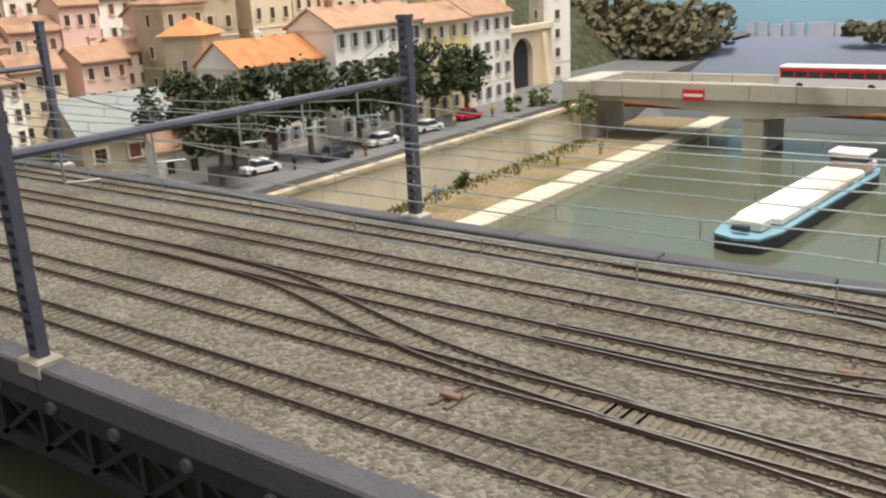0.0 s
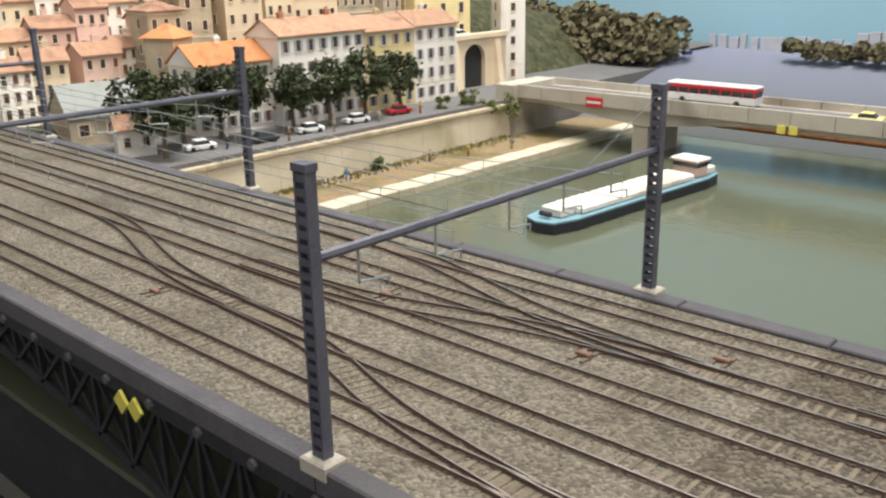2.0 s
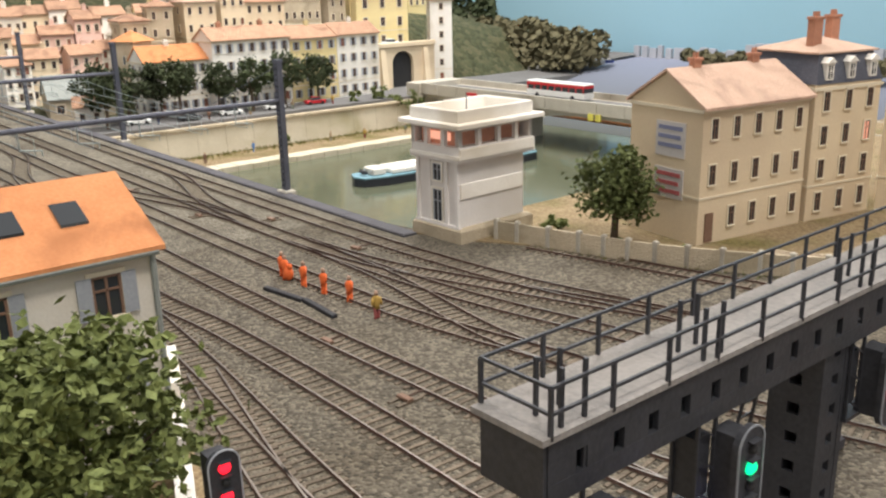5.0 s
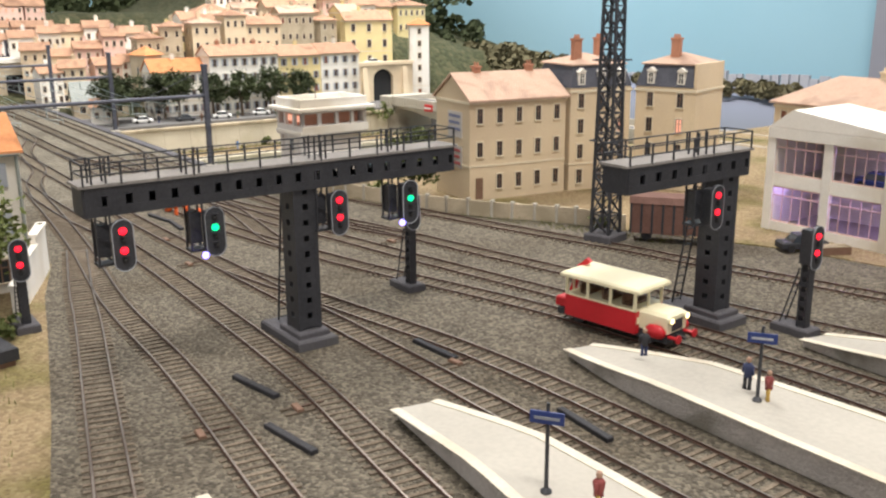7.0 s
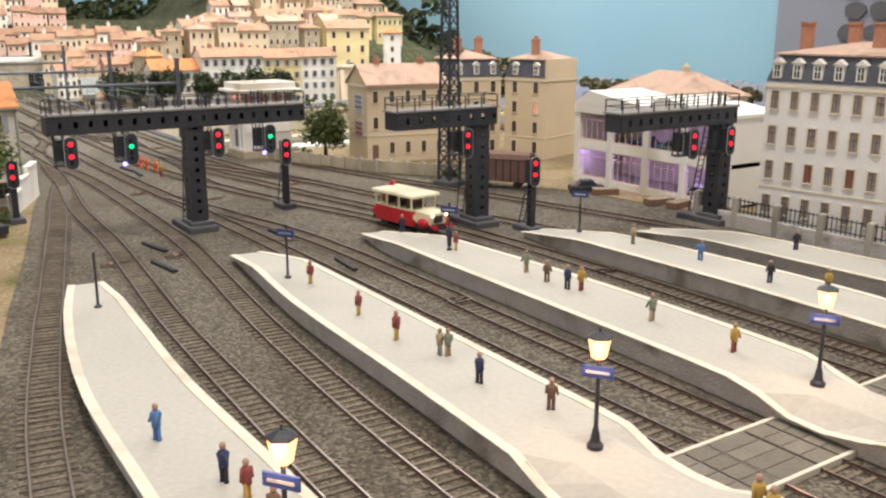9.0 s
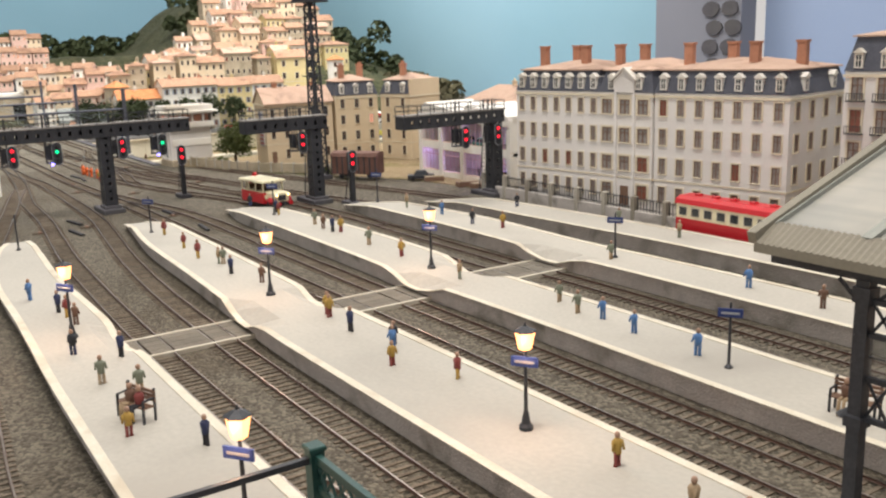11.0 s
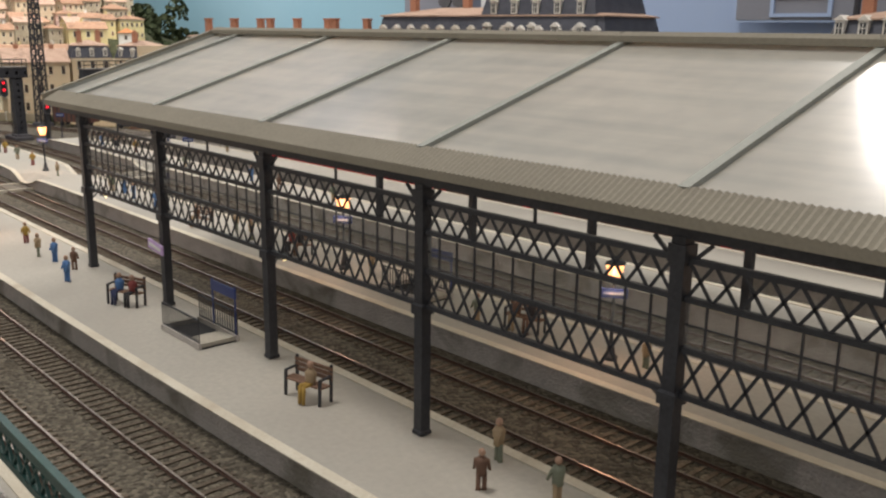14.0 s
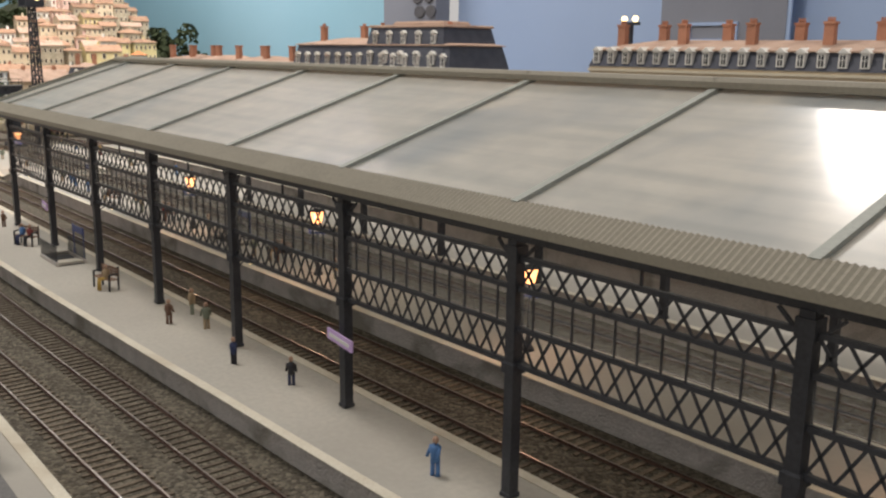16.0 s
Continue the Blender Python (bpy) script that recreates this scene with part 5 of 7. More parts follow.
for s in (-1, 1):
    for zz in (9.5, 17.0):
        g.bar((-1.3, s * 1.3, zz), (1.3, s * 1.3, zz), 0.12).bar((s * 1.3, -1.3, zz), (s * 1.3, 1.3, zz), 0.12)
part("rest_platform", g, STEEL, tw)


# ---------- masts with portal beams and wires ----------
def portal(x, z0=0.0):
    ob = thing("catenary_portal", x, 0, z0, 0, "grey steel catenary portal with two perforated masts over the tracks", "catenary mast", "catenary portals")
    for yy in (20.9, 50.4):
        g = Geo().box(-0.42, -0.28, yy - 0.3, yy + 0.3, 0, 14).box(0.28, 0.42, yy - 0.3, yy + 0.3, 0, 14)
        for k in range(22):
            g.box(-0.3, 0.3, yy - 0.28, yy - 0.2, 0.2 + k * 0.63, 0.55 + k * 0.63).box(-0.3, 0.3, yy + 0.2, yy + 0.28, 0.2 + k * 0.63, 0.55 + k * 0.63)
        g.box(-0.5, 0.5, yy - 0.35, yy + 0.35, 13.9, 14.25)
        part("mast", g, MASTGREY, ob)
        part("footing", Geo().box(-0.9, 0.9, yy - 0.7, yy + 0.7, -0.6, 0.2, 0.12), CONCRETE, ob)
    part("beam", Geo().tube((0, 20.9, 9.9), (0, 50.4, 9.9), 0.26, 0.26, 8), MASTGREY, ob)
    part("stay_wire", Geo().tube((0, 20.9, 13.6), (0, 30, 10.1), 0.03, 0.03, 5).tube((0, 50.4, 13.6), (0, 42, 10.1), 0.03, 0.03, 5), MASTGREY, ob)
    for yy in (25, 30.2, 36.1, 41.2, 46.3):
        g = Geo().tube((0, yy - 1.3, 9.9), (0, yy - 1.3, 8.0), 0.07, 0.07, 6).tube((0, yy - 1.3, 8.1), (0, yy + 0.6, 7.9), 0.06, 0.06, 6).tube((0, yy + 0.6, 7.9), (0, yy + 0.6, 7.4), 0.05, 0.05, 6)
        part("cantilever", g, WIRE, ob)
    return ob


for x in (-131, -85, -39.3, 7):
    portal(x)
for yy in (25, 30.2, 36.1, 41.2, 46.3):
    w = thing("overhead_wire", 0, yy, 0, 0, "thin silver overhead wire with droppers above a track", "overhead wire", "overhead wires")
    for x0, x1 in ((-131, -85), (-85, -39.3), (-39.3, 7)):
        g = Geo().tube((x0, 0, 7.45), (x1, 0, 7.45), 0.035, None, 4)
        n = 8
        for k in range(n):
            ta, tb = k / n, (k + 1) / n
            za, zb = 9.0 - 4 * 0.9 * ta * (1 - ta), 9.0 - 4 * 0.9 * tb * (1 - tb)
            g.tube((x0 + (x1 - x0) * ta, 0, za), (x0 + (x1 - x0) * tb, 0, zb), 0.035, None, 4)
            g.tube((x0 + (x1 - x0) * tb, 0, zb), (x0 + (x1 - x0) * tb, 0, 7.45), 0.03, None, 4)
        part("wire_span", g, WIRE, w)


# ---------- rail vehicles ----------
rc = thing("track_inspection_railcar", 90.3, 47.4, 0.0, 8, "small red and cream inspection railcar with a rear crane", "railcar")
rc.matrix_basis = at(91.0, 46.9, 0, 8) @ Matrix.Diagonal((1.04, 0.95, 0.85, 1))
part("chassis", Geo().box(-4.6, 4.2, -1.2, 1.2, 0.45, 1.0), STEEL, rc)
for xx in (-2.9, 2.7):
    for s in (-1, 1):
        w = part("wheel", Geo().tube((xx, s * 0.8, 0.55), (xx, s * 1.02, 0.55), 0.55, None, 14), STEEL, rc)
        part("hub", Geo().tube((xx, s * 1.02, 0.55), (xx, s * 1.12, 0.55), 0.2, None, 8), RAIL, w)
part("body", Geo().box(-3.6, 2.1, -1.7, 1.7, 0.75, 2.6, 0.12), REDPAINT, rc, "glossy red lower body")
g = Geo()
for s in (-1.62, 1.62):
    for xx in (-3.5, -1.75, 0.1, 2.0):
        g.box(xx - 0.1, xx + 0.1, s - 0.08, s + 0.08, 2.55, 4.15)
for s in (-0.75, 0.75):
    g.box(-3.6, -3.45, s - 0.08, s + 0.08, 2.55, 4.15)
g.box(1.93, 2.07, -0.06, 0.06, 2.55, 4.15).box(-3.6, 2.1, -1.7, 1.7, 2.55, 2.68)
part("window_frame", g, CREAMPAINT, rc)
g = Geo()
for s in (-1.6, 1.6):
    g.quad((-3.4, s, 2.65), (1.9, s, 2.65), (1.9, s, 4.15), (-3.4, s, 4.15))
g.quad((2.0, -1.55, 2.65), (2.0, 1.55, 2.65), (2.0, 1.55, 4.15), (2.0, -1.55, 4.15)).quad((-3.5, -1.55, 2.65), (-3.5, 1.55, 2.65), (-3.5, 1.55, 4.15), (-3.5, -1.55, 4.15))
part("glazing", g, CLEAR, rc)
part("roof", Geo().box(-3.9, 2.5, -1.95, 1.95, 4.12, 4.5, 0.16), CREAMPAINT, rc, "cream overhanging roof")
for xx in (-2.4, -0.6, 1.0):
    part("seat", Geo().box(xx - 0.3, xx + 0.3, -1.1, 1.1, 2.2, 2.9).box(xx - 0.35, xx - 0.2, -1.1, 1.1, 2.9, 3.5), BROWNFRAME, rc)
part("bonnet", Geo().box(2.0, 4.2, -1.2, 1.2, 1.2, 2.75, 0.25), CREAMPAINT, rc)
part("grille", Geo().box(4.2, 4.26, -0.6, 0.6, 1.35, 2.2), STEEL, rc)
for s in (-1, 1):
    part("fender", Geo().ball(3.5, s * 1.45, 1.35, 0.8, 0.4, 0.6), REDPAINT, rc, smooth=True)
    h = part("headlight", Geo().tube((4.15, s * 0.95, 2.3), (4.4, s * 0.95, 2.3), 0.26, None, 10), CREAMPAINT, rc)
    part("lamp_glass", Geo().tube((4.4, s * 0.95, 2.3), (4.44, s * 0.95, 2.3), 0.2, None, 10), GLOW_WARM, h)
    part("buffer", Geo().tube((4.2, s * 1.0, 1.0), (4.9, s * 1.0, 1.0), 0.14, None, 8).tube((4.9, s * 1.0, 1.0), (5.0, s * 1.0, 1.0), 0.34, None, 12), REDPAINT, rc)
part("coupling", Geo().bar((4.2, 0, 0.9), (4.9, 0, 0.8), 0.2), STEEL, rc)
part("number_plate", Geo().box(2.11, 2.14, -1.5, -0.6, 1.5, 2.1), CREAMPAINT, rc)
crane = part("crane", Geo().box(-5.0, -3.6, -0.9, 0.9, 1.0, 1.8, 0.1).bar((-4.6, 0.4, 1.7), (-3.9, 0.6, 4.4), 0.45), REDPAINT, rc, "red rear crane arm")
part("jib", Geo().bar((-3.9, 0.6, 4.3), (-3.3, 0.7, 5.0), 0.4), REDPAINT, crane)


def rail_coach(x0, x1, y, label):
    L = x1 - x0
    ob = thing("diesel_railcar", x0, y, 0, 0, label, "train")
    part("underframe", Geo().box(1, L - 1, -1.2, 1.2, 0.4, 1.0), STEEL, ob)
    for xx in (4, L - 4):
        part("bogie", Geo().box(xx - 2.0, xx + 2.0, -1.15, 1.15, 0.1, 0.8, 0.1), STEEL, ob)
    part("lower_body", Geo().box(0, L, -1.65, 1.65, 0.8, 2.3), REDPAINT, ob, "red lower body")
    part("upper_body", Geo().box(0, L, -1.62, 1.62, 2.3, 3.9), CREAMPAINT, ob, "cream window band")
    g = Geo().extrude_x([(-1.75, 3.85), (1.75, 3.85), (1.6, 4.35), (0.9, 4.65), (-0.9, 4.65), (-1.6, 4.35)], -0.1, L + 0.1)
    part("roof", g, REDPAINT, ob, "bright red curved roof")
    pm = Geo().use(0).box(-0.6, 0.6, -0.04, 0.0, 0, 1.05).use(1).quad((-0.5, -0.06, 0.1), (0.5, -0.06, 0.1), (0.5, -0.06, 0.95), (-0.5, -0.06, 0.95)).mesh("window", [TRIM, PANE])
    for k in range(int(L / 1.7)):
        put("window", pm, ob, 1.0 + k * 1.7, -1.62, 2.55)
    for k in range(int(L / 2.4)):
        part("roof_vent", Geo().box(1.4 + k * 2.4, 2.0 + k * 2.4, -0.35, 0.35, 4.6, 4.85, 0.06), REDPAINT, ob)


rail_coach(143.6, 177.4, 74.4, "long red and cream diesel railcar standing at the far platform")


def passenger_coach(x0, y):
    ob = thing("passenger_coach", x0, y, 0, 0, "dark brown passenger coach with pale blinds and red doors", "train", "passenger coaches")
    part("underframe", Geo().box(0.5, 37.5, -1.2, 1.2, 0.4, 1.0), STEEL, ob)
    for xx in (4, 34):
        part("bogie", Geo().box(xx - 2.0, xx + 2.0, -1.15, 1.15, 0.05, 0.8, 0.1), STEEL, ob)
    part("body", Geo().box(0, 38, -1.6, 1.6, 0.8, 4.0), BROWNWAGON, ob)
    part("roof", Geo().extrude_x([(-1.7, 3.95), (1.7, 3.95), (1.5, 4.4), (0.8, 4.7), (-0.8, 4.7), (-1.5, 4.4)], -0.1, 38.1), SLATE, ob)
    for k in range(17):
        put("door" if k in (0, 1, 7, 9, 16) else "window", COACH_DOOR if k in (0, 1, 7, 9, 16) else (COACH_BLIND, COACH_DARK)[k * 5 % 3 == 0], ob, 1.4 + k * 2.2, -1.6, 1.0 if k in (0, 1, 7, 9, 16) else 2.45)


COACH_DOOR = Geo().use(0).box(-0.5, 0.5, -0.06, 0, 0, 2.8).use(1).box(-0.32, 0.32, -0.09, -0.06, 1.5, 2.5).mesh("door", [REDPAINT, TRIM])
COACH_BLIND = Geo().use(0).box(-0.75, 0.75, -0.05, 0, 0, 1.2).use(1).box(-0.62, 0.62, -0.08, -0.05, 0.1, 1.1).mesh("window", [STEEL, TRIM])
COACH_DARK = Geo().use(0).box(-0.75, 0.75, -0.05, 0, 0, 1.2).use(1).box(-0.62, 0.62, -0.08, -0.05, 0.1, 1.1).mesh("window", [TRIM, PANE])
for x in (179, 218, 257, 296):
    passenger_coach(x, 74.4)

wg = thing("goods_van", 76.2, 69.8, 0, 36, "derelict brown goods van with an arched broken roof", "goods wagon")
part("body", Geo().box(-4.2, 4.2, -1.5, 1.5, 0.7, 3.6), BROWNWAGON, wg)
g = Geo().extrude_x([(-1.6, 3.6), (1.6, 3.6), (1.2, 4.2), (0, 4.5), (-1.2, 4.2)], -4.3, 4.3)
part("roof", g, BROWNWAGON, wg)
for k in range(9):
    part("plank_batten", Geo().box(-4.2 + k * 1.0, -4.0 + k * 1.0, -1.56, -1.5, 0.7, 3.6), STEEL, wg)
for xx in (-2.6, 2.6):
    for s in (-0.9, 0.9):
        part("wheel", Geo().tube((xx, s - 0.1, 0.4), (xx, s + 0.1, 0.4), 0.5, None, 12), STEEL, wg)

# ---------- platform furniture ----------
def lantern(x, y, z=1.3, lit=True, sign=True, h=5.3):
    ob = thing("platform_lamp", x, y, z, 0, "cast iron platform lamp post with a lit lantern" if lit else "slim dark sign post with a small blue board", "lamp post" if lit else "sign post", "platform lamps" if lit else "platform signs")
    part("post", Geo().spin(0, 0, [(0.4, 0), (0.4, 0.2), (0.26, 0.35), (0.17, 0.9), (0.11, 1.1), (0.09, h - 0.7)] if lit else [(0.26, 0), (0.26, 0.15), (0.1, 0.3), (0.08, h)], 10), STEEL, ob)
    if lit:
        part("lantern", Geo().spin(0, 0, [(0.3, h - 0.78), (0.36, h - 0.74), (0.55, h + 0.2)], 6), GLOW_LAMP, ob, "glowing orange lantern glass")
        part("cap", Geo().spin(0, 0, [(0.62, h + 0.2), (0.6, h + 0.26), (0.2, h + 0.46), (0.08, h + 0.5), (0.05, h + 0.68)], 6), STEEL, ob)
        d = bpy.data.lights.new("lantern_bulb", "POINT")
        d.energy, d.color, d.shadow_soft_size = 0.07, (1.0, 0.6, 0.38), 0.006
        b = new("lantern_bulb", d)
        b.matrix_basis = at(x + 0.3, y - 0.5, z + h - 0.3)
    if sign:
        hs = h - 1.7 if lit else h - 0.9
        board = part("name_board", Geo().box(-0.75, 0.75, -0.2, -0.1, hs, hs + 0.55), BLUE, ob, "blue enamel board with illegible writing")
        board.matrix_basis = pose(0, 0, 0, 0, 0, 35)
        part("writing_bar", Geo().box(-0.55, 0.55, -0.23, -0.2, hs + 0.2, hs + 0.33), SHUTTER, board)


for x, y in ((142.2, 10.0), (176.5, 9.9), (140.8, 26.3), (175.3, 26.2), (142.0, 41.8), (205.2, 42.6), (230.6, 42.6), (256, 42.8), (282, 43)):
    lantern(x, y)
lantern(105.6, 12.2, z=1.25, lit=False, sign=False, h=4.0)
for x, y in ((106.0, 26.4), (105.6, 41.9), (106.4, 56.4), (175.9, 41.9), (150, 57.4)):
    lantern(x, y, z=1.25, lit=False, h=4.3)


def bench(x, y, z, rz):
    ob = thing("bench", x, y, z, rz, "dark iron and wood platform bench", "bench", "platform benches")
    for k in range(3):
        part("seat_slat", Geo().box(-1.3, 1.3, -0.35 + k * 0.24, -0.17 + k * 0.24, 0.85, 0.93), BROWNFRAME, ob)
    for k in range(3):
        part("back_slat", Geo().box(-1.3, 1.3, 0.4, 0.48, 1.1 + k * 0.25, 1.28 + k * 0.25), BROWNFRAME, ob)
    for xx in (-1.2, 1.2):
        part("end_frame", Geo().bar((xx, -0.35, 0), (xx, -0.3, 1.3), 0.12).bar((xx, 0.42, 0), (xx, 0.48, 1.9), 0.12).bar((xx, -0.35, 1.3), (xx, 0.45, 1.35), 0.1), STEEL, ob)


for x, y, r in ((203.7, 26.2, 25), (224.5, 26.6, 10), (224.1, 42.5, 10), (199.0, 42.4, 15), (184.8, 41.2, 10), (160.5, 9.6, 20)):
    bench(x, y, 1.32, r)


def seated(x, y, z, rz, k):
    g = Geo().use(0).tube((-0.1, 0, 0.92), (-0.12, -0.55, 0.95), 0.12, 0.1, 7).tube((-0.12, -0.55, 0.95), (-0.12, -0.6, 0.05), 0.1, 0.09, 7)
    g.tube((0.12, 0, 0.92), (0.14, -0.55, 0.95), 0.12, 0.1, 7).tube((0.14, -0.55, 0.95), (0.14, -0.6, 0.05), 0.1, 0.09, 7)
    g.use(1).spin(0, 0.05, [(0.22, 0.85), (0.24, 1.0), (0.3, 1.5), (0.18, 1.66), (0.08, 1.72)], 9).use(2).ball(0, 0.04, 1.9, 0.17, 0.17, 0.2, 8, 5)
    solid("seated_figurine", g, [FIG[(k + 3) % 8], FIG[k % 8], HEADPAINT], x, y, z, rz, "plain painted peg figurine seated on a bench", "figurine", "seated figurines", smooth=True)


def stairwell(x, y, z):
    ob = thing("stairwell", x, y, z, 0, "subway stairwell with a low kerb and an iron picket railing", "stairwell", "stairwells")
    part("kerb", Geo().box(-2.4, 2.4, -1.3, -1.1, 0, 0.35).box(-2.4, 2.4, 1.1, 1.3, 0, 0.35).box(-2.4, -2.2, -1.1, 1.1, 0, 0.35), PLATSIDE, ob)
    # thin black sheet paints in the darkness of the open stairs
    part("pit", Geo().box(-2.2, 2.4, -1.1, 1.1, 0.0, 0.06), DARKFILL, ob)
    for k in range(5):
        part("step", Geo().box(1.9 - k * 0.4, 2.3 - k * 0.4, -1.05, 1.05, 0.06, 0.3 - k * 0.045), CONCRETE, ob)
    for s in (-1.2, 1.2):
        rail = part("railing", Geo().bar((-2.3, s, 1.75), (2.35, s, 1.75), 0.08).bar((-2.3, s, 0.45), (2.35, s, 0.45), 0.06), STEEL, ob)
        for k in range(17):
            put("picket", PICKET, rail, -2.3 + k * 0.29, s, 0.3)
    part("sign_frame", Geo().bar((-0.5, 1.2, 0), (-0.5, 1.2, 3.2), 0.08).bar((2.2, 1.2, 0), (2.2, 1.2, 3.2), 0.08).box(-0.6, 2.3, 1.15, 1.25, 2.5, 3.1), BLUE, ob, "blue hanging sign")


PICKET = Geo().bar((0, 0, 0), (0, 0, 1.45), 0.05).mesh("picket", STEEL)
stairwell(212.4, 27.0, 1.32)
stairwell(213.8, 42.6, 1.32)

# flat boards on some canopy columns, and bracket lamps
for k, x in enumerate((205.4, 257.2)):
    solid("name_board", Geo().box(-1.5, 1.5, -0.06, 0.06, 0, 0.6).use(1).box(-1.2, 1.2, -0.09, -0.06, 0.2, 0.4), [material("pale_lilac_board", (0.6, 0.42, 0.72), (0.55, 0.38, 0.68), 0.5), WHITEPAINT], x, 27.7, 5.0, -8, "pale lilac name board with illegible writing", "sign", "column signs")
for k in range(0, 9, 2):
    lamp = thing("bracket_lamp", XC + k * BAY, 28.6, 6.6, 0, "small bracket lamp with a dish shade on a canopy column", "lamp", "bracket lamps")
    part("arm", Geo().tube((0, 0, 0), (-0.9, 1.2, 0.5), 0.06, None, 6).tube((-0.9, 1.2, 0.5), (-1.5, 1.6, 0.1), 0.06, None, 6), STEEL, lamp)
    part("shade", Geo().spin(-1.5, 1.6, [(0.1, 0.15), (0.5, -0.15), (0.45, -0.2)], 10), STEEL, lamp)
    part("bulb", Geo().ball(-1.5, 1.6, -0.2, 0.16, 0.16, 0.16, 6, 4), GLOW_WARM, lamp)

# foot crossings between the platforms
for n, (y0, y1) in enumerate(((13.2, 23.0), (29.6, 39.6), (45.6, 55.2))):
    ob = thing("foot_crossing", 144.0, 0, 0, 0, "boarded foot crossing of brown-grey planks with whitened edges", "foot crossing", "foot crossings")
    rails = ((15.4, 20.2), (32.2, 36.8), (48.1, 52.3))[n]
    edges = [y0, rails[0] - 0.95, rails[0] - 0.75, rails[0] + 0.75, rails[0] + 0.95, rails[1] - 0.95, rails[1] - 0.75, rails[1] + 0.75, rails[1] + 0.95, y1]
    for a, b in zip(edges[::2], edges[1::2]):
        for k in range(4):
            part("plank", Geo().box(-2.2 + k * 1.1, -1.14 + k * 1.1, a, b, -0.3, 0.02, 0.03), CROSSPLANK, ob)
    part("edge_beam", Geo().box(-2.48, -2.22, y0, y1, -0.3, 0.08, 0.03), PLATEDGE, ob)
    part("edge_beam", Geo().box(2.2, 2.46, y0, y1, -0.3, 0.08, 0.03), PLATEDGE, ob)

# figurines: plain peg shapes
FIG = [material(n, c, None, 0.7, 0, 80, 0.05) for n, c in (("navy_paint", (0.03, 0.04, 0.1)), ("brown_paint", (0.16, 0.09, 0.06)), ("grey_green_paint", (0.2, 0.22, 0.16)), ("dull_red_paint", (0.24, 0.055, 0.05)), ("tan_paint", (0.38, 0.28, 0.17)), ("sky_blue_paint", (0.09, 0.2, 0.42)), ("black_paint", (0.03, 0.03, 0.035)), ("mustard_paint", (0.42, 0.27, 0.06)))]
HEADPAINT = material("plain_beige_paint", (0.42, 0.27, 0.19), None, 0.7, 0, 80, 0.05)


def peg_mesh(k):
    """A plain peg shape: two short legs, a tapered body with stub sides and a round knob, in three paints."""
    g = Geo().use(0)
    for s in (-1, 1):
        g.spin(s * 0.13, 0.05 * s, [(0.14, 0), (0.11, 0.1), (0.12, 0.85)], 7)
    g.use(1).spin(0, 0, [(0.24, 0.75), (0.24, 1.0), (0.31, 1.45), (0.2, 1.6), (0.08, 1.66)], 9)
    for s in (-1, 1):
        g.tube((s * 0.28, 0, 1.5), (s * 0.36, 0.12 * (k % 3), 0.95), 0.09, 0.07, 6)
    g.use(2).ball(0, 0, 1.84, 0.17, 0.17, 0.2, 8, 5)
    return g.mesh("figurine", [FIG[(k * 3 + 6) % 8], FIG[k], HEADPAINT], True)


PEG = [peg_mesh(k) for k in range(8)]
PEG_WORDS = ("navy blue", "brown", "grey-green", "dull red", "tan", "slate blue", "black", "mustard yellow")
def figurine(x, y, z, k, s=1.0):
    ob = new("figurine", PEG[k % 8])
    ob.matrix_basis = at(x, y, z, 37 * k) @ Matrix.Diagonal((s, s, s, 1))
    tagged(ob, "plain " + PEG_WORDS[k % 8] + " peg figurine standing on the platform", "figurine", "platform figurines")
for x, y, r, k in ((203.2, 26.0, 25, 5), (204.3, 26.4, 25, 3), (224.9, 26.5, 10, 4), (223.6, 42.3, 10, 1), (224.6, 42.5, 10, 6), (198.5, 42.2, 15, 3), (199.5, 42.4, 15, 6), (184.4, 41.0, 10, 1), (160.2, 9.4, 20, 1), (161.0, 9.7, 20, 3)):
    seated(x, y, 1.32, r, k)
rnd = random.Random(5)
for x, y in ((128.5, 9.4), (134, 10.6), (136, 10.9), (138.5, 11), (146, 9.2), (148.8, 11.8), (153.5, 9.4), (156.5, 10.9), (163, 8.6), (166.8, 11.6), (179.6, 10.2),
             (108.5, 27.2), (117, 26.6), (122.5, 26.2), (126.3, 27), (127, 27.3), (131.5, 26.4), (136.2, 27.4), (148.7, 27.6), (150, 27.3), (154.3, 26.9), (158.6, 27.9), (159.4, 27.2), (162, 25.6), (167, 27.6), (181.5, 27), (186.9, 26.2), (189.6, 26.6), (192.9, 26.9), (195.6, 25.3), (236.7, 26.8), (239.3, 28.4), (235.2, 29.1), (247.1, 26.6), (252.1, 27.6), (266, 27),
             (97.5, 42), (104, 42.8), (106, 42.4), (114.8, 43), (117.8, 42.6), (120.4, 42.6), (121.3, 43.2), (129, 42.4), (136, 42.2), (147, 41.6), (158, 43.6), (161, 42.6), (163.5, 43), (167.3, 42.4), (173, 42.2), (188, 43), (192, 42.2), (208, 43.2), (221, 41.6), (233, 43),
             (113, 57), (120, 57.6), (127.5, 56.8), (131.5, 58), (150, 56.6), (165, 58), (172, 57.4), (181, 58.4), (122, 67.5), (148, 68.4), (139, 69)):
    figurine(x + rnd.uniform(-0.3, 0.3), y, 1.3, rnd.randrange(8), rnd.uniform(0.84, 0.96))
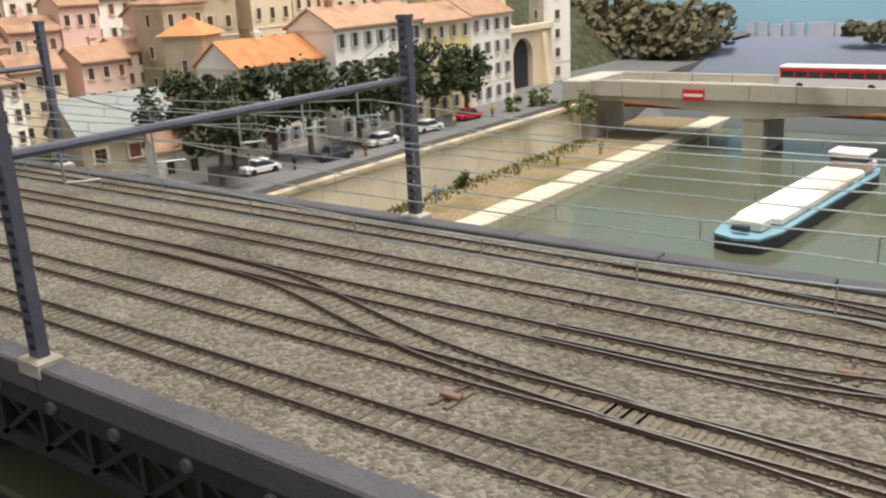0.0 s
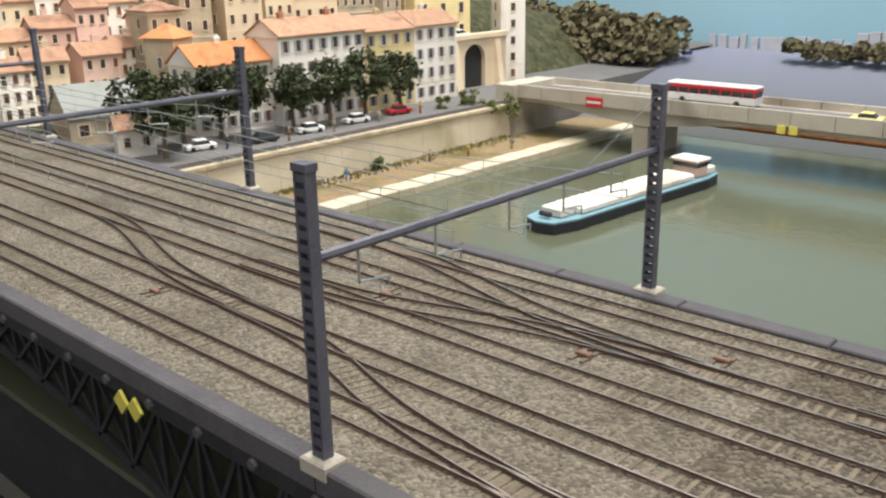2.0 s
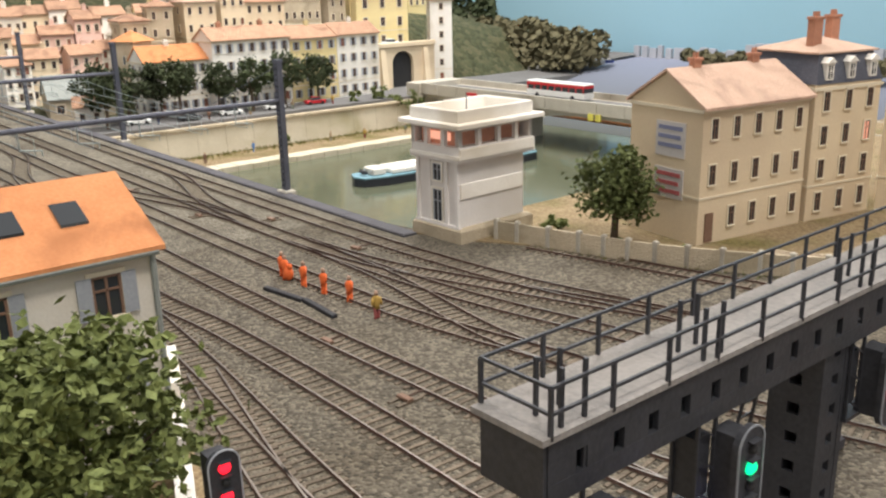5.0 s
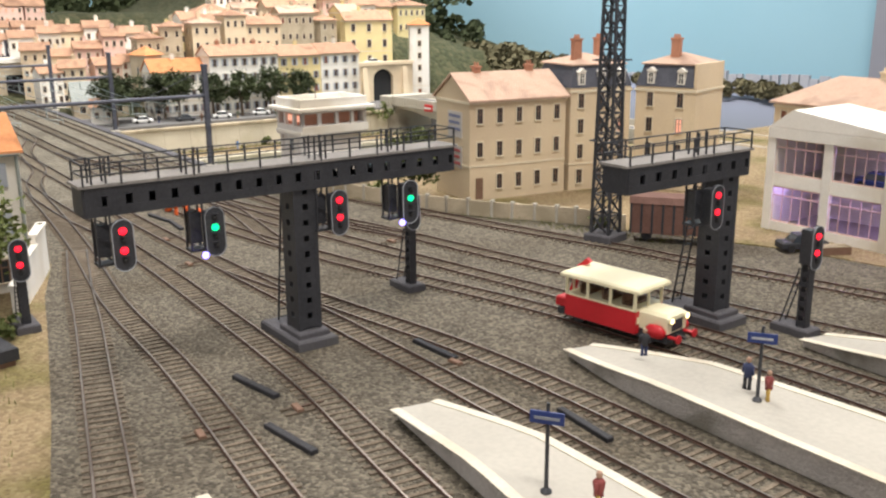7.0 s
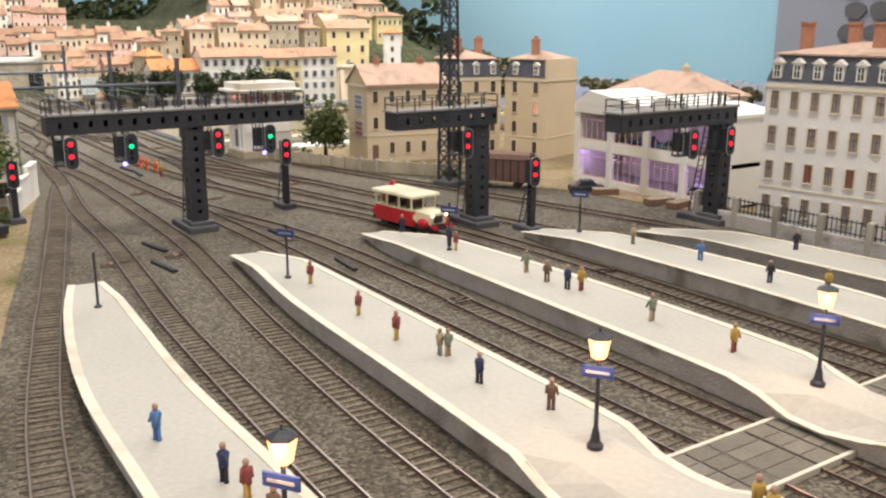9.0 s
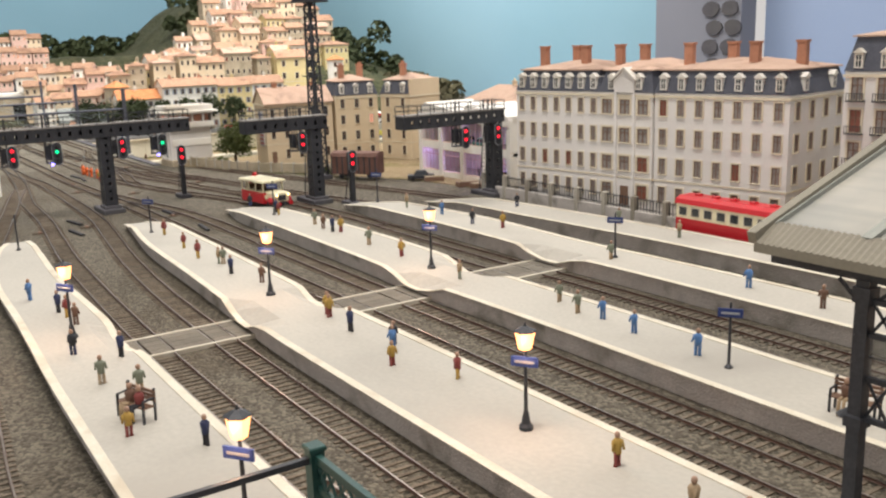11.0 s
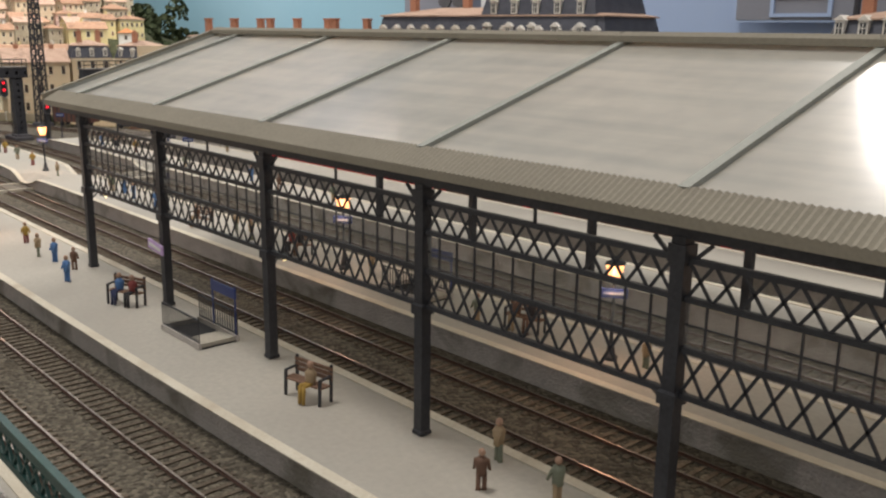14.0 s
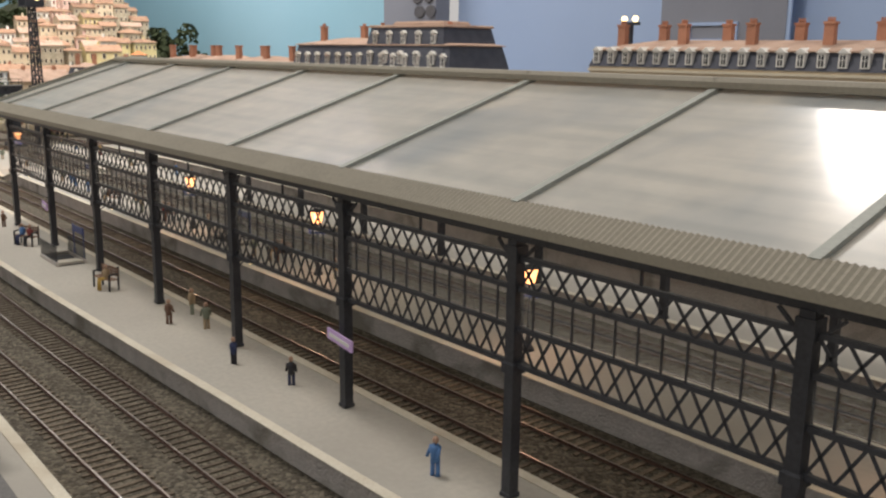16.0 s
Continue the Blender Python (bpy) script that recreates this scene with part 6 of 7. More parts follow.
for x, y in ((33.3, 34.3), (34.3, 34.0), (36.7, 34.2), (39.2, 34.4), (42.0, 34.8)):
    ob = new("track_worker_figurine", PEG[0].copy())
    ob.data.materials[0] = ob.data.materials[1] = ORANGE
    ob.matrix_basis = at(x - 1.4, y + 0.9, -0.28)
    tagged(ob, "plain bright orange peg figurine beside the rails", "figurine", "orange figurines")
figurine(44.6, 35.2, -0.28, 7)
solid("crouching_worker_figurine", Geo().ball(0, 0, 0.6, 0.5, 0.4, 0.6).ball(0.3, 0, 1.2, 0.22, 0.22, 0.24), ORANGE, 33.2, 35.0, -0.28, 0, "plain low orange figurine bent beside the rails", "figurine", "orange figurines", smooth=True)
for x, y, r in ((36.0, 32.9, 8), (40.4, 33.2, -4), (66, 10.2, 25), (74, 8.8, -12), (71, 7.6, 40), (92.0, 20.9, 8), (84.5, 22.3, 10), (100, 34.6, -6), (86, 34.5, 3)):
    solid("loose_sleeper", Geo().box(-2.2, 2.2, -0.22, 0.22, 0, 0.28, 0.04), BLACKISH, x, y, -0.28, r, "dark loose timber sleeper lying on the ballast", "timber", "loose sleepers")

# ---------- near side: house, tree, walls, buffer block ----------
hs = house(50.2, 9.2, -0.4, 0, 9.0, 14.0, 11.6, 2, 3, WHITE, TILE_ORANGE, "white house with an orange tiled roof and skylights", roof="gable_y", rise=2.3, win=(1.3, 1.9), side_cols=3, chimneys=0, shutter=SHUTTER)
for v in (1.5, 4.2):
    part("skylight", Geo().add([(1.6, v - 0.6, 13.38), (3.0, v - 0.6, 12.72), (3.0, v + 0.6, 12.72), (1.6, v + 0.6, 13.38), (1.6, v - 0.6, 13.2), (3.0, v - 0.6, 12.5), (3.0, v + 0.6, 12.5), (1.6, v + 0.6, 13.2)], [(0, 1, 2, 3), (0, 4, 5, 1), (1, 5, 6, 2), (2, 6, 7, 3), (3, 7, 4, 0)]), PANE, hs, "grey skylight pane")
part("drainpipe", Geo().tube((4.65, 6.8, 0), (4.65, 6.8, 11.2), 0.14, None, 8).tube((4.85, -7, 11.3), (4.85, 7, 11.3), 0.18, None, 8), TARP, hs)
stack = part("chimney", Geo().box(-2.5, -1.2, -1.2, -0.2, 12.2, 15.0).box(-2.6, -1.1, -1.3, -0.1, 14.8, 15.1), PINK, hs, "pinkish rendered chimney stack")
for v in (-0.95, -0.45):
    part("chimney_pot", Geo().tube((-1.85, v, 15.1), (-1.85, v, 15.8), 0.2, 0.15, 8), BRICK, stack)
yw = thing("garden_wall", 0, 0, -0.4, 0, "broken white rendered garden wall", "wall")
for (xa, ya), (xb, yb), h in (((49.5, 18.3), (54, 16.6), 4.2), ((54, 16.6), (58, 15.0), 3.4), ((58, 15.0), (62, 13.4), 2.4)):
    part("wall_length", Geo().bar((xa, ya, h / 2), (xb, yb, h / 2), 0.5, h), WHITE, yw)
    part("coping", Geo().bar((xa, ya, h + 0.1), (xb, yb, h + 0.1), 0.8, 0.22), WHITE, yw)
bb = thing("buffer_block", 70.6, 10.6, -0.4, 12, "dark timber buffer block beside the siding", "buffer stop")
part("beam", Geo().box(-1.6, 1.6, -0.7, 0.7, 0.5, 1.4, 0.1), STEEL, bb)
part("base", Geo().box(-1.4, 1.4, -0.5, 0.5, 0, 0.5), BROWNFRAME, bb)


def crown_geo(r, h, z0, n, size, seed):
    """Many small leaf tufts in clumps, with gaps, round a few branch ends."""
    rn = random.Random(seed)
    g = Geo()
    ends = []
    for k in range(max(6, n // 45)):
        a, u = rn.uniform(0, 6.283), rn.uniform(-0.85, 1.0)
        q = math.sqrt(max(0.05, 1 - u * u * 0.85)) * rn.uniform(0.45, 0.95)
        ends.append((r * q * math.cos(a), r * q * math.sin(a), z0 + h / 2 + u * h / 2 * 0.85))
    for k in range(n):
        e = ends[k % len(ends)]
        s = r * 0.32
        c = [e[0] + rn.gauss(0, s * 0.55), e[1] + rn.gauss(0, s * 0.55), e[2] + rn.gauss(0, s * 0.5)]
        for j in range(2):
            d = Vector((rn.gauss(0, 1), rn.gauss(0, 1), rn.gauss(0, 0.7))).normalized()
            t = d.cross(Vector((rn.gauss(0, 1), rn.gauss(0, 1), 1))).normalized()
            w = size * rn.uniform(0.6, 1.3)
            p = Vector(c)
            g.add([tuple(p - d * w), tuple(p - t * w * 0.6), tuple(p + d * w), tuple(p + t * w * 0.6)], [(0, 1, 2, 3)])
    return g, ends


def tree(x, y, z, h, r, seed, leaf=None, n=520, size=0.34, label="model tree with a clumpy olive-green crown", group="square trees", trunk_h=None):
    ob = thing("tree", x, y, z, seed * 40, label, "tree", group)
    th = trunk_h or h * 0.42
    g, ends = crown_geo(r, h - th * 0.75, th * 0.75, n, size, seed)
    part("crown", g, leaf or LEAF, ob)
    k = Geo().tube((0, 0, -0.3), (0.1, 0.05, th), 0.07 * r + 0.14, 0.05 * r + 0.06, 8)
    for e in ends[:7]:
        k.tube((0.1, 0.05, th * 0.85), e, 0.1, 0.03, 5)
    part("trunk", k, BARK, ob)
    return ob


tree(61.0, 9.6, -0.4, 10.5, 4.4, 3, n=3600, size=0.3, label="broad olive-green model tree by the white house", group="")
tree(44.5, 60.5, -0.3, 8.2, 3.6, 8, n=2200, size=0.27, label="dense green model tree beside the cream house", group="")
for k, (x, y) in enumerate(((40, 57.2), (46.5, 58.6), (52, 61), (62, 67), (68, 68), (58, 6), (66, 12), (38, 60))):
    g, _ = crown_geo(1.1, 1.3, 0, 150, 0.24, 30 + k)
    solid("bush", g, LEAF, x, y, -0.3, 0, "low olive-green bush at the foot of the wall", "bush", "yard bushes")
g = Geo()
rnd = random.Random(9)
for k in range(1500):
    t = rnd.random()
    x, y = (40 + 36 * t, 56.3 + 14 * t + rnd.uniform(-2.2, 0.4)) if k % 3 else (rnd.uniform(60, 95), rnd.uniform(4, 14))
    if k % 3 == 0 and y > 21 - 0.12 * x - (x - 60) * 0.08:
        continue
    h = rnd.uniform(0.15, 0.6)
    a = rnd.uniform(0, 6.28)
    g.add([(x, y, -0.35), (x + 0.1 * math.cos(a), y + 0.1 * math.sin(a), -0.35), (x + rnd.uniform(-0.15, 0.15), y + rnd.uniform(-0.15, 0.15), -0.35 + h)], [(0, 1, 2)])
solid("grass_tufts", g, GRASS, label="yellow-green grass tufts along the yard edge", category="grass", kind="stuff")
for k, (x, y, sx, sy) in enumerate(((57, 66.2, 1.0, 0.6), (59, 67, 0.8, 0.8), (60.5, 68.5, 1.4, 0.5), (87.9, 77.5, 1.6, 0.6), (96, 78.5, 1.8, 0.7), (98.5, 79, 1.6, 0.7))):
    ob = thing("scrap_crate", x, y, -0.2, 20 * k, "weathered brown crate among yard clutter", "crate", "yard clutter")
    part("box", Geo().box(-sx, sx, -sy, sy, 0, 0.7, 0.05), BROWNFRAME, ob)
    for j in range(3):
        part("slat", Geo().box(-sx, sx, -sy + j * sy * 0.8, -sy + j * sy * 0.8 + 0.2, 0.7, 0.78), STONEWALL, ob)


def car(x, y, z, rz, paint, label):
    ob = thing("car", x, y, z, rz, label, "car", "small cars")
    part("body", Geo().box(-2.2, 2.2, -0.85, 0.85, 0.3, 0.95, 0.15), paint, ob)
    g = Geo().add([(-1.3, -0.8, 0.9), (1.4, -0.8, 0.9), (1.4, 0.8, 0.9), (-1.3, 0.8, 0.9), (-0.8, -0.65, 1.5), (0.8, -0.65, 1.5), (0.8, 0.65, 1.5), (-0.8, 0.65, 1.5)], [(0, 1, 5, 4), (1, 2, 6, 5), (2, 3, 7, 6), (3, 0, 4, 7)])
    part("glasshouse", g, PANE, ob)
    part("roof", Geo().box(-0.85, 0.85, -0.7, 0.7, 1.46, 1.6, 0.08), paint, ob)
    for xx in (-1.35, 1.35):
        for s in (-0.8, 0.8):
            part("wheel", Geo().tube((xx, s - 0.12, 0.35), (xx, s + 0.12, 0.35), 0.35, None, 10), DARKFILL, ob)


PALEYELLOW = material("lemon_car_paint", (0.75, 0.68, 0.12), None, 0.3, 0, 20, 0)
GREENCAR = material("green_car_paint", (0.08, 0.32, 0.2), None, 0.3, 0, 20, 0)
car(97.5, 84.0, 0.1, 10, WHITEPAINT, "white car parked in the lit garage")
car(93.0, 84.0, 5.0, 0, GREENCAR, "green car on the upper floor of the garage")
car(88.0, 84.2, 5.0, 10, BLUE, "dark blue car on the upper floor of the garage")
car(85.5, 76.5, -0.2, 60, STEEL, "dark car standing on the sandy yard")

# green footbridge railing and passage at the near platform
fb = thing("platform_passage", 0, 0, 1.3, 0, "dark green railed passage with a grey floor on the near platform", "railing")
part("floor", Geo().box(181, 262, 9.6, 11.5, 0.03, 0.15), ROAD, fb)
part("side_wall", Geo().box(183, 262, 8.9, 9.5, 0.0, 1.8, 0.2), WHITE, fb)
for k in range(6):
    xx = 180.2 + k * 14.4
    part("post", Geo().box(xx - 0.3, xx + 0.3, 11.3, 11.9, 0, 4.9).box(xx - 0.38, xx + 0.38, 11.23, 11.97, 4.9, 5.1, 0.05), GREENIRON, fb)
    if k < 5:
        g = Geo().bar((xx, 11.6, 4.6), (xx + 14.4, 11.6, 4.6), 0.25, 0.35).bar((xx, 11.6, 3.3), (xx + 14.4, 11.6, 3.3), 0.2, 0.3)
        part("rail", g, GREENIRON, fb)
        g = Geo()
        for j in range(16):
            g.bar((xx + j * 0.9, 11.6, 3.4), (xx + (j + 1) * 0.9, 11.6, 4.5), 0.1).bar((xx + j * 0.9, 11.6, 4.5), (xx + (j + 1) * 0.9, 11.6, 3.4), 0.1)
        part("lattice", g, GREENIRON, fb)
        part("lower_panel", Geo().box(xx + 0.3, xx + 14.1, 11.55, 11.65, 0.05, 1.6), PLATSIDE, fb)
part("cross_bar", Geo().bar((180.2, 11.6, 4.5), (180.2, 4.0, 4.5), 0.25), STEEL, fb)
part("handrail", Geo().bar((178, 8.2, 1.8), (230, 8.2, 1.8), 0.12).bar((178, 8.2, 1.2), (230, 8.2, 1.2), 0.1), STEEL, fb)

# ---------- the far bank: street, quay, bridge ----------
solid("street", Geo().prism([(-300, 50.6), (-67, 50.6), (-67, 128), (-69, 190), (-300, 190)], -12, -3.0), ROAD, label="grey asphalt square and street above the quay", category="street", kind="structure")
solid("quay", Geo().box(-67, -55.2, 50.6, 190, -12, -9.3), EARTH, label="sandy lower quay with grass along the wall", category="quay", kind="structure")
qe = thing("quay_edge", 0, 0, 0, 0, "pale stone edge blocks along the river quay", "quay edge")
for k in range(34):
    part("stone_block", Geo().box(-55.2, -51.6, 50.7 + k * 3.0, 53.6 + k * 3.0, -12, -9.0 + 0.04 * (k % 3), 0.1), QUAYWALL, qe)
qw = thing("quay_wall", 0, 0, 0, 0, "limewashed retaining wall with a coping above the quay", "wall")
for k in range(13):
    ya, yb = 50.7 + k * 5.9, 56.55 + k * 5.9
    part("wall_length", Geo().add([(-66.0, ya, -9.4), (-66.0, yb, -9.4), (-67.4, yb, -9.4), (-67.4, ya, -9.4), (-66.5, ya, -4.2), (-66.5, yb, -4.2), (-67.4, yb, -4.2), (-67.4, ya, -4.2)], [(0, 1, 5, 4), (1, 2, 6, 5), (2, 3, 7, 6), (3, 0, 4, 7), (4, 5, 6, 7)]), QUAYWALL, qw)
    part("coping", Geo().box(-67.7, -66.1, ya, yb, -4.2, -3.6, 0.12), STONEWALL, qw)
g = Geo()
rnd = random.Random(4)
for k in range(900):
    x, y, h = -65.8 + abs(rnd.gauss(0, 1.6)), rnd.uniform(52, 126), rnd.uniform(0.2, 0.7)
    g.add([(x, y, -9.3), (x + 0.25, y + 0.1, -9.3), (x + rnd.uniform(-0.2, 0.3), y + rnd.uniform(-0.2, 0.2), -9.3 + h)], [(0, 1, 2)])
solid("quay_grass", g, GRASS, label="green grass growing along the quay wall", category="grass", kind="stuff")
for k, (x, y, z, r) in enumerate(((-64.6, 92, -9.3, 1.3), (-66, 121, -5, 2.2), (-65.5, 125, -6, 2.6), (-68.5, 118, -3.2, 1.8), (-70, 113, -3.2, 1.4))):
    g, _ = crown_geo(r, r * 1.6, 0, 200, 0.34, 60 + k)
    solid("bush", g, LEAF, x, y, z, 0, "green bush growing by the quay wall", "bush", "quay bushes")
for k, (x, y) in enumerate(((-59, 72, ), (-62, 101), (-60, 108), (-58, 117), (-63, 84))):
    figurine(x, y, -9.2, k * 3 + 1)

rb = thing("road_bridge", 0, 0, 0, 0, "pale concrete road bridge with haunched girders over the river", "bridge")
part("deck", Geo().box(-68, 90, 127.6, 139.0, -2.2, -1.4), CONCRETE, rb)
part("roadway", Geo().box(-68, 90, 129.2, 137.4, -1.4, -1.34), ROAD, rb)
part("kerb_path", Geo().box(-68, 90, 127.7, 129.2, -1.4, -1.2), CONCRETE, rb)
for k in range(24):
    part("parapet_panel", Geo().box(-66 + k * 6.4, -59.7 + k * 6.4, 127.3, 127.7, -2.4, -0.1, 0.06), CONCRETE, rb)
    part("parapet_panel", Geo().box(-66 + k * 6.4, -59.7 + k * 6.4, 138.8, 139.2, -2.4, -0.1, 0.06), CONCRETE, rb)
for yy in (128.4, 133, 138):
    g = Geo()
    pts = []
    for k in range(61):
        x = -66 + k * 2.5
        u = abs(((x + 40) + 39) % 78 - 39) / 39
        pts.append((x, -3.2 - 1.9 * max(0, 1 - u * 2.2)))
    v = [(x, yy - 0.4, -2.0) for x, z in pts] + [(x, yy - 0.4, z) for x, z in pts] + [(x, yy + 0.4, -2.0) for x, z in pts] + [(x, yy + 0.4, z) for x, z in pts]
    n = len(pts)
    f = []
    for i in range(n - 1):
        f += [(i, n + i, n + i + 1, i + 1), (2 * n + i, 2 * n + i + 1, 3 * n + i + 1, 3 * n + i), (n + i, 3 * n + i, 3 * n + i + 1, n + i + 1)]
    part("haunched_girder", Geo().add(v, f), CONCRETE, rb)
for x in (-40, 38):
    part("pier", Geo().box(x - 1.4, x + 1.4, 128.2, 138.4, -11, -4.6, 0.2), CONCRETE, rb)
part("abutment", Geo().box(-69.5, -65, 126.6, 139.4, -11, -0.2, 0.1), CONCRETE, rb)
part("red_white_sign", Geo().box(-50, -46.8, 127.0, 127.25, -2.6, -1.0).use(1).box(-49.8, -47, 126.95, 127.0, -2.0, -1.6), [REDPAINT, WHITEPAINT], rb, "red board with a white bar")
part("yellow_sign", Geo().box(-16.6, -15.4, 127.0, 127.25, -3.4, -2.2).box(-14.8, -13.6, 127.0, 127.25, -3.4, -2.2), PALEYELLOW, rb, "two yellow diamond boards")
part("orange_pipe", Geo().tube((-66, 140.5, -5.6), (90, 140.5, -6.6), 0.5, None, 8), TILE_ORANGE, rb)

bus = thing("bus", -30.6, 134.6, -1.34, 0, "red and white single-deck bus on the road bridge", "bus")
part("lower_body", Geo().box(-7.6, 7.6, -1.4, 1.4, 0.5, 1.6, 0.05), WHITEPAINT, bus)
part("window_band", Geo().box(-7.5, 7.5, -1.38, 1.38, 1.6, 2.6), PANE, bus)
for k in range(9):
    part("pillar", Geo().box(-7.55 + k * 1.85, -7.35 + k * 1.85, -1.42, 1.42, 1.55, 2.6), REDPAINT, bus)
part("red_band", Geo().box(-7.6, 7.6, -1.43, 1.43, 2.5, 3.0), REDPAINT, bus)
part("roof", Geo().box(-7.6, 7.6, -1.4, 1.4, 3.0, 3.3, 0.12), WHITEPAINT, bus)
for xx in (-4.8, 4.6):
    for s in (-1.3, 1.3):
        part("wheel", Geo().tube((xx, s - 0.15, 0.5), (xx, s + 0.15, 0.5), 0.5, None, 12), DARKFILL, bus)
car(-5.5, 131.2, -1.34, 4, PALEYELLOW, "yellow saloon car on the road bridge")
for k, (x, y, p, w) in enumerate(((-71, 84, WHITEPAINT, "white"), (-72, 104, REDPAINT, "red"), (-71.5, 94, WHITEPAINT, "white"), (-70.5, 75, STEEL, "dark"), (-73, 66, WHITEPAINT, "white"))):
    car(x, y, -3.0, 80, p, w + " car parked under the square trees")
    figurine(x + 2.2, y + 3, -3.0, k * 5 + 2)

barge = thing("river_barge", -25.0, 101.5, -10.0, 85, "long cargo barge with pale hatch covers and a blue bow", "barge")
hull = [(-18.5, -2.2), (-15, -3.0), (14, -3.0), (17.5, -2.2), (18.6, 0), (17.5, 2.2), (14, 3.0), (-15, 3.0), (-18.5, 2.2), (-19.3, 0)]
part("hull", Geo().prism(hull, -0.3, 1.3), material("black_hull_paint", (0.03, 0.035, 0.045), None, 0.5), barge)
part("blue_strake", Geo().prism([(x * 1.005, y * 1.02) for x, y in hull], 1.3, 1.55), material("pale_blue_hull_paint", (0.2, 0.36, 0.43), None, 0.5), barge)
for k in range(9):
    part("hatch_cover", Geo().box(-13.4 + k * 2.75, -10.75 + k * 2.75, -2.3, 2.3, 1.7, 2.5, 0.25), WHITE, barge, "pale hatch cover")
part("foredeck_house", Geo().box(-16.6, -14.2, -1.6, 1.6, 1.7, 2.7, 0.2), WHITE, barge)
part("anchor_winch", Geo().tube((-17.6, -0.8, 2.1), (-17.6, 0.8, 2.1), 0.35, None, 8), STEEL, barge)
part("wheelhouse", Geo().box(12.4, 15.0, -2.0, 2.0, 1.7, 3.9, 0.1), PINK, barge)
part("wheelhouse_windows", Geo().box(12.3, 15.1, -2.05, 2.05, 3.0, 3.6), PANE, barge)
part("wheelhouse_roof", Geo().box(12.0, 15.4, -2.3, 2.3, 3.9, 4.2, 0.1), WHITE, barge)
part("stern_cabin", Geo().box(15.2, 17.4, -1.8, 1.8, 1.7, 2.6, 0.15), WHITE, barge)

# ---------- riverside houses ----------
def row(y0, y1, z, h, cols, floors, wall, roof_mat, label, xf=-78.0, d=8, **kw):
    return house(xf - d / 2, (y0 + y1) / 2, z, 90, y1 - y0, d, h, cols, floors, wall, roof_mat, label, group="riverside houses", **kw)


x, y, rz, w = along((-80.9, 71.4), (-80.2, 84.4), 8)
house(x, y, -3, rz, w, 8, 10.6, 6, 3, WHITE, TILE_ORANGE, "white riverside house with a bright orange tiled roof", rise=2.6, win=(0.8, 1.6), shutter=SHUTTER, group="riverside houses", side_cols=2)
row(84.6, 102.3, -3, 14.0, 7, 4, WHITE, TILE_BROWN, "long white riverside house with grey shutters", rise=2.2, win=(0.8, 1.7), shutter=SHUTTER, chimneys=2)
row(102.4, 114.2, -3, 13.4, 4, 4, YELLOW, TILE_BROWN, "pale yellow riverside house with shutters", rise=2.2, win=(0.8, 1.7), shutter=SHUTTER)
row(114.3, 125.5, -3, 13.6, 4, 4, WHITE, TILE_BROWN, "white corner house with a yellow shop front", rise=2.2, win=(0.8, 1.7), shutter=SHUTTER, side_cols=0)
tower = thing("stone_tower", -91.8, 74.0, -3, 25, "pale square stone tower with a small tiled roof", "tower")
part("shaft", Geo().box(-2.6, 2.6, -2.6, 2.6, -1, 14.1), STONEWALL, tower)
part("roof", Geo().add([(-3.2, -3.2, 14.1), (3.2, -3.2, 14.1), (3.2, 3.2, 14.1), (-3.2, 3.2, 14.1), (0, 0, 16.2)], [(3, 2, 1, 0), (0, 1, 4), (1, 2, 4), (2, 3, 4), (3, 0, 4)]), TILE_ORANGE, tower)
tw_win = window_mesh(0.7, 1.6, PANE, SHUTTER, TRIM)
for zz in (5, 9.6):
    put_window(tw_win, tower, 0, -2.66, zz)
    put_window(tw_win, tower, 2.66, 0, zz, 90)

# arched road wall and white tower
aw = thing("arched_road_wall", -82, 0, 0, 0, "cream retaining wall with a dark road tunnel arch and buttresses", "wall")
arch = [(132.3 + 3.15 - 3.15 * math.cos(math.pi * k / 14), 2.6 + 2.9 * math.sin(math.pi * k / 14)) for k in range(15)]
outer = [(127, -3.5), (127, 6.6), (145.2, 6.6), (145.2, -3.5), (138.6, -3.5)] + arch[::-1] + [(132.3, -3.5)]
g = Geo()
n = len(outer)
g.add([(0, a, b) for a, b in outer] + [(-1.0, a, b) for a, b in outer], [(i, (i + 1) % n, n + (i + 1) % n, n + i) for i in range(n)])
ring = [(138.6, -3.5)] + arch[::-1] + [(132.3, -3.5)]
top = [(138.6 - 6.3 * k / (len(ring) - 1), 6.6) for k in range(len(ring))]
for i in range(len(ring) - 1):
    g.add([(0, *ring[i]), (0, *ring[i + 1]), (0, *top[i + 1]), (0, *top[i])], [(0, 3, 2, 1)])
g.add([(0, 127, -3.5), (0, 132.3, -3.5), (0, 132.3, 6.6), (0, 127, 6.6)], [(0, 1, 2, 3)]).add([(0, 138.6, -3.5), (0, 145.2, -3.5), (0, 145.2, 6.6), (0, 138.6, 6.6)], [(0, 1, 2, 3)])
part("wall_face", g, CREAM, aw)
# solid block behind the arch, coloured black for the tunnel's darkness
part("tunnel_dark_block", Geo().box(-8, -1.0, 131.5, 139.4, -3.5, 6.4), DARKFILL, aw)
part("parapet", Geo().box(-0.6, 0.5, 127, 145.2, 6.6, 7.6, 0.1), CREAM, aw)
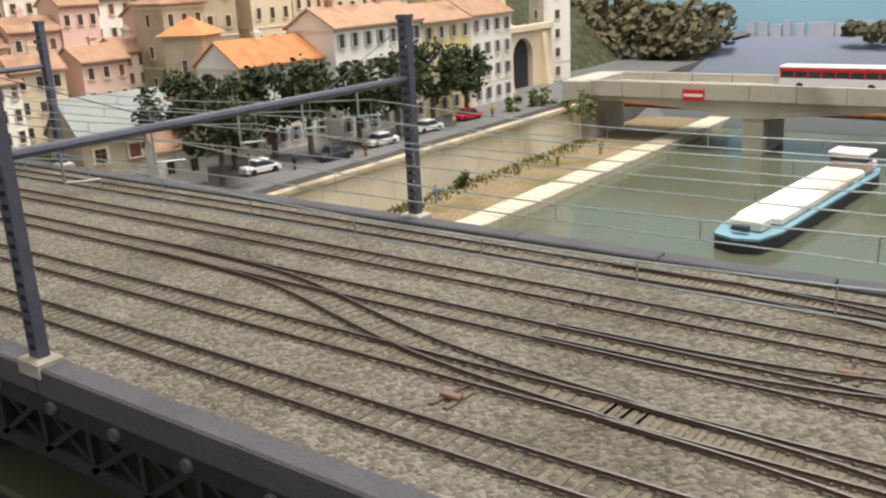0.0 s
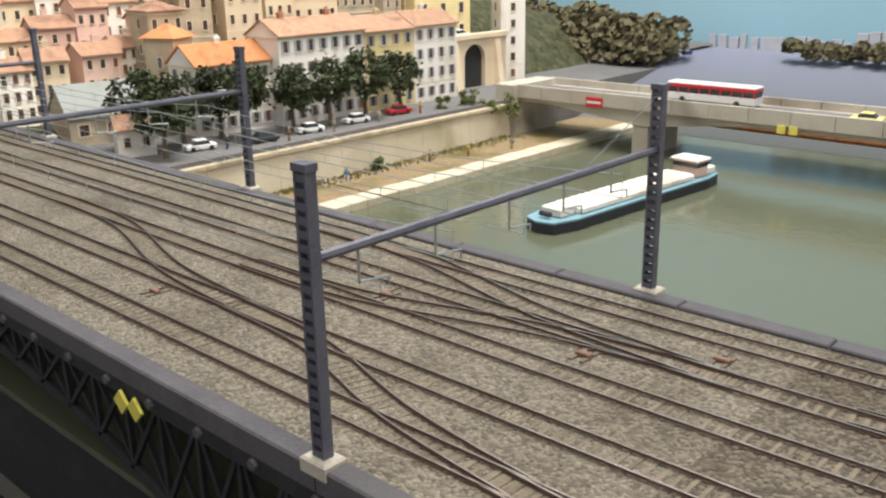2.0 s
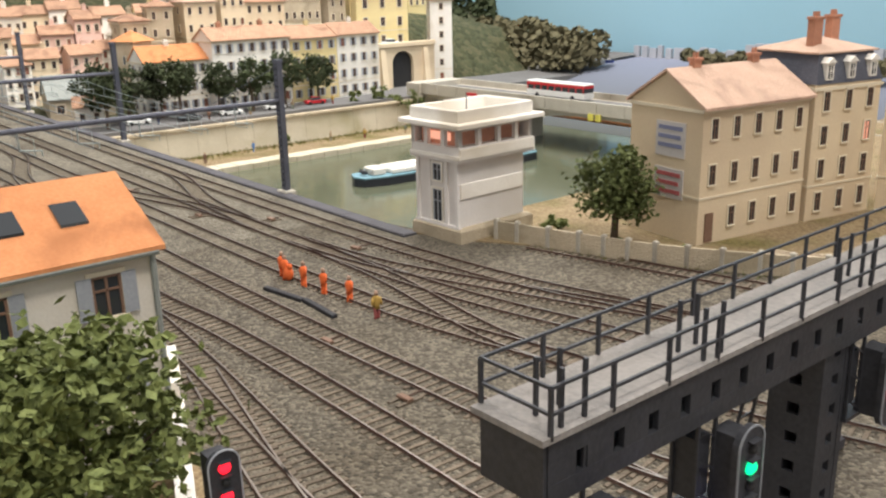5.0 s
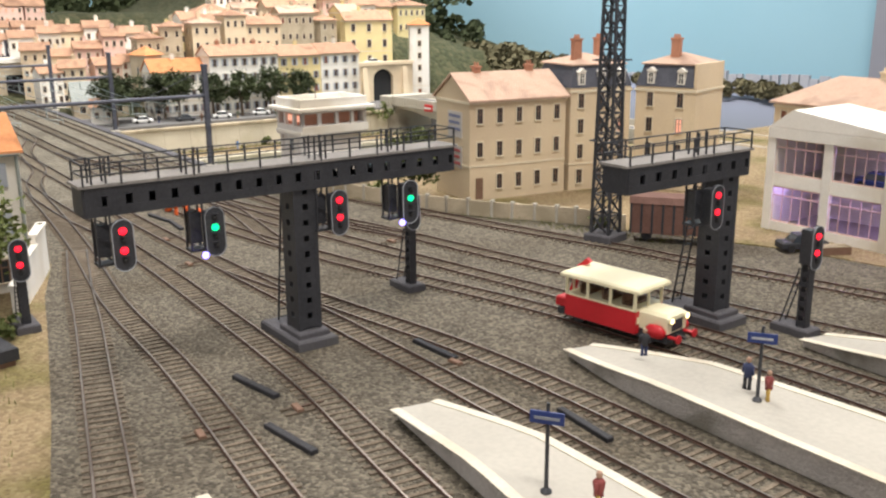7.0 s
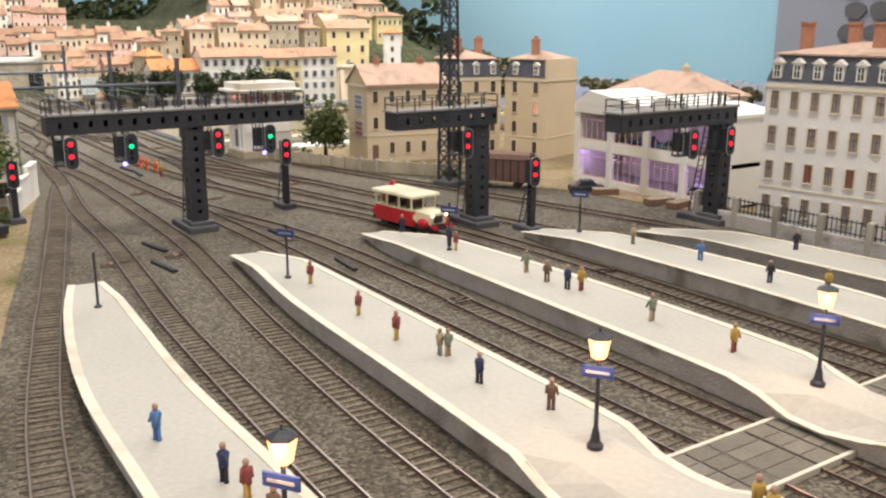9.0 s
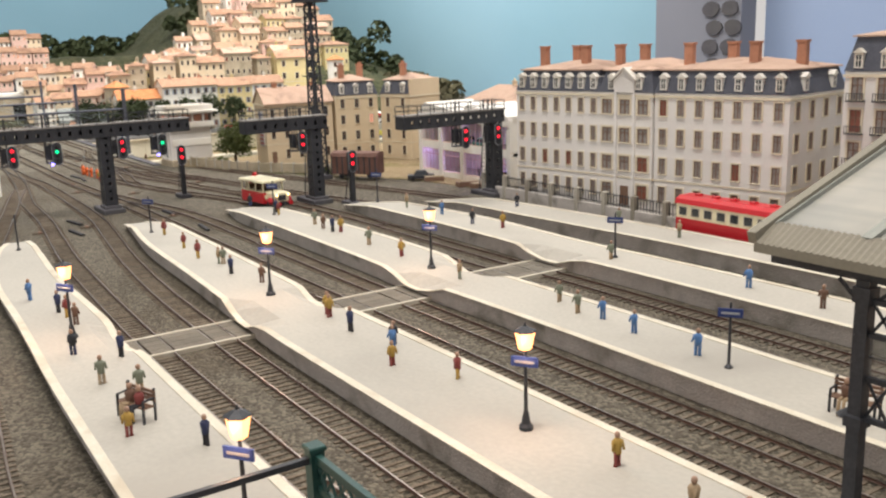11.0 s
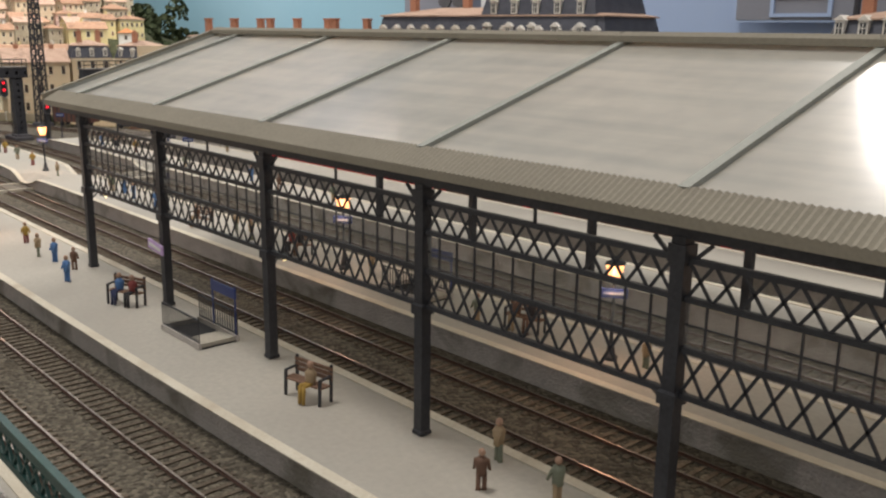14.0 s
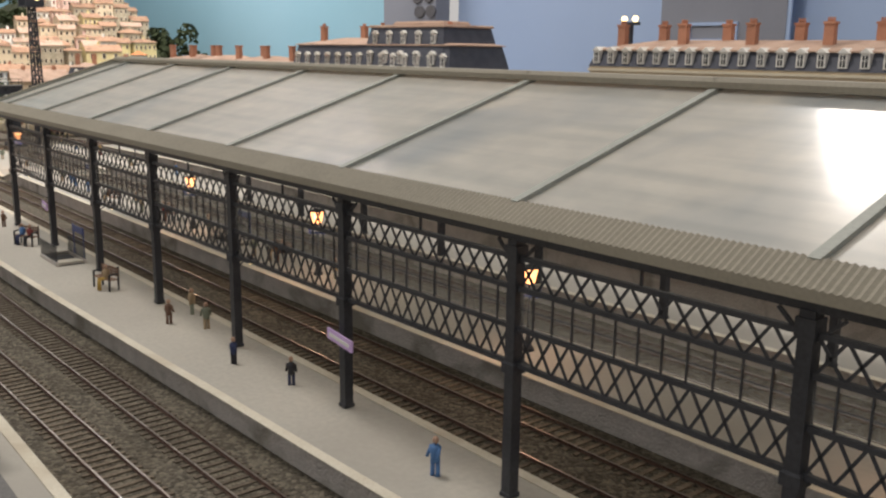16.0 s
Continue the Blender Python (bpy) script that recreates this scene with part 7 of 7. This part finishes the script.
for yy in (129.4, 142.2):
    part("buttress", Geo().add([(0, yy - 0.9, -3.5), (1.6, yy - 0.9, -3.5), (1.6, yy + 0.9, -3.5), (0, yy + 0.9, -3.5), (0, yy - 0.7, 6.2), (0.3, yy - 0.7, 6.2), (0.3, yy + 0.7, 6.2), (0, yy + 0.7, 6.2)], [(0, 1, 5, 4), (1, 2, 6, 5), (2, 3, 7, 6), (4, 5, 6, 7)]), CREAM, aw)
part("terrace", Geo().box(-12, -0.9, 127, 145.2, 6.3, 6.7), ROAD, aw)
car(-85, 134, 6.7, 90, WHITEPAINT, "white van on the terrace over the arch")
house(-84.5, 149, -3, 60, 5.4, 5.4, 20, 1, 6, WHITE, TILE_ORANGE, "slim white tower house with a small tiled roof", roof="hip", rise=1.8, win=(0.9, 1.5), side_cols=1, chimneys=0)
house(-96, 138, 5.5, 80, 14, 8, 13, 3, 3, YELLOW, TILE_BROWN, "ochre house above the arched wall", rise=2.4, win=(1.1, 2.0), chimneys=1)

# ---------- the hill town ----------
def hill_z(x, y):
    """Height of the hillside behind the riverside row."""
    rise = max(0.0, min(1.0, (-92 - x) / 60))
    ridge = math.exp(-((y - 148) / 30) ** 2)
    near = 0.15 + 0.85 * max(0.0, min(1.0, (y - 70) / 14))
    base = -3 + 10 * near * max(0.0, min(1.0, (-86 - x) / 8)) + 37 * rise * (0.18 + 0.82 * ridge)
    return max(base, -3 + 24 * max(0.0, min(1.0, (-146 - x) / 42)))


nx, ny = 30, 48
v, f = [], []
for i in range(nx + 1):
    for j in range(ny + 1):
        x, y = -86 - i * 5.5, 6 + j * 4.2
        v.append((x, y, hill_z(x, y) - 0.6 + noise.noise(Vector((x * 0.08, y * 0.08, 0))) * 1.2))
for i in range(nx):
    for j in range(ny):
        a = i * (ny + 1) + j
        f.append((a, a + 1, a + ny + 2, a + ny + 1))
solid("hillside", Geo().add(v, f), HILLGREEN, label="scrubby dark green hillside under the old town", category="hill", kind="structure", smooth=True)
rnd = random.Random(21)
TOWN_WALLS = (WHITE, CREAM, YELLOW, STONEWALL, PINK, CREAM, WHITE, STONEWALL)
for tier in range(7):
    x = -97 - tier * 8.5
    y, end = 74 + tier * 8.5, (136, 156, 164, 168, 170, 168, 164)[tier]
    while y < end:
        w = rnd.uniform(5.2, 10.0)
        h = rnd.uniform(7.0, 10.5) + (2.5 if tier == 0 else 0)
        fl = 3 if h > 8.5 else 2
        house(x - 3 + rnd.uniform(-1.2, 1.2), y + w / 2, hill_z(x, y + w / 2) - 0.5, 84 + rnd.uniform(-10, 12), w, 7, h, max(2, int(w / 1.9)), fl, rnd.choice(TOWN_WALLS), rnd.choice((TILE_BROWN, TILE_BROWN, TILE_PINK)),
              rnd.choice(("tall old town house with a brown tiled roof", "narrow hillside house under weathered tiles", "plastered old town house on the hill")), rise=rnd.uniform(1.4, 2.2), win=(0.75, 1.5), roof=rnd.choice(("gable", "gable", "hip")), chimneys=1, group="hill town houses", side_cols=1, bands=tier < 2)
        y += w + rnd.uniform(0.2, 2.4)
house(-146, 162, 30, 80, 8, 8, 17, 2, 3, STONEWALL, TILE_BROWN, "old brown stone keep on top of the hill", roof="flat", rise=0, win=(0.9, 2.0), chimneys=0, name="castle_keep")
# houses and walls on the slope beside the tunnel
rnd = random.Random(44)
for k in range(14):
    x, y = -104 - (k % 3) * 11 - rnd.uniform(0, 3), 54 + (k // 3) * 6.4 + rnd.uniform(-1, 1)
    z = max(hill_z(x, y), -3) - 0.5
    house(x, y, z, 84 + rnd.uniform(-12, 12), rnd.uniform(5, 7), 6, rnd.uniform(7, 10) + (k % 3) * 2.5, 3, 3, rnd.choice((WHITE, CREAM, PINK)), TILE_BROWN, "pale house on the slope by the tunnel", rise=1.6, win=(0.75, 1.4), chimneys=1, group="slope houses", bands=False)
# lower town with lit windows far to the left
rnd = random.Random(33)
for k in range(32):
    y = 26 + (k % 8) * 6 + rnd.uniform(-1, 1)
    x = -158 - (k // 8) * 10
    house(x, y, hill_z(x, y) - 0.6, 85, 5.6, 6, rnd.uniform(7, 10), 3, 3, rnd.choice((WHITE, PINK, CREAM)), TILE_BROWN, "far town house with small lit windows", rise=1.6, win=(0.7, 1.2), lit=0.25, chimneys=0, group="far town houses", bands=False)
for k in range(9):
    solid("street_lantern", Geo().ball(0, 0, 0, 0.4, 0.4, 0.4, 8, 5), GLOW_VIOLET if k == 0 else GLOW_WARM, -154, 56 + k * 3.0, 8.5 + 0.5 * (k % 3), 0, "small bright street lantern in the far town", "lantern", "far lanterns")

# tunnel wall, ivy and grey shed beside the tracks
tv = thing("tunnel_wall", -118, 0, 0, 0, "pale stone retaining wall with a dark tunnel mouth and ivy", "wall")
part("wall", Geo().box(-4, 0, 63, 80, -3, 9).box(-4, 0, 20, 47, -3, 9).box(-4, 0, 47, 63, 6, 9), STONEWALL, tv)
part("coping", Geo().box(-4.5, 0.5, 20, 84, 9, 10.2, 0.2), WHITE, tv)
# flat panel painted black for the dark inside the tunnel
part("tunnel_dark_panel", Geo().box(-3.6, -3.2, 47, 63, -3, 6), DARKFILL, tv)
g, _ = crown_geo(4.0, 7, 0, 500, 0.5, 77)
solid("ivy", g, LEAFDARK, -117, 68, 1.5, 0, "dark ivy hanging over the tunnel wall", "ivy")
x, y, rz, w = along((-89.6, 55.5), (-87.6, 67.5), 9)
house(x, y, -3, rz, w, 9, 4.4, 3, 1, STONEWALL, TARP, "long shed with a grey sheet roof beside the line", rise=3.8, win=(1.4, 1.6), chimneys=0, bands=False, name="shed")
house(-78, 59, -3, 70, 5, 4, 4, 2, 1, WHITE, TILE_BROWN, "small white kiosk with a tiled roof on the square", rise=1.4, win=(0.8, 1.3), chimneys=0, bands=False, name="kiosk")
for k, (x, y) in enumerate(((-72, 60), (-77, 66), (-74, 75), (-73.5, 83), (-73, 90), (-73, 97.5), (-73.5, 106), (-78, 73), (-80, 61))):
    tree(x, y, -3.0, 9.6 + (k % 3) * 0.6, 3.7, 100 + k, LEAFDARK, n=1000, size=0.4, label="dark plane tree on the riverside square", group="square trees")

# woods along the hill and river, as clumps of leaves
def wood(name, spots, size, leaf, label):
    g = Geo()
    rn = random.Random(len(spots) * 3 + 1)
    for x, y, z, r in spots:
        for k in range(130):
            a, u = rn.uniform(0, 6.283), rn.uniform(-0.6, 1)
            q = math.sqrt(max(0, 1 - u * u)) * rn.uniform(0.75, 1.05)
            p = Vector((x + r * q * math.cos(a), y + r * q * math.sin(a), z + r * 1.15 * u))
            d = Vector((rn.gauss(0, 1), rn.gauss(0, 1), rn.gauss(0, 1))).normalized()
            t = d.orthogonal().normalized()
            w = size * rn.uniform(0.6, 1.4)
            g.add([tuple(p - d * w), tuple(p - t * w), tuple(p + d * w), tuple(p + t * w)], [(0, 1, 2, 3)])
    solid(name, g, leaf, label=label, category="woods", kind="stuff")


rnd = random.Random(12)
wood("hill_woods", [(-110 - rnd.uniform(0, 60), 166 + rnd.uniform(0, 28), rnd.uniform(2, 26), rnd.uniform(2.5, 4.5)) for _ in range(46)], 0.9, LEAFDARK, "dark woods down the side of the hill")
wood("skyline_woods", [(-158 - rnd.uniform(0, 30), 112 + rnd.uniform(0, 60), 30 + rnd.uniform(0, 14), rnd.uniform(2.5, 4)) for _ in range(26)], 0.9, LEAFDARK, "dark trees between the hilltop houses")
wood("far_woods", [(-240 + rnd.uniform(-10, 10), 10 + k * 4.2, 22 + rnd.uniform(-2, 3), rnd.uniform(4, 6)) for k in range(30)], 1.2, LEAFDARK, "dark tree line far behind the town")
wood("river_woods", [(-140 + k * 2.3 + rnd.uniform(-1.5, 1.5), 186 + rnd.uniform(-3, 3), (9 - k * 0.17) * rnd.uniform(-0.3, 1.0) - 1 + k * 0.08, rnd.uniform(3.0, 4.6)) for k in range(32) for _ in range(2)], 0.8, LEAFPAINT, "brown-olive trees along the far river bank")
wood("far_bank_trees", [(-43 + k * 1.9, 194 + rnd.uniform(-2, 2), 1.4 + rnd.uniform(-0.6, 1.0), rnd.uniform(1.3, 2.0)) for k in range(34)], 0.5, LEAFPAINT, "low trees on the distant bank")
# boats moored along the far bank
for k in range(16):
    t = k / 15
    b = thing("moored_boat", -104 + 38 * t, 178 + 14 * t, -5.0 + 4.4 * t + 0.4, 60, "small white boat moored at the far bank", "boat", "moored boats")
    s = 1.5 - 0.9 * t
    part("hull", Geo().prism([(-2 * s, -0.6 * s), (1.4 * s, -0.6 * s), (2.2 * s, 0), (1.4 * s, 0.6 * s), (-2 * s, 0.6 * s)], -0.4, 0.5 * s), WHITEPAINT if k % 3 else BLUE, b)
    part("cabin", Geo().box(-1.2 * s, 0.4 * s, -0.4 * s, 0.4 * s, 0.5 * s, 1.1 * s, 0.1), WHITE, b)

# ---------- backdrop and hall ----------
solid("backdrop_water", Geo().quad((-60, 148, -9.96), (60, 148, -9.96), (110, 204, 0.6), (-112, 204, 0.6)), PAINTWATER, label="distant blue-grey river painted on the curved board", category="backdrop", kind="structure")
solid("backdrop_bank", Geo().add([(-130, 150, -9.5), (-62, 150, -9.5), (-84, 178, -4.0), (-64, 203, 1.2), (-130, 203, 1.2)], [(0, 1, 2, 3, 4)]), ROAD, label="dark far river bank on the painted board", category="backdrop", kind="structure")
g = Geo()
rnd = random.Random(3)
for k in range(70):
    x, w, h = -66 + k * 2.6, rnd.uniform(1.4, 2.6), rnd.uniform(0.3, 1.3)
    g.box(x, x + w, 202, 203, -2, 2.4 + h + (1.6 if k > 12 else 0))
solid("backdrop_city", g, material("hazy_city_paint", (0.42, 0.43, 0.46), (0.33, 0.35, 0.4), 0.95, 0, 60, 0), label="hazy pale city skyline on the painted board", category="backdrop", kind="structure")
solid("backdrop_sky", Geo().quad((-320, 206, -30), (24, 206, -30), (24, 206, 130), (-320, 206, 130)).quad((-318, -120, -30), (-318, 208, -30), (-318, 208, 130), (-318, -120, 130)), SKYPAINT, label="painted blue sky board behind the layout", category="backdrop", kind="structure")
solid("pillar", Geo().box(20, 50, 200, 206, -30, 130, 0.5), PILLAR, label="grey painted hall pillar behind the hotel", category="pillar", kind="structure")
g = Geo()
rnd = random.Random(8)
for r in range(14):
    for c in range(2):
        x0, z0 = 37.5 + c * 6.3 + (1.2 if r % 2 else 0), -4 + r * 5.0
        p = [(x0 + 2.7 + 2.8 * math.cos(a) * rnd.uniform(0.9, 1.05), z0 + 2.2 + 2.1 * math.sin(a) * rnd.uniform(0.9, 1.05)) for a in [2 * math.pi * k / 12 for k in range(12)]]
        n = len(p)
        g.add([(u, 200, v) for u, v in p] + [(u, 199.4, v) for u, v in p], [tuple(range(2 * n - 1, n - 1, -1))] + [(i, (i + 1) % n, n + (i + 1) % n, n + i) for i in range(n)])
solid("pillar_stones", g, GREYSTONE, label="rounded grey stones painted up the pillar", category="pillar", kind="structure")
solid("hall_wall", Geo().quad((50, 210, -30), (520, 230, -30), (520, 230, 100), (50, 210, 100)).quad((520, 230, -30), (520, -160, -30), (520, -160, 100), (520, 230, 100)), HALLWALL, label="pale lavender-blue hall wall", category="wall", kind="structure")
solid("hall_window", Geo().box(136, 175, 208.6, 209.2, 22, 60).use(1).box(137, 174, 208.4, 208.6, 22.6, 58).use(0).box(146, 161, 207.9, 208.4, 23.2, 24).box(146, 161, 207.9, 208.4, 27.4, 28.2).box(146, 147, 207.9, 208.4, 24, 27.4).box(160, 161, 207.9, 208.4, 24, 27.4), [HALLWALL, PILLAR], label="dark window with a pale blue frame in the hall wall", category="window", kind="structure")
mast = thing("floodlight_mast", 216, 100, 0, 0, "slim dark mast with two small lit floodlights", "lamp post")
part("pole", Geo().tube((0, 0, -0.3), (0, 0, 24.2), 0.45, 0.35, 8), STEEL, mast)
part("crossarm", Geo().box(-1.3, 1.3, -0.3, 0.3, 23.8, 24.2), STEEL, mast)
for xx in (-0.9, 0.9):
    part("floodlight", Geo().ball(xx, -0.3, 24.6, 0.45, 0.4, 0.4), GLOW_WARM, mast)
solid("hall_floor", Geo().box(-340, 540, -420, 260, -101, -100), CONCRETE, label="grey concrete hall floor", category="floor", kind="structure")
solid("table_front", Geo().box(20, 430, -81, -80, -40, -0.5), BLACKISH, label="dark fascia along the front of the layout", category="fascia", kind="structure")

# point motors and cable boxes beside the switches
for k, (x, y) in enumerate(((-6.7, 38.3), (-20, 28.0), (9.5, 38.8), (16, 43.3), (30, 43.6), (46, 30.2), (56, 28.8), (64, 35.6), (88.8, 17.2), (88.9, 22.9), (88.7, 34.2), (60, 47.6))):
    ob = thing("point_motor", x, y, -0.28, random.uniform(-8, 8), "small dark point motor box on timbers beside a switch", "point motor", "point motors")
    part("box", Geo().box(-0.5, 0.5, -0.2, 0.2, 0.1, 0.3, 0.05), BROWNFRAME, ob)
    part("timber", Geo().box(-0.5, -0.25, -0.9, 0.9, 0, 0.12), SLEEPER, ob)
    part("timber", Geo().box(0.25, 0.5, -0.9, 0.9, 0, 0.12), SLEEPER, ob)
    part("rod", Geo().bar((0, 0.3, 0.2), (0, 1.6, 0.2), 0.07), RAIL, ob)
# yellow marker boards on the girder
for x in (-11.0, -9.4):
    part("yellow_marker", Geo().add([(x, -0.9, -3.6), (x + 0.8, -0.9, -2.8), (x, -0.9, -2.0), (x - 0.8, -0.9, -2.8), (x, -0.7, -3.6), (x + 0.8, -0.7, -2.8), (x, -0.7, -2.0), (x - 0.8, -0.7, -2.8)], [(0, 1, 2, 3), (0, 4, 5, 1), (1, 5, 6, 2), (2, 6, 7, 3), (3, 7, 4, 0)]), PALEYELLOW, bridge, "yellow diamond marker")
